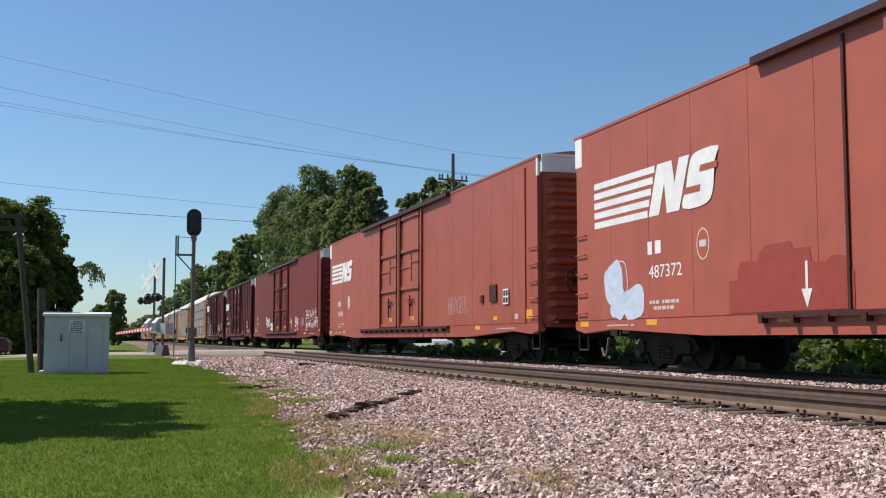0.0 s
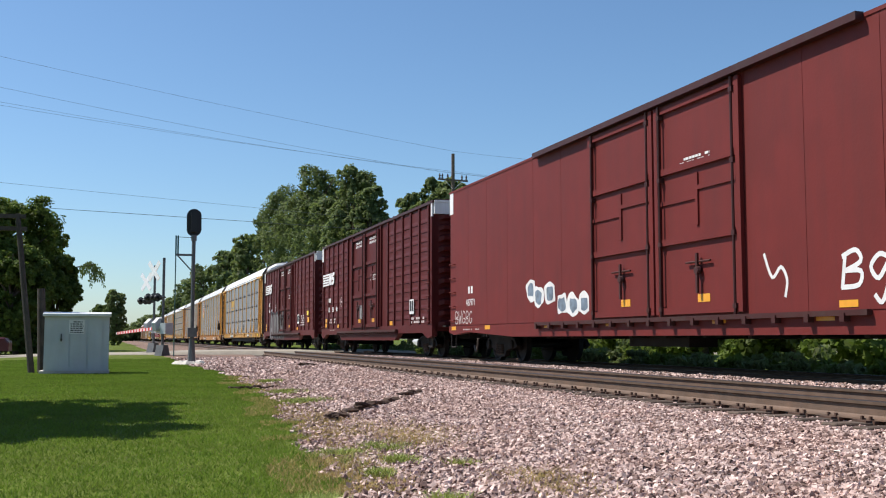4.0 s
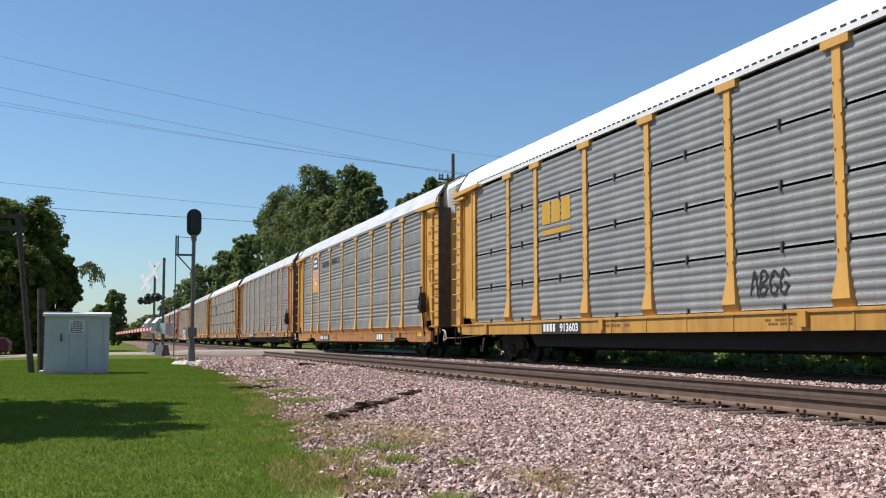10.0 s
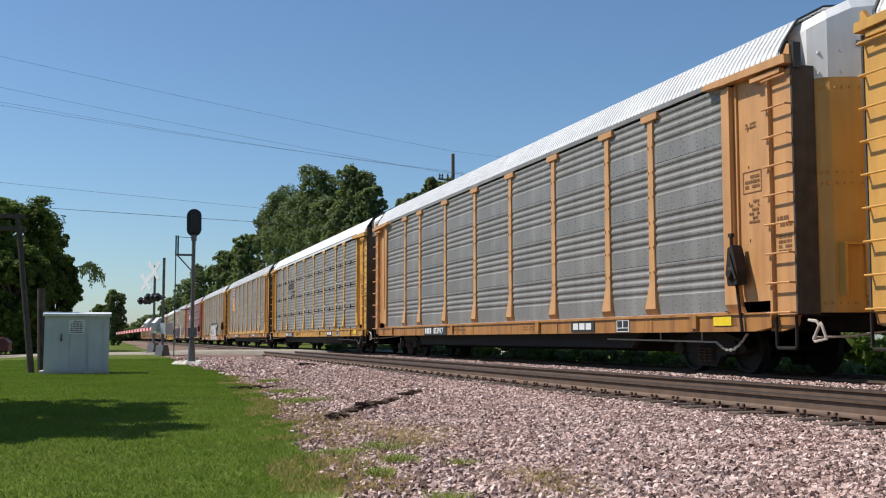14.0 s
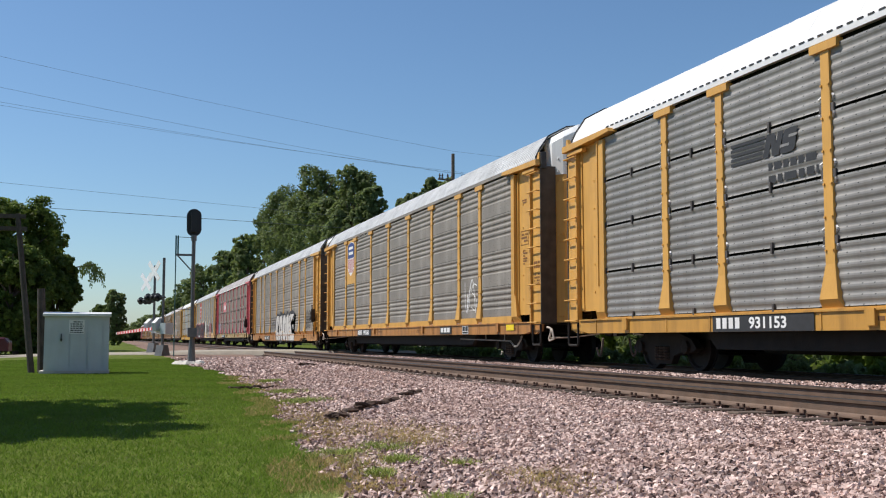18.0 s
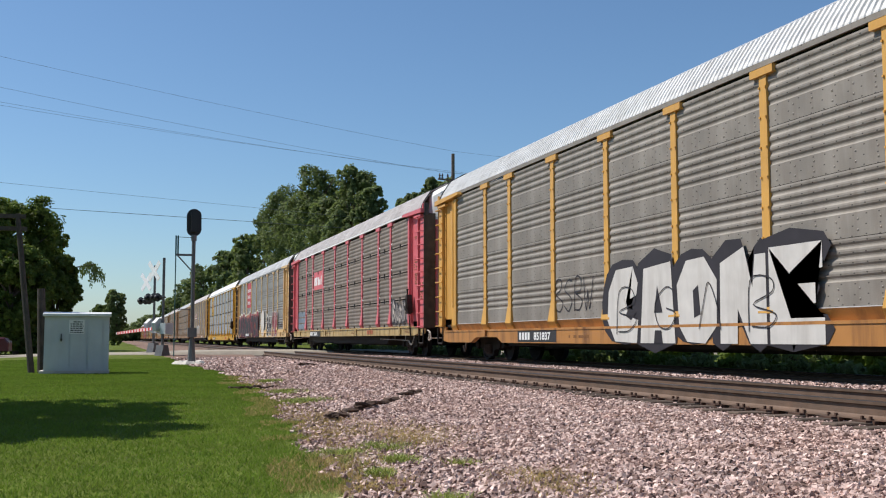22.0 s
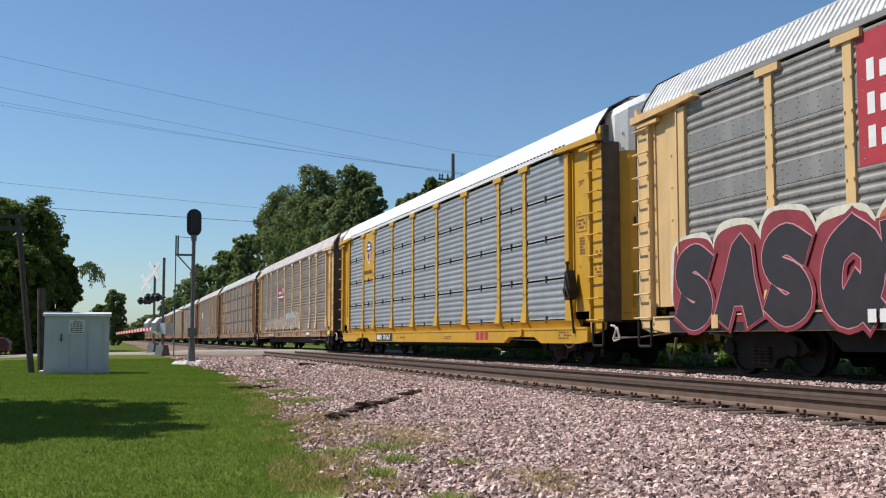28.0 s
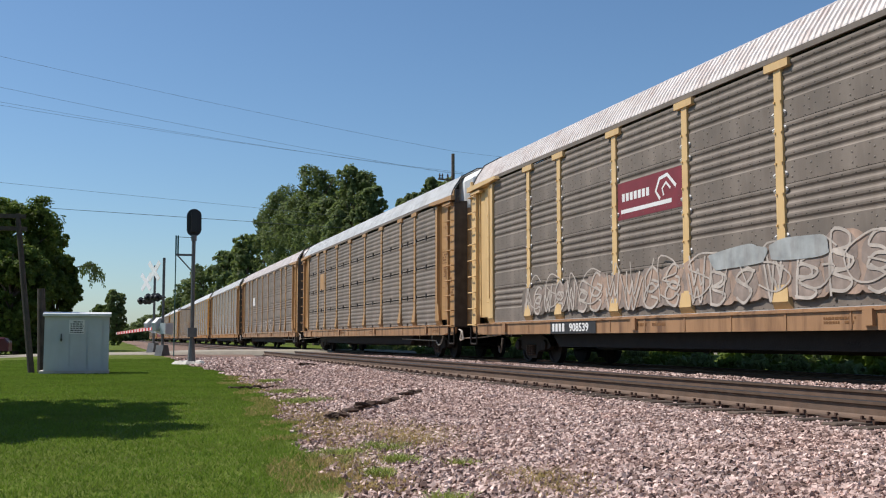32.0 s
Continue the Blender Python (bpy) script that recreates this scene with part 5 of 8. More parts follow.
def boxcar_long(label, mat, seams=True, wear=0.0):
    """An 86-foot smooth-sided box car with double plug doors."""
    root = new("box_car")
    root.rotation_mode = "QUATERNION"
    tagged(root, label, "railway car", "cars of the freight train")
    hb, z0, z1 = 12.95, 0.98, 5.06
    bm = bmesh.new()
    box(bm, -hb + 0.06, hb - 0.06, -SIDE, SIDE, z0, z1)
    part("body", bm, mat, root)
    # welded side sheets stand slightly apart
    edges = [-hb + 0.06, -11.2, -9.6, -8.0, -6.2, -4.5, -2.95, 2.95, 4.5, 6.2, 8.0, 9.6, 11.2, hb - 0.06]
    for a, b in zip(edges, edges[1:]):
        bm = bmesh.new()
        box(bm, a + 0.005, b - 0.005, -SIDE - 0.016, -SIDE, z0 + 0.02, z1 - 0.05)
        if seams:
            for z in np.arange(z0 + 0.15, z1 - 0.1, 0.16):
                box(bm, b - 0.05, b - 0.035, -SIDE - 0.022, -SIDE - 0.016, z - 0.008, z + 0.008)
        part("side_sheet", bm, mat, root)
    bm = bmesh.new()
    for x in (12.08,):
        bm = bmesh.new()
        box(bm, x - 0.05, x + 0.05, -SIDE - 0.05, -SIDE - 0.016, z0 + 0.03, z1 - 0.2)
        part("corner_post", bm, mat, root)
    bm = bmesh.new()
    slab(bm, [(-hb, z0), (-hb, 0.80), (-12.5, 0.72), (-11.2, 0.80), (-7.6, 0.66), (7.6, 0.66), (11.2, 0.80), (12.5, 0.72), (hb, 0.80), (hb, z0)], -SIDE - 0.04, -SIDE + 0.15)
    part("side_sill", bm, mat, root)
    bm = bmesh.new()
    a = [(-SIDE - 0.03, z1 - 0.06), (-SIDE - 0.03, z1), (-0.8, z1 + 0.12), (0.0, z1 + 0.15), (0.8, z1 + 0.12), (SIDE + 0.03, z1), (SIDE + 0.03, z1 - 0.06)]
    p = [bm.verts.new((-hb - 0.05, y, z)) for y, z in a]
    q = [bm.verts.new((hb + 0.05, y, z)) for y, z in a]
    for i in range(len(a) - 1):
        bm.faces.new((p[i], p[i + 1], q[i + 1], q[i]))
    bm.faces.new(p)
    bm.faces.new(q[::-1])
    for x in np.arange(-hb + 0.5, hb, 1.0):
        box(bm, x - 0.04, x + 0.04, -SIDE + 0.1, SIDE, z1 - 0.01, z1 + 0.045)
    part("roof", bm, mat, root)
    bm = bmesh.new()
    box(bm, -5.9, 5.9, -SIDE - 0.16, -SIDE - 0.02, z1 - 0.10, z1 + 0.02)
    part("door_track_upper", bm, M_BOXROOF, root)
    bm = bmesh.new()
    box(bm, -5.9, 5.9, -SIDE - 0.13, -SIDE - 0.05, z0 - 0.06, z0 + 0.02)
    for x in np.arange(-5.8, 5.9, 0.8):
        box(bm, x - 0.05, x + 0.05, -SIDE - 0.15, -SIDE - 0.04, z0 - 0.14, z0 - 0.02)
    part("door_track_lower", bm, M_BOXROOF, root)
    plug_door(root, -2.9, -0.04, z0 + 0.06, z1 - 0.14, mat)
    plug_door(root, 0.04, 2.9, z0 + 0.06, z1 - 0.14, mat)
    for s in (1, -1):
        end_wall(root, hb, z0 - 0.1, z1, mat, s)
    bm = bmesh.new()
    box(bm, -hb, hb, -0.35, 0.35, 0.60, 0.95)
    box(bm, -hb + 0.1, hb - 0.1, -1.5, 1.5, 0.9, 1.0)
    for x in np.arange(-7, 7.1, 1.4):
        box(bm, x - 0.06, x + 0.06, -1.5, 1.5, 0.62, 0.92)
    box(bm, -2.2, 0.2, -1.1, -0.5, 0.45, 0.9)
    part("underframe", bm, M_SHADE_DARK, root)
    gear(root, 14.1, 10.0)
    y = -SIDE - 0.044
    for x in (-12.7, -9.7, -5.5, -2.2, 1.9, 4.7, 8.3):
        flat("reflector", [rect(x, x + 0.42, 0.86, 0.97)], M_ORANGE, root, y)
    rng = random.Random(len(label))
    flat("small_print", bars(rng, -11.6, -10.2, 0.84, 0.90, 1) + bars(rng, 10.0, 11.4, 0.84, 0.90, 1), M_FADED, root, y)
    return root


def boxcar_ribbed(label, mat, half_posts, plain_bay, notice_z):
    """A 60-foot box car with outside posts, pressed side ribs and double plug doors."""
    root = new("box_car")
    root.rotation_mode = "QUATERNION"
    tagged(root, label, "railway car", "cars of the freight train")
    hb, z0, z1 = 9.45, 1.05, 5.05
    bm = bmesh.new()
    box(bm, -hb + 0.06, hb - 0.06, -SIDE + 0.05, SIDE, z0, z1)
    part("body", bm, mat, root)
    posts = [-9.35] + [-x for x in half_posts] + [x for x in half_posts[::-1]] + [9.35]
    for x in posts:
        put("post", cached(("bpost", mat.name), lambda: _bpost(mat, z0, z1)), root, pose(x, 0, 0))
    for a, b in zip(posts, posts[1:]):
        w = b - a - 0.12
        if w > 2 or (plain_bay and abs(abs(a + b) / 2 - (half_posts[-1] + half_posts[-2]) / 2) < 0.1):
            continue
        put("side_panel", cached(("rib", mat.name, round(w, 2)), lambda: _ribbed(mat, w, z0, z1)), root, pose((a + b) / 2, 0, 0))
    bm = bmesh.new()
    slab(bm, [(-hb, z0 + 0.03), (-hb, 0.70), (-hb + 0.5, 0.62), (-8.3, 0.80), (-5.3, 0.80), (-4.7, 0.55), (4.7, 0.55), (5.3, 0.80), (8.3, 0.80), (hb - 0.5, 0.62), (hb, 0.70), (hb, z0 + 0.03)], -SIDE - 0.02, -SIDE + 0.15)
    part("side_sill", bm, mat, root)
    bm = bmesh.new()
    a = [(-SIDE - 0.03, z1 - 0.07), (-SIDE - 0.03, z1 + 0.02), (-0.8, z1 + 0.1), (0.0, z1 + 0.12), (0.8, z1 + 0.1), (SIDE + 0.03, z1), (SIDE + 0.03, z1 - 0.06)]
    p = [bm.verts.new((-hb - 0.05, y, z)) for y, z in a]
    q = [bm.verts.new((hb + 0.05, y, z)) for y, z in a]
    for i in range(len(a) - 1):
        bm.faces.new((p[i], p[i + 1], q[i + 1], q[i]))
    bm.faces.new(p)
    bm.faces.new(q[::-1])
    for x in np.arange(-hb + 0.4, hb, 0.75):
        box(bm, x - 0.05, x + 0.05, -SIDE - 0.02, SIDE, z1 - 0.02, z1 + 0.045)
    part("roof", bm, M_BOXROOF, root)
    plug_door(root, -2.4, -0.03, z0 + 0.02, z1 - 0.2, mat)
    plug_door(root, 0.03, 2.4, z0 + 0.02, z1 - 0.2, mat)
    bm = bmesh.new()
    box(bm, -5.2, 5.2, -SIDE - 0.14, -SIDE - 0.03, 0.86, 0.94)
    for x in np.arange(-5.1, 5.2, 0.33):
        box(bm, x - 0.03, x + 0.03, -SIDE - 0.15, -SIDE - 0.02, 0.80, 0.88)
    part("door_track_lower", bm, M_BOXROOF, root)
    for s in (1, -1):
        end_wall(root, hb, z0 - 0.2, z1, mat, s)
    bm = bmesh.new()
    box(bm, -hb, hb, -0.35, 0.35, 0.60, 0.98)
    box(bm, -hb + 0.1, hb - 0.1, -1.45, 1.45, 0.94, 1.06)
    for x in np.arange(-4.2, 4.3, 1.4):
        box(bm, x - 0.06, x + 0.06, -1.5, 1.5, 0.62, 0.95)
    part("underframe", bm, M_SHADE_DARK, root)
    gear(root, 10.3, 7.0)
    y = -SIDE - 0.105
    for x0 in (-1.75, 0.7):
        for k, words in enumerate(("CLOSE & LOCK DOORS", "BEFORE MOVING CAR")):
            lettering(words, 0.085, M_MARK, root, x0, notice_z - 0.15 * k, -SIDE - 0.03, "door_notice", 1.0, 0.0, 0.004)
        flat("door_notice", bars(random.Random(3), x0 - 0.05, x0 + 1.1, 2.32, 2.37, 1, 0.9), M_FADED, root, -SIDE - 0.03)
    for q in (rect(-5.6, -5.3, 1.1, 1.25), rect(4.0, 4.4, 1.1, 1.25), rect(-8.5, -8.1, 1.15, 1.33), rect(-8.45, -8.05, 1.38, 1.56)):
        flat("reflector", [q], M_ORANGE, root, -SIDE - 0.024)
    return root


def _bpost(mat, z0, z1):
    bm = bmesh.new()
    slab(bm, [(-0.06, z0), (0.06, z0), (0.06, z1 - 0.1), (-0.06, z1 - 0.1)], -SIDE - 0.02, -SIDE + 0.06)
    return mesh_of("post", bm, mat)


def _ribbed(mat, w, z0, z1):
    """One pressed sheet with raised horizontal ribs that stop short of its edges."""
    y = -SIDE + 0.03
    rows = [(z0 + 0.02, 0.0)]
    n = 11
    for i in range(n):
        z = z0 + 0.28 + (z1 - z0 - 0.85) * i / (n - 1)
        rows += [(z - 0.060, 0.0), (z - 0.045, 0.020), (z + 0.02, 0.016), (z + 0.09, 0.0)]
    rows.append((z1 - 0.15, 0.0))
    cols = [(-w / 2, 0), (-w / 2 + 0.07, 0), (-w / 2 + 0.11, 1), (w / 2 - 0.11, 1), (w / 2 - 0.07, 0), (w / 2, 0)]
    verts = [(x, y - d * k, z) for z, d in rows for x, k in cols]
    faces = [(r * 6 + q, r * 6 + q + 1, r * 6 + q + 7, r * 6 + q + 6) for r in range(len(rows) - 1) for q in range(5)]
    return soup("side_panel", verts, faces, mat)


# ---- the train ----
TRAIN = []


def couple(root, length, slack=0.0):
    """Adds a car behind the last one; slack: how far its couplers let it run ahead."""
    front = TRAIN[-1][2] if TRAIN else 28.6 + 20.6 * 2 + 28.2 * 3 - 0.35
    TRAIN.append((root, front - length / 2 + slack, front - length))


c = boxcar_long("brown-red smooth box car with white striped emblem and blue graffiti", M_BOX_BROWN, False)
y = -SIDE - 0.02
emblem_slots(c, striped_mark(c, -11.98, 2.92, 0.96, M_MARK, y), 2.92, 0.96, M_BOX_BROWN, y)
flat("owner_mark", [rect(-9.65, -9.48, 2.2, 2.45), rect(-9.36, -9.14, 2.2, 2.45)], M_MARK, c, y)
lettering("487372", 0.25, M_MARK, c, -9.62, 1.75, y, "numerals", 1.22)
rng = random.Random(3)
flat("small_print", bars(rng, -9.6, -8.5, 1.12, 1.34, 2), M_FADED, c, y)
flat("round_stencil", stroke([(-7.65 + 0.2 * math.cos(k * 0.524), 2.25 + 0.27 * math.sin(k * 0.524)) for k in range(13)], 0.03) + [rect(-7.77, -7.53, 2.2, 2.32)], M_FADED, c, y)
_top = [(-6.85, 1.55), (-6.6, 1.55), (-6.58, 1.72), (-6.5, 1.85), (-6.1, 1.84), (-6.05, 1.74), (-5.98, 1.95), (-5.8, 2.06), (-5.15, 2.08), (-5.1, 1.96), (-4.7, 1.95), (-4.65, 1.72), (-4.3, 1.72), (-4.2, 1.79), (-3.9, 1.77), (-3.85, 1.58), (-3.72, 1.55)]
flat("painted_out_patch", [("strip", [(q, 1.02) for q, _ in _top], _top)], M_PATCH, c, y - 0.004, "fresh bright red paint patch")
flat("graffiti_fill", [blob(rng, -11.5, 1.3, 0.75, 0.85), blob(rng, -11.25, 1.0, 0.6, 0.6), blob(rng, -10.7, 1.0, 0.85, 0.62)], M_SKYBLUE, c, y)
flat("graffiti_line", stroke(soften([(-11.25, 2.1), (-10.95, 2.15), (-10.6, 2.1), (-10.5, 1.6), (-10.75, 1.5), (-10.75, 1.35), (-10.25, 1.5)]), 0.03), M_SKYBLUE, c, y - 0.003)
bm = bmesh.new()
box(bm, -3.84, -3.78, -SIDE - 0.05, -SIDE - 0.016, 1.0, 4.9)
part("door_post", bm, M_BOXROOF, c)
flat("arrow", [rect(-4.80, -4.74, 1.28, 1.75), [(-4.90, 1.34), (-4.77, 1.06), (-4.64, 1.34)]], M_MARK, c, y - 0.010)
couple(c, 27.85, -0.05)

c = boxcar_long("oxide-red smooth-sided box car with double doors and white striped emblem", M_BOX_LIGHT)
emblem_slots(c, striped_mark(c, -12.4, 3.12, 0.86, M_MARK, y), 3.12, 0.86, M_BOX_LIGHT, y)
flat("owner_mark", [rect(-10.9, -10.75, 2.05, 2.28), rect(-10.65, -10.47, 2.05, 2.28)], M_MARK, c, y)
lettering("487440", 0.24, M_MARK, c, -10.9, 1.6, y, "numerals")
rng = random.Random(5)
flat("small_print", bars(rng, -10.9, -9.6, 1.1, 1.3, 2), M_FADED, c, y)
flat("round_stencil", [blob(rng, -8.9, 1.9, 0.42, 0.55, 14, 0.0)], M_FADED, c, y)
tag_scrawl(c, 6, 5.7, 7.5, 1.35, 1.85, 6, M_FADED, y, 0.02)
bm = bmesh.new()
box(bm, 9.52, 10.05, -SIDE - 0.06, -SIDE, 1.6, 2.05)
part("vent_plate", bm, M_BOXROOF, c)
bm = bmesh.new()
box(bm, 8.75, 8.98, -SIDE - 0.06, -SIDE, 1.6, 1.8)
part("vent_plate", bm, M_BOXROOF, c)
flat("data_plate", [rect(10.55, 10.95, 1.5, 1.9)], M_MARK, c, y - 0.03)
flat("data_plate_print", [rect(10.59, 10.73, 1.72, 1.86), rect(10.77, 10.91, 1.72, 1.86), rect(10.59, 10.73, 1.54, 1.68), rect(10.77, 10.91, 1.54, 1.68)], M_BLACK, c, y - 0.034)
flat("tan_label", [rect(11.35, 11.58, 1.1, 1.24)], M_SPRAY_PALE, c, y - 0.004)
flat("yellow_panel", [rect(12.15, 12.55, 1.1, 1.32)], M_ORANGE, c, y - 0.004)
flat("reflector", [rect(9.75, 10.05, 1.1, 1.2)], M_ORANGE, c, y - 0.004)
couple(c, 28.2, -0.1)

c = boxcar_long("maroon smooth-sided box car with white handwritten graffiti along its foot", M_BOX_MAROON, False)
handwriting(c, "541", 8.7, 9.75, 1.66, 0.42, M_MARK, y, 0.045)
handwriting(c, "Thug", 9.84, 10.85, 1.70, 0.36, M_MARK, y, 0.03, 0.02)
handwriting(c, "Life", 10.95, 11.8, 1.80, 0.33, M_MARK, y, 0.03, 0.01)
handwriting(c, "West", 8.76, 9.85, 1.20, 0.38, M_MARK, y, 0.035)
handwriting(c, "Coast", 9.9, 11.5, 1.20, 0.38, M_MARK, y, 0.035)
handwriting(c, "Bg", 11.56, 12.45, 1.30, 0.36, M_MARK, y - 0.036, 0.05, 0.05)
handwriting(c, "Bg", 5.25, 6.35, 1.32, 0.46, M_MARK, y, 0.07)
rng = random.Random(80)
flat("graffiti_fill", [blob(rng, 7.05, 1.2, 0.55, 0.55, 10, 0.3)], M_SPRAY_RED, c, y)
flat("graffiti_fill", [blob(rng, 7.6, 1.3, 0.5, 0.5, 10, 0.3)], M_SPRAY_TEAL, c, y - 0.002)
flat("graffiti_line", stroke(soften([(3.42, 1.92), (3.62, 1.55), (3.85, 1.7), (4.0, 1.5), (3.95, 1.25)]), 0.06), M_MARK, c, y)
for k, (gx, gz) in enumerate(((-6.7, 1.55), (-6.2, 1.35), (-5.5, 1.4), (-4.8, 1.15), (-4.2, 1.1), (-3.6, 1.12))):
    g = flat("graffiti_letter", [blob(rng, gx, gz, 0.62, 0.5, 10, 0.25)], M_MARK, c, y - 0.0007 * (k % 2))
    flat("letter_body", [blob(rng, gx + 0.12, gz + 0.1, 0.38, 0.3, 10, 0.25)], M_SPRAY_BLUEGREY, g, -0.003)
tag_scrawl(c, 10, -12.4, -10.8, 1.05, 1.4, 5, M_FADED, y, 0.035)
flat("yellow_panel", [rect(12.25, 12.88, 1.0, 1.1)], M_ORANGE, c, y - 0.004)
flat("reflector", [rect(8.75, 9.15, 1.04, 1.14)], M_ORANGE, c, y - 0.004)
flat("reflector", [rect(5.2, 5.6, 1.04, 1.14)], M_ORANGE, c, y - 0.004)
flat("owner_mark", [rect(-11.2, -11.05, 1.9, 2.1), rect(-10.95, -10.8, 1.9, 2.1)], M_MARK, c, y)
lettering("487971", 0.2, M_MARK, c, -11.4, 1.55, y, "numerals")
flat("data_plate", [rect(9.7, 10.15, 1.2, 1.52)], M_BLACK, c, y - 0.006)
flat("data_plate_print", [rect(9.75, 9.9, 1.25, 1.47), rect(9.95, 10.1, 1.25, 1.47)], M_MARK, c, y - 0.01)
flat("door_notice", bars(random.Random(2), 0.9, 1.9, 3.7, 3.85, 2), M_MARK, c, -SIDE - 0.03)
couple(c, 28.2, -0.1)

M_DUCT = material("bare_grey_patch", (0.26, 0.25, 0.25), 0.7, 0.1, 0.2, 6)
c = boxcar_ribbed("dark maroon ribbed box car with double doors and white striped emblem", M_BOX_RIBBED, (8.98, 7.86, 6.79, 5.70, 4.55, 3.57, 2.48), True, 4.55)
emblem_slots(c, striped_mark(c, -9.12, 3.13, 0.55, M_MARK, -SIDE - 0.03), 3.13, 0.55, M_BOX_RIBBED, -SIDE - 0.03)
for k, two in enumerate(("65", "58", "08")):
    lettering(two, 0.22, M_MARK, c, -7.72 + 0.88 * k, 1.86, -SIDE - 0.025, "numerals", 1.1, 0.0, 0.006)
flat("owner_mark", [rect(-7.7, -7.5, 2.3, 2.5), rect(-7.42, -7.22, 2.3, 2.5)], M_MARK, c, -SIDE - 0.025)
flat("round_stencil", stroke([(-4.75 + 0.2 * math.cos(k * 0.524), 2.25 + 0.2 * math.sin(k * 0.524)) for k in range(13)], 0.025) + [rect(-4.86, -4.64, 2.22, 2.3)], M_FADED, c, -SIDE - 0.03)
flat("data_plate", [rect(6.75, 7.3, 1.45, 1.95)], M_MARK, c, -SIDE - 0.025)
flat("data_plate_print", [rect(6.8, 7.0, 1.55, 1.9), rect(7.05, 7.25, 1.55, 1.9)], M_BLACK, c, -SIDE - 0.029)
flat("small_print", bars(random.Random(4), 7.0, 8.6, 1.1, 1.35, 2) + bars(random.Random(5), 0.9, 1.8, 2.9, 3.15, 3) + bars(random.Random(6), -7.45, -6.9, 1.3, 1.55, 2) + bars(random.Random(7), -6.4, -6.0, 1.3, 1.55, 2) + bars(random.Random(9), -7.3, -6.1, 0.98, 1.03, 1), M_FADED, c, -SIDE - 0.03)
flat("bare_patch", [rect(-1.02, -0.60, 1.42, 1.98), rect(-0.52, -0.12, 1.40, 1.98)], M_DUCT, c, -SIDE - 0.03, "grey bare patch on the door")
couple(c, 20.6)

c = boxcar_ribbed("dark maroon ribbed box car with silver graffiti below the doors", M_BOX_RIBBED, (8.91, 7.63, 6.34, 5.23, 4.02, 3.07, 2.48), False, 4.56)
emblem_slots(c, striped_mark(c, -8.80, 3.52, 0.58, M_MARK, -SIDE - 0.03), 3.52, 0.58, M_BOX_RIBBED, -SIDE - 0.03)
flat("owner_mark", [rect(-7.15, -6.95, 2.70, 2.92), rect(-6.88, -6.68, 2.70, 2.92)], M_MARK, c, -SIDE - 0.025)
lettering("468", 0.2, M_MARK, c, -7.15, 2.31, -SIDE - 0.025, "numerals", 1.2, 0.0, 0.006)
lettering("060", 0.2, M_MARK, c, -6.05, 2.31, -SIDE - 0.025, "numerals", 1.2, 0.0, 0.006)
flat("round_stencil", stroke([(-4.1 + 0.18 * math.cos(k * 0.524), 2.55 + 0.2 * math.sin(k * 0.524)) for k in range(13)], 0.025) + [rect(-4.2, -4.0, 2.52, 2.6)], M_FADED, c, -SIDE - 0.03)
rng = random.Random(12)
for k in range(6):
    flat("graffiti_fill", [blob(rng, -6.4 + 0.95 * k, 0.58, 1.3, 1.45 + 0.1 * (k % 3), 12, 0.10)], M_SMEAR, c, -SIDE - 0.028 - 0.0007 * (k % 2))
AY = [[(0.0, 0.0), (0.30, 1.0), (0.70, 1.0), (1.0, 0.0), (0.72, 0.0), (0.64, 0.28), (0.36, 0.28), (0.28, 0.0)], [(0.0, 1.0), (0.32, 1.0), (0.5, 0.60), (0.68, 1.0), (1.0, 1.0), (0.62, 0.40), (0.62, 0.0), (0.38, 0.0), (0.38, 0.40)],
      [(0.0, 0.0), (0.0, 1.0), (0.28, 1.0), (0.5, 0.55), (0.72, 1.0), (1.0, 1.0), (1.0, 0.0), (0.74, 0.0), (0.74, 0.5), (0.5, 0.1), (0.26, 0.5), (0.26, 0.0)]]
HOLE = [(0.40, 0.45), (0.50, 0.75), (0.60, 0.45)]
solid_letters(c, [(AY[0], [HOLE]), (AY[1], []), (AY[2], [])], -6.40, 0.66, 1.30, 1.45, 1.50, M_SPRAY_GREY, M_SPRAY_BLACK, -SIDE - 0.034)
mural(c, 13, -2.0, -0.5, 0.66, 2.0, 2, M_SPRAY_BLACK, M_SPRAY_GREY, M_SMEAR, -SIDE - 0.034)
flat("data_plate", [rect(4.2, 4.75, 1.45, 1.95)], M_MARK, c, -SIDE - 0.025)
flat("data_plate_print", [rect(4.25, 4.45, 1.55, 1.9), rect(4.5, 4.7, 1.55, 1.9)], M_BLACK, c, -SIDE - 0.029)
flat("small_print", bars(random.Random(4), 5.4, 6.5, 1.3, 1.9, 5, 0.7) + bars(random.Random(5), 0.9, 1.8, 2.9, 3.15, 3), M_FADED, c, -SIDE - 0.03)
flat("yellow_panel", [rect(7.25, 7.75, 1.85, 2.08)], M_YELLOWSIGN, c, -SIDE - 0.03)
flat("orange_panel", [rect(7.45, 7.95, 1.48, 1.75)], M_ORANGE, c, -SIDE - 0.03)
lettering("EXCESS HEIGHT CAR", 0.12, M_BOX_RIBBED, c, 0, 0, 0, "end_lettering", 0.9).matrix_basis = Matrix.Translation((9.565, -1.3, 4.76)) @ pose(0, 0, 0, 90, 0, 90)
couple(c, 20.6, -0.3)

YP = -SIDE + 0.040

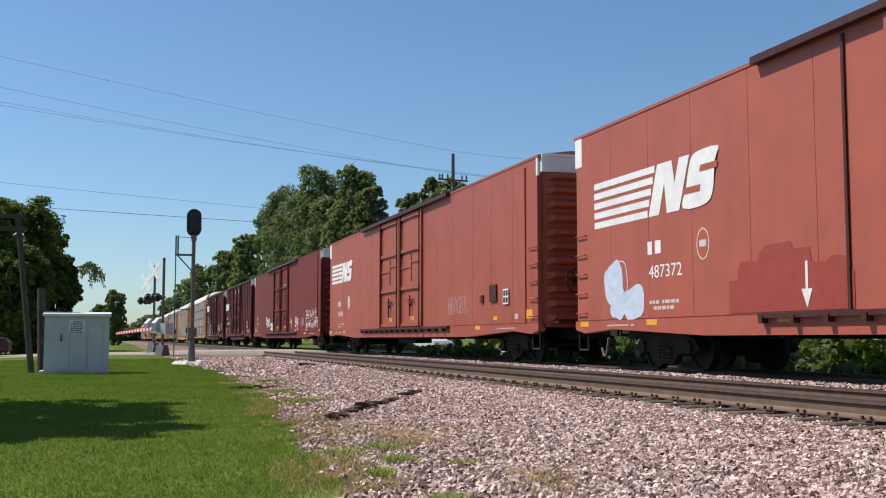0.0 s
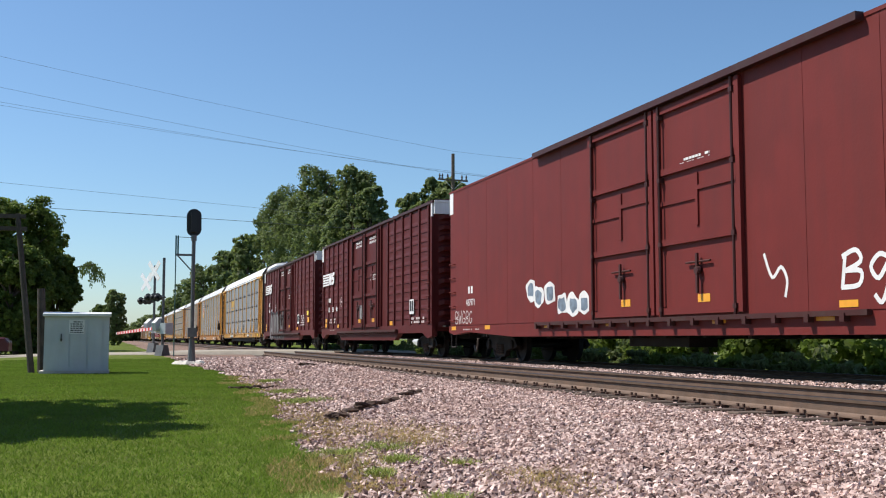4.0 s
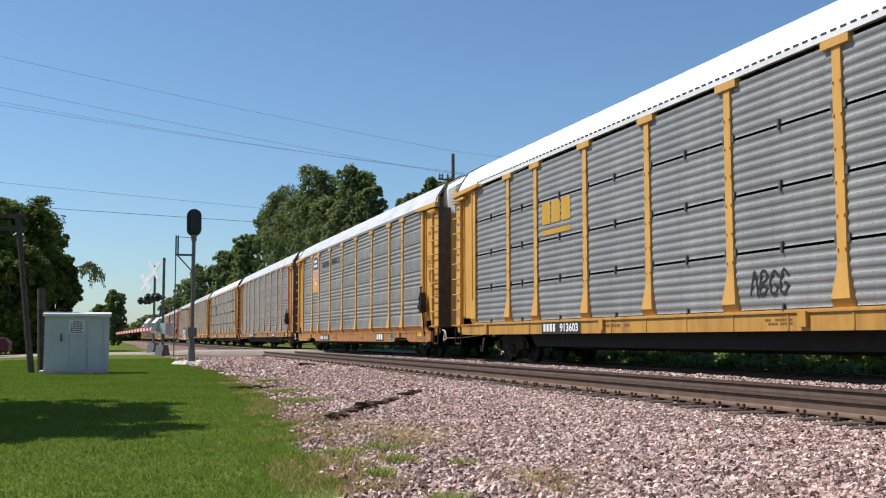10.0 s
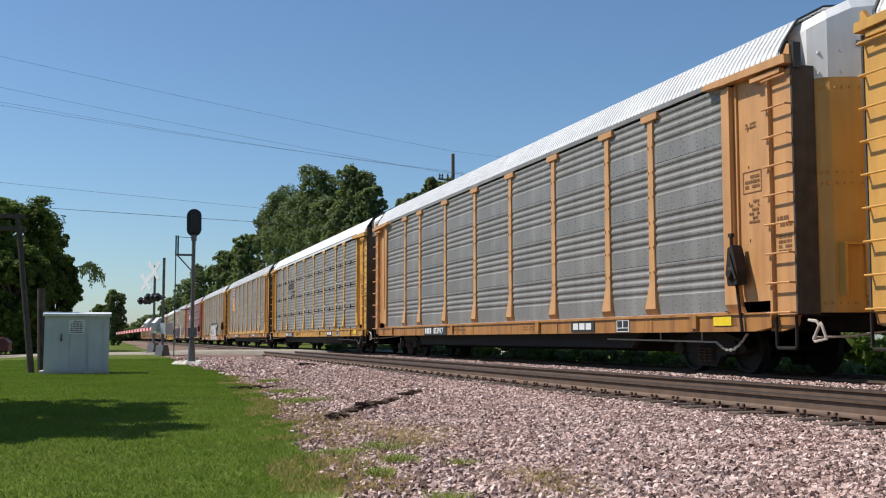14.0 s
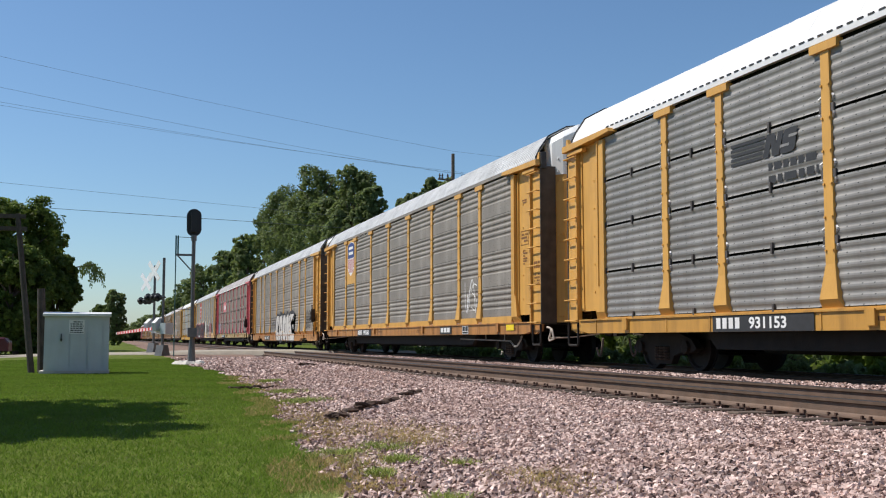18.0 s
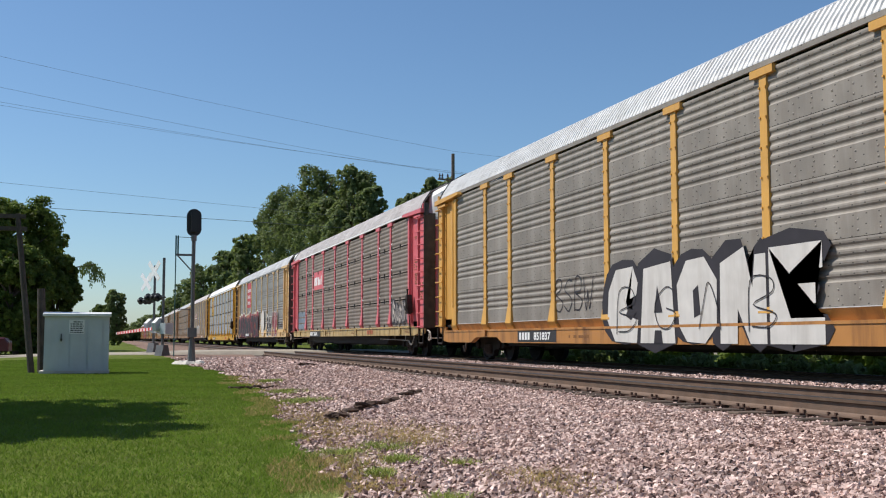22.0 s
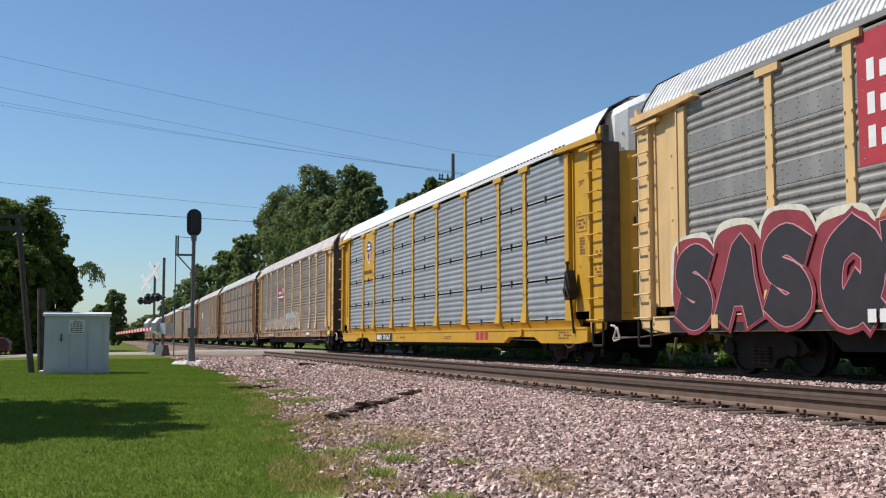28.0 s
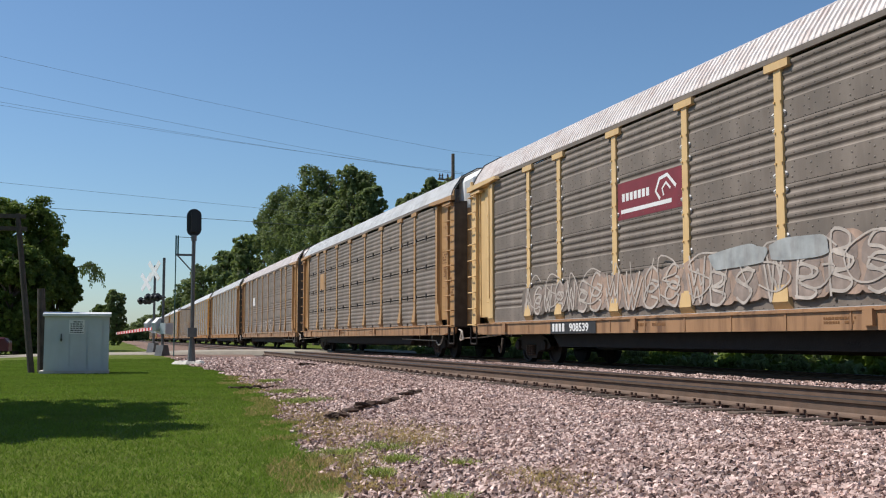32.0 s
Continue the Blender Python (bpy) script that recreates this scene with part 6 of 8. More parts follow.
c = autorack("car carrier with bright grey corrugated panels, yellow posts and white roof", M_YELLOW, M_GALV_PLAIN, M_ROOF, M_SILL_NEW)
flat("owner_emblem", [rect(-6.75, -6.25, 3.32, 3.85)], M_YELLOW_NEW, c, YP)
for q in (rect(-6.17, -5.67, 3.32, 3.85), rect(-5.59, -5.1, 3.32, 3.85), rect(-6.75, -5.1, 3.06, 3.18)):
    flat("emblem_bar", [q], M_YELLOW_NEW, c, YP)
sill_number(c, -6.69, "913603", 2.2)
sill_plate(c, 5.3)
tag_scrawl(c, 21, 9.6, 11.7, 1.35, 1.85, 8, M_SPRAY_BLACK, YP, 0.035)
tag_scrawl(c, 22, 1.95, 3.0, 1.3, 1.66, 4, M_SPRAY_BLACK, YP, 0.05)
couple(c, 28.6, -0.05)

c = autorack("car carrier with grey perforated panels, yellow posts and striped shield board", M_YELLOW, M_GALV, M_ROOF, M_SILL, "band", sill="deep", brake=True)
shield(c, -8.07, 4.07, 1.36, 1.50, M_YELLOW, (-8.98, -7.16, 2.98, 4.88))
lettering("BUILDING", 0.25, M_BLACK, c, -6.28, 4.10, YP - 0.004, "slogan", 1.12, 0.0, 0.014)
lettering("AMERICA", 0.27, M_BLACK, c, -4.0, 4.10, YP - 0.004, "slogan", 1.22, 0.0, 0.014)
sill_number(c, -6.45, "853655")
sill_plate(c, 5.3)
tag_scrawl(c, 23, -3.6, 0.4, 1.25, 1.6, 9, M_SPRAY_BLACK, YP, 0.018)
couple(c, 28.6, -0.17)

c = autorack("car carrier with weathered grey panels and rust-bled yellow posts", M_YELLOW_RUSTY, M_GALV, M_ROOF, M_SILL, "band", M_YELLOW, brake=True)
sill_plate(c, 5.3)
sill_number(c, -6.45, "853917")
couple(c, 28.6, -0.15)

c = autorack("car carrier with slotted grey panels, yellow posts and black striped emblem", M_YELLOW, M_GALV, M_ROOF, M_SILL_NEW, "split", None, True)
emblem_slots(c, striped_mark(c, -6.80, 3.45, 0.36, M_BLACK, YP), 3.45, 0.36, M_GALV, YP)
flat("emblem_words", bars(random.Random(31), -5.75, -4.5, 2.98, 3.38, 2, 1.0), M_BLACK, c, YP)
sill_number(c, -7.39, "931153", 2.75)
sill_plate(c, 5.3)
couple(c, 28.6)

c = autorack("car carrier with grimy grey panels, yellow-orange posts and shield board", M_YELLOW, M_GALV_OLD, M_ROOF_GREY, M_SILL, "band", skirt=True)
shield(c, -8.07, 4.07, 1.36, 1.50, M_YELLOW, (-8.98, -7.16, 2.98, 4.88))
sill_number(c, -6.45, "995060")
sill_plate(c, 5.3)
tag_scrawl(c, 26, 7.7, 8.8, 1.35, 2.3, 1, M_MARK, YP, 0.04)
tag_scrawl(c, 27, 7.6, 8.8, 1.4, 2.2, 2, M_MARK, YP, 0.03)
couple(c, 28.6, 0.03)

c = autorack("car carrier with grey panels, yellow posts and white block graffiti", M_YELLOW, M_GALV_OLD, M_ROOF_GREY, M_SILL, "band", sill="deep", brake=True)
CUT_C = ([(1.0, 0.78), (0.85, 1.0), (0.30, 0.98), (0.05, 0.70), (0.0, 0.30), (0.25, 0.02), (0.95, 0.0), (1.0, 0.30), (0.70, 0.36), (0.62, 0.55), (0.95, 0.62)], [[(0.60, 0.36), (0.72, 0.46), (0.95, 0.40), (0.78, 0.30)]])
CUT_A = ([(0.0, 0.0), (0.12, 0.95), (0.90, 1.0), (1.0, 0.0)], [[(0.42, 0.38), (0.52, 0.72), (0.66, 0.38)], [(0.40, 0.0), (0.44, 0.16), (0.62, 0.16), (0.66, 0.0)]])
CUT_O = ([(0.05, 0.2), (0.0, 0.7), (0.25, 0.98), (0.70, 1.0), (1.0, 0.72), (0.98, 0.2), (0.7, 0.0), (0.25, 0.02)], [[(0.44, 0.3), (0.42, 0.62), (0.55, 0.68), (0.60, 0.34)]])
CUT_N = ([(0.0, 0.0), (0.02, 0.90), (0.55, 1.05), (0.72, 0.60), (0.78, 0.95), (1.0, 0.95), (1.0, 0.0), (0.66, 0.0), (0.40, 0.38), (0.38, 0.0)], [])
CUT_E = ([(0.0, 0.0), (0.0, 1.0), (0.98, 1.0), (0.98, 0.74), (0.40, 0.72), (0.40, 0.60), (0.85, 0.60), (0.85, 0.40), (0.40, 0.40), (0.40, 0.26), (1.0, 0.26), (1.0, 0.0)], [])
solid_letters(c, [CUT_C, CUT_A, CUT_O, CUT_N, CUT_E], -1.30, 0.52, 1.34, 1.50, 1.42, M_SPRAY_WHITE, M_SPRAY_BLACK, -SIDE - 0.028)
for k in range(4):
    tag_scrawl(c, 330 + k, -0.9 + 1.55 * k, 0.1 + 1.55 * k, 0.75, 1.6, 1, M_SPRAY_BLACK, -SIDE - 0.046, 0.022)
tag_scrawl(c, 34, -4.2, -2.1, 1.25, 1.95, 4, M_SPRAY_BLACK, YP, 0.035)
tag_scrawl(c, 35, 9.3, 10.8, 1.2, 2.1, 2, M_SPRAY_BLACK, YP, 0.05)
tag_scrawl(c, 38, 9.4, 10.6, 1.3, 1.9, 3, M_SPRAY_BLACK, YP - 0.004, 0.03)
sill_number(c, -6.45, "851837")
couple(c, 28.6, 0.1)

c = autorack("car carrier with faded red posts, brown-grey panels and faded red board", M_PINK, M_GALV_BROWN, M_ROOF_DULL, M_SILL_TAN, "split", None, True, brake=True)
flat("sign_board", [rect(-6.9, -4.4, 3.08, 3.98)], M_PINK, c, YP)
for q in (rect(-6.75, -6.4, 3.3, 3.7, 0.08), rect(-6.3, -5.95, 3.3, 3.7, 0.08), rect(-5.75, -5.45, 3.3, 3.7, 0.05), rect(-5.35, -5.1, 3.3, 3.58), rect(-5.0, -4.9, 3.3, 3.7), rect(-4.8, -4.7, 3.3, 3.75)):
    flat("sign_bar", [q], M_MARK, c, YP - 0.004)
mural(c, 36, 9.2, 11.6, 1.14, 2.02, 5, M_SPRAY_BLACK, M_SPRAY_PALE, M_SPRAY_GREY, YP - 0.004)
for i in range(4):
    for k in range(3):
        flat("graffiti_block", [blob(random.Random(37 + 3 * i + k), -11.55 + 0.54 * i, 1.14 + 0.32 * k, 0.50, 0.28, 8, 0.06)], M_SPRAY_BLUEGREY, c, YP)
tag_scrawl(c, 372, -5.8, -4.35, 1.5, 1.95, 4, M_SPRAY_GREY, YP, 0.03)
flat("white_stripe", [rect(-11.5, 11.5, EAVE + 0.04, EAVE + 0.11)], M_MARK, c, -SIDE + 0.017)
sill_number(c, -7.62, "254606", 2.9)
painted_sign(c, 5.4, M_SPRAY_ORANGE)
couple(c, 28.6, 0.1)

c = autorack("car carrier with cream posts, red board and red-black graffiti", M_CREAM, M_GALV, M_ROOF_GREY, M_CREAM, "band", skirt=True)
flat("sign_board", [rect(-6.95, -4.38, 2.96, 4.82)], M_RED, c, YP)
for z, n in ((4.13, 8), (3.66, 7), (3.20, 7)):
    for i in range(n):
        flat("sign_bar", [rect(-6.75 + i * 0.26, -6.60 + i * 0.26, z, z + (0.30 if i == 0 else 0.23))], M_MARK, c, YP - 0.004)
rng = random.Random(41)
flat("painted_sill", [rect(-12.2, 0.6, 0.735, 1.095)], M_SPRAY_BLACK, c, -SIDE - 0.013)
for k in range(9):
    x = -12.05 + 1.37 * k
    g = flat("graffiti_backing", [blob(rng, x - 0.05, 0.95, 1.5, 1.50 + 0.1 * (k % 3), 12, 0.06)], M_SPRAY_CREAM, c, -SIDE - 0.014 - 0.0007 * (k % 2))
    flat("backing_shade", [blob(rng, x, 0.90, 1.44, 1.45 + 0.1 * (k % 3), 12, 0.06)], M_SPRAY_ORANGE if k in (4, 7) else M_SPRAY_RED, g, -0.004)
block_letters(c, "SASQWATCH", -11.95, 0.3, 0.98, 2.10, ((0.147, M_SPRAY_RED), (0.112, M_SPRAY_PINK), (0.101, M_SPRAY_BLACK)), -SIDE - 0.042, 41)
tag_scrawl(c, 42, -2.6, -1.4, 2.45, 2.7, 5, M_SPRAY_BLACK, YP, 0.03)
flat("graffiti_fill", [blob(rng, 1.7, 1.25, 1.5, 1.3, 10, 0.25), blob(rng, 1.9, 0.8, 1.1, 0.6)], M_SPRAY_WHITE, c, -SIDE - 0.014)
block_letters(c, "BH", 4.4, 6.7, 0.95, 2.0, ((0.13, M_SPRAY_WHITE), (0.07, M_SPRAY_BLACK)), -SIDE - 0.014, 44)
block_letters(c, "MW", 7.1, 9.2, 0.85, 2.35, ((0.13, M_SPRAY_WHITE), (0.08, M_SPRAY_RED)), -SIDE - 0.014, 45)
lettering("Rosebud", 0.36, M_SPRAY_BLACK, c, 9.4, 1.32, YP - 0.004, "graffiti_scrawl", 1.15, 0.15)
lettering("988783", 0.2, M_MARK, c, -5.75, 0.80, -SIDE - 0.075, "numerals", 1.2, 0.0, 0.007)
flat("owner_mark", [rect(-6.75 + 0.24 * k, -6.58 + 0.24 * k, 0.82, 1.0) for k in range(4)], M_MARK, c, -SIDE - 0.075)
couple(c, 28.6, 0.2)

c = autorack("new car carrier with bright yellow posts, blue-grey panels and white roof", M_YELLOW_NEW, M_GALV_NEW, M_ROOF, M_YELLOW_NEW, sill="deep", brake=True)
shield(c, -8.03, 4.09, 0.82, 0.95, M_YELLOW_NEW, (-8.98, -7.16, 2.98, 4.88))
lettering("BUILDING AMERICA", 0.15, M_BLACK, c, -8.87, 3.22, YP - 0.005, "slogan", 0.75, 0.0, 0.007)
sill_number(c, -6.45, "701567")
painted_sign(c, 5.4, M_RED)
couple(c, 28.6, 0.3)

c = autorack("car carrier with sooty brown panels, maroon board and pale graffiti", M_CREAM, M_GALV_BROWN, M_ROOF_PINK, M_SILL_RUST, "band", None, True)
flat("sign_board", [rect(-4.15, -1.55, 3.0, 3.75)], M_MAROON_SIGN, c, YP)
for q in [rect(-3.95 + k * 0.17, -3.83 + k * 0.17, 3.36, 3.52) for k in range(7)] + [rect(-4.0, -1.95, 3.12, 3.2)] + stroke([(-2.4, 3.25), (-2.55, 3.4), (-2.4, 3.62), (-2.1, 3.66), (-1.9, 3.5), (-1.8, 3.42)], 0.07) + stroke([(-2.25, 3.3), (-2.3, 3.42), (-2.15, 3.52), (-2.0, 3.4)], 0.05):
    flat("sign_bar", [q], M_MARK, c, YP - 0.004)
mural(c, 51, -9.3, -5.4, 1.2, 1.9, 6, M_GALV_BROWN, M_SPRAY_DUST, M_SPRAY_PALE, -SIDE - 0.008)
mural(c, 53, -5.5, -0.6, 1.2, 1.95, 6, M_SPRAY_DUST, M_SPRAY_TAN, M_SPRAY_PALE, -SIDE - 0.008)
mural(c, 55, -0.7, 4.1, 1.2, 2.05, 6, M_SPRAY_TAN, M_SPRAY_DUST, M_SPRAY_PALE, -SIDE - 0.008)
flat("graffiti_fill", [blob(random.Random(56), -0.6, 1.75, 1.6, 0.35), blob(random.Random(57), 1.2, 1.8, 1.5, 0.33)], M_SPRAY_DUSTBLUE, c, -SIDE - 0.028)
tag_scrawl(c, 52, -9.0, 4.0, 1.35, 2.1, 12, M_SPRAY_PALE, -SIDE - 0.024, 0.03)
tag_scrawl(c, 54, 5.0, 7.4, 1.3, 2.0, 3, M_SPRAY_DUST, YP, 0.04)
sill_number(c, -7.6, "908539")
sill_plate(c, 6.4)
couple(c, 28.6, 0.2)

c = autorack("car carrier with rust-streaked yellow posts, sooty panels and small yellow board", M_YELLOW_OLD, M_GALV_BROWN, M_ROOF_GREY, M_SILL_RUST, "split")
flat("owner_emblem", [rect(-8.5, -7.5, 3.0, 3.8)], M_YELLOW_OLD, c, YP)
couple(c, 28.6, 0.3)

c = autorack("car carrier with dull panels, cream posts and green ends", M_YELLOW_OLD, M_GALV_BROWN, M_ROOF_PINK, M_SILL_RUST, "band", M_GREEN)
flat("owner_emblem", [rect(-6.6, -5.6, 3.0, 3.6)], M_MARK, c, YP)
tag_scrawl(c, 61, -3.0, 3.0, 1.2, 1.8, 6, M_SPRAY_PALE, YP, 0.06)
couple(c, 28.6, 0.3)
for k, (fm, pm, rm, sm) in enumerate(((M_YELLOW_OLD, M_GALV_OLD, M_ROOF_GREY, M_SILL), (M_YELLOW, M_GALV_OLD, M_ROOF, M_SILL), (M_YELLOW_OLD, M_GALV_BROWN, M_ROOF_GREY, M_SILL_RUST), (M_YELLOW, M_GALV, M_ROOF, M_SILL),
                                      (M_YELLOW_OLD, M_GALV_OLD, M_ROOF_GREY, M_SILL), (M_PINK, M_GALV_OLD, M_ROOF_GREY, M_SILL), (M_YELLOW, M_GALV, M_ROOF, M_SILL), (M_YELLOW_OLD, M_GALV_OLD, M_ROOF_GREY, M_SILL))):
    c = autorack("distant car carrier with weathered panels and yellow-orange posts", fm, pm, rm, sm, "band", near=False)
    couple(c, 28.6)


# ---- trackside things ----
def relay_case():
    root = new("relay_case")
    root.matrix_basis = pose(-32.8, -1.0, 0.13)
    tagged(root, "light grey steel signal relay case with white lid on the lawn", "equipment cabinet")
    w, h, d = 0.88, 1.62, 0.5
    bm = bmesh.new()
    box(bm, -d, d, -w, w, 0.06, h)
    part("body", bm, M_CASE, root)
    for y0, y1 in ((-0.88, -0.20), (-0.18, 0.28), (0.30, 0.70), (0.72, 0.88)):
        bm = bmesh.new()
        box(bm, d, d + 0.02, y0 + 0.01, y1 - 0.01, 0.08, h - 0.04)
        part("side_sheet", bm, M_CASE, root)
    bm = bmesh.new()
    v = [bm.verts.new(p) for p in ((-d - 0.1, -w - 0.05, h), (d + 0.1, -w - 0.05, h), (d + 0.1, w + 0.05, h), (-d - 0.1, w + 0.05, h), (-d - 0.1, -w - 0.05, h + 0.07), (d + 0.1, -w - 0.05, h + 0.07), (d + 0.1, w + 0.05, h + 0.07), (-d - 0.1, w + 0.05, h + 0.07), (0, -w - 0.05, h + 0.13), (0, w + 0.05, h + 0.13))]
    for q in ((3, 2, 1, 0), (0, 1, 5, 8, 4), (1, 2, 6, 5), (2, 3, 7, 9, 6), (3, 0, 4, 7), (4, 8, 9, 7), (8, 5, 6, 9)):
        bm.faces.new([v[i] for i in q])
    part("lid", bm, M_WHITE, root, "white overhanging lid")
    bm = bmesh.new()
    box(bm, d + 0.02, d + 0.028, -0.22, 0.20, 1.12, 1.52)
    s = part("notice", bm, M_MARK, root, "white notice plate with dark print")
    bm = bmesh.new()
    rng = random.Random(2)
    for k in range(6):
        z = 1.46 - k * 0.06
        y0 = -0.18 if k else -0.1
        while y0 < 0.15:
            L = rng.uniform(0.03, 0.09)
            box(bm, d + 0.028, d + 0.031, y0, min(0.17, y0 + L), z - 0.018, z + 0.012)
            y0 += L + 0.02
    part("notice_print", bm, M_BLACK, s)
    bm = bmesh.new()
    rod(bm, (d + 0.02, -0.42, 0.95), (d + 0.06, -0.42, 0.95), 0.03, 8)
    box(bm, d + 0.04, d + 0.06, -0.44, -0.40, 0.9, 1.12)
    part("door_handle", bm, M_STEEL, root)
    bm = bmesh.new()
    box(bm, -d - 0.03, d + 0.05, -w - 0.12, w + 0.03, -0.1, 0.06)
    part("plinth", bm, M_CONCRETE, root)


relay_case()


def signal_mast():
    root = new("railway_signal")
    root.matrix_basis = pose(-43.0, 2.95, 0.12)
    tagged(root, "tall grey railway signal mast with black oval hood facing away", "railway signal")
    bm = bmesh.new()
    rod(bm, (0, 0, 0.1), (0, 0, 0.95), 0.16, 8, 0.10)
    rod(bm, (0, 0, 0.95), (0, 0, 5.0), 0.075, 10)
    part("mast", bm, M_STEEL, root)
    bm = bmesh.new()
    ring = []
    for i in range(24):
        t = 2 * math.pi * i / 24
        ring.append((0.29 * math.cos(t), (0.26 if math.sin(t) > 0 else -0.26) + 0.29 * math.sin(t)))
    a = [bm.verts.new((0.02, y, 5.58 + z)) for y, z in ring]
    b = [bm.verts.new((-0.02, y, 5.58 + z)) for y, z in ring]
    bm.faces.new(a)
    bm.faces.new(b[::-1])
    for i in range(24):
        j = (i + 1) % 24
        bm.faces.new((a[i], a[j], b[j], b[i]))
    part("target", bm, M_SIGNALBLACK, root, "black oval background plate")
    bm = bmesh.new()
    box(bm, 0.02, 0.22, -0.13, 0.13, 5.2, 5.95)
    part("lamp_housing", bm, M_SIGNALBLACK, root)
    for k in range(3):
        bm = bmesh.new()
        lathe(bm, [(-0.3, 0.10), (-0.02, 0.10)], "x", 12, (0, 0, 5.32 + 0.26 * k))
        part("hood", bm, M_SIGNALBLACK, root)
    bm = bmesh.new()
    rod(bm, (0.05, 0, 4.85), (0.05, 0, 5.08), 0.11, 8)
    part("collar", bm, M_STEEL, root)
    bm = bmesh.new()
    for y0 in (-0.68, -0.60):
        box(bm, -0.03, 0.03, y0 - 0.03, y0 + 0.03, 4.25 if y0 < -0.65 else 4.25, 5.05)
    box(bm, -0.02, 0.02, -0.70, -0.66, 0.3, 4.3)
    part("ladder_rail", bm, M_TEALSTEEL, root)
    for z in np.arange(0.6, 4.2, 0.36):
        bm = bmesh.new()
        rod(bm, (0.0, -0.68, z), (0.3, -0.68, z), 0.012, 5)
        part("ladder_rung", bm, M_TEALSTEEL, root)
    bm = bmesh.new()
    box(bm, -0.04, 0.04, -0.68, 0, 4.25, 4.33)
    rod(bm, (0, -0.6, 4.25), (0, -0.05, 3.65), 0.03, 6)
    rod(bm, (0, -0.66, 5.0), (0, -0.1, 4.98), 0.012, 5)
    rod(bm, (0, -0.68, 2.15), (0, 0, 2.15), 0.018, 5)
    part("bracket", bm, M_STEEL, root)
    bm = bmesh.new()
    box(bm, -0.15, 0.2, -0.17, 0.17, 1.05, 1.42)
    part("junction_box", bm, M_STEEL, root)
    bm = bmesh.new()
    rng = random.Random(7)
    rings = [[], []]
    for i in range(16):
        t = 2 * math.pi * i / 16
        r = rng.uniform(0.55, 0.85)
        rings[0].append(bm.verts.new((r * 1.5 * math.cos(t), r * 1.2 * math.sin(t), -0.1)))
        rings[1].append(bm.verts.new((r * 1.1 * math.cos(t), r * 0.8 * math.sin(t), 0.10 + rng.uniform(0, 0.07))))
    for i in range(16):
        j = (i + 1) % 16
        bm.faces.new((rings[0][i], rings[0][j], rings[1][j], rings[1][i]))
    bm.faces.new(rings[1])
    part("foundation", bm, M_CONCRETE, root, "broken pale concrete footing")


signal_mast()


def crossing_signal(x, y, z, arm, arm_turn):
    root = new("crossing_signal")
    root.matrix_basis = pose(x, y, z, 0, 0, -46)
    tagged(root, "level crossing signal with white crossed boards, lamps and lowered striped gate", "crossing signal", "level crossing signals")
    bm = bmesh.new()
    rod(bm, (0, 0, 0.0), (0, 0, 4.5), 0.065, 10)
    part("mast", bm, M_STEEL, root)
    bm = bmesh.new()
    slab(bm, [(-0.28, 0), (0.28, 0), (0.14, 0.5), (-0.14, 0.5)], -0.22, 0.22)
    part("base", bm, M_STEEL, root)
    for a in (45, -45):
        bm = bmesh.new()
        box(bm, -0.01, 0.01, -0.58, 0.58, -0.115, 0.115)
        part("crossed_board", bm, M_BOARD, root, "white crossed board", m=pose(0.09 if a > 0 else 0.12, -0.50, 3.9 if x > -54 else 3.65, 0, 0, -12) @ pose(0, 0, 0, a))
    for s in (-0.55, -0.2, 0.05):
        bm = bmesh.new()
        lathe(bm, [(-0.02, 0.05), (-0.01, 0.20), (0.02, 0.20), (0.03, 0.10), (0.16, 0.10), (0.2, 0.04)], "x", 16, (0.05, s - 0.35, 2.68))
        lm = part("lamp", bm, M_SIGNALBLACK, root)
        bm = bmesh.new()
        lathe(bm, [(-0.28, 0.11), (-0.02, 0.11)], "x", 12, (0.05, s - 0.35, 2.68))
        part("hood", bm, M_SIGNALBLACK, lm)
    bm = bmesh.new()
    rod(bm, (0.05, -0.95, 2.68), (0.05, 0.2, 2.68), 0.03, 6)
    part("lamp_bar", bm, M_SIGNALBLACK, root)
    bm = bmesh.new()
    slab(bm, [(-0.75, 0.95), (0.35, 1.15), (0.42, 1.5), (0.1, 1.75), (-0.55, 1.25)], -0.3, -0.08)
    slab(bm, [(-0.25, 1.0), (0.25, 1.0), (0.25, 1.5), (-0.25, 1.5)], 0.08, 0.4)
    part("gate_mechanism", bm, M_CASE, root)
    # striped arm, in its own line
    base = put("gate_arm", mesh_of("gate_arm", _arm_core(arm), M_MARK), root, pose(0, -0.25, 1.28, 0, -1.0, arm_turn))
    n = int(arm / 0.8)
    for i in range(n):
        bm = bmesh.new()
        box(bm, -0.4 - i * 0.8 - 0.4, -0.4 - i * 0.8, -0.032, 0.032, -0.072, 0.072)
        part("red_band", bm, M_ARMRED, base)
    return root


def _arm_core(arm):
    bm = bmesh.new()
    box(bm, -arm, 0.3, -0.025, 0.025, -0.065, 0.065)
    return bm


crossing_signal(-50.5, 2.15, 0.33, 11.5, 55)
crossing_signal(-57.0, 1.98, 0.40, 11.0, 52)


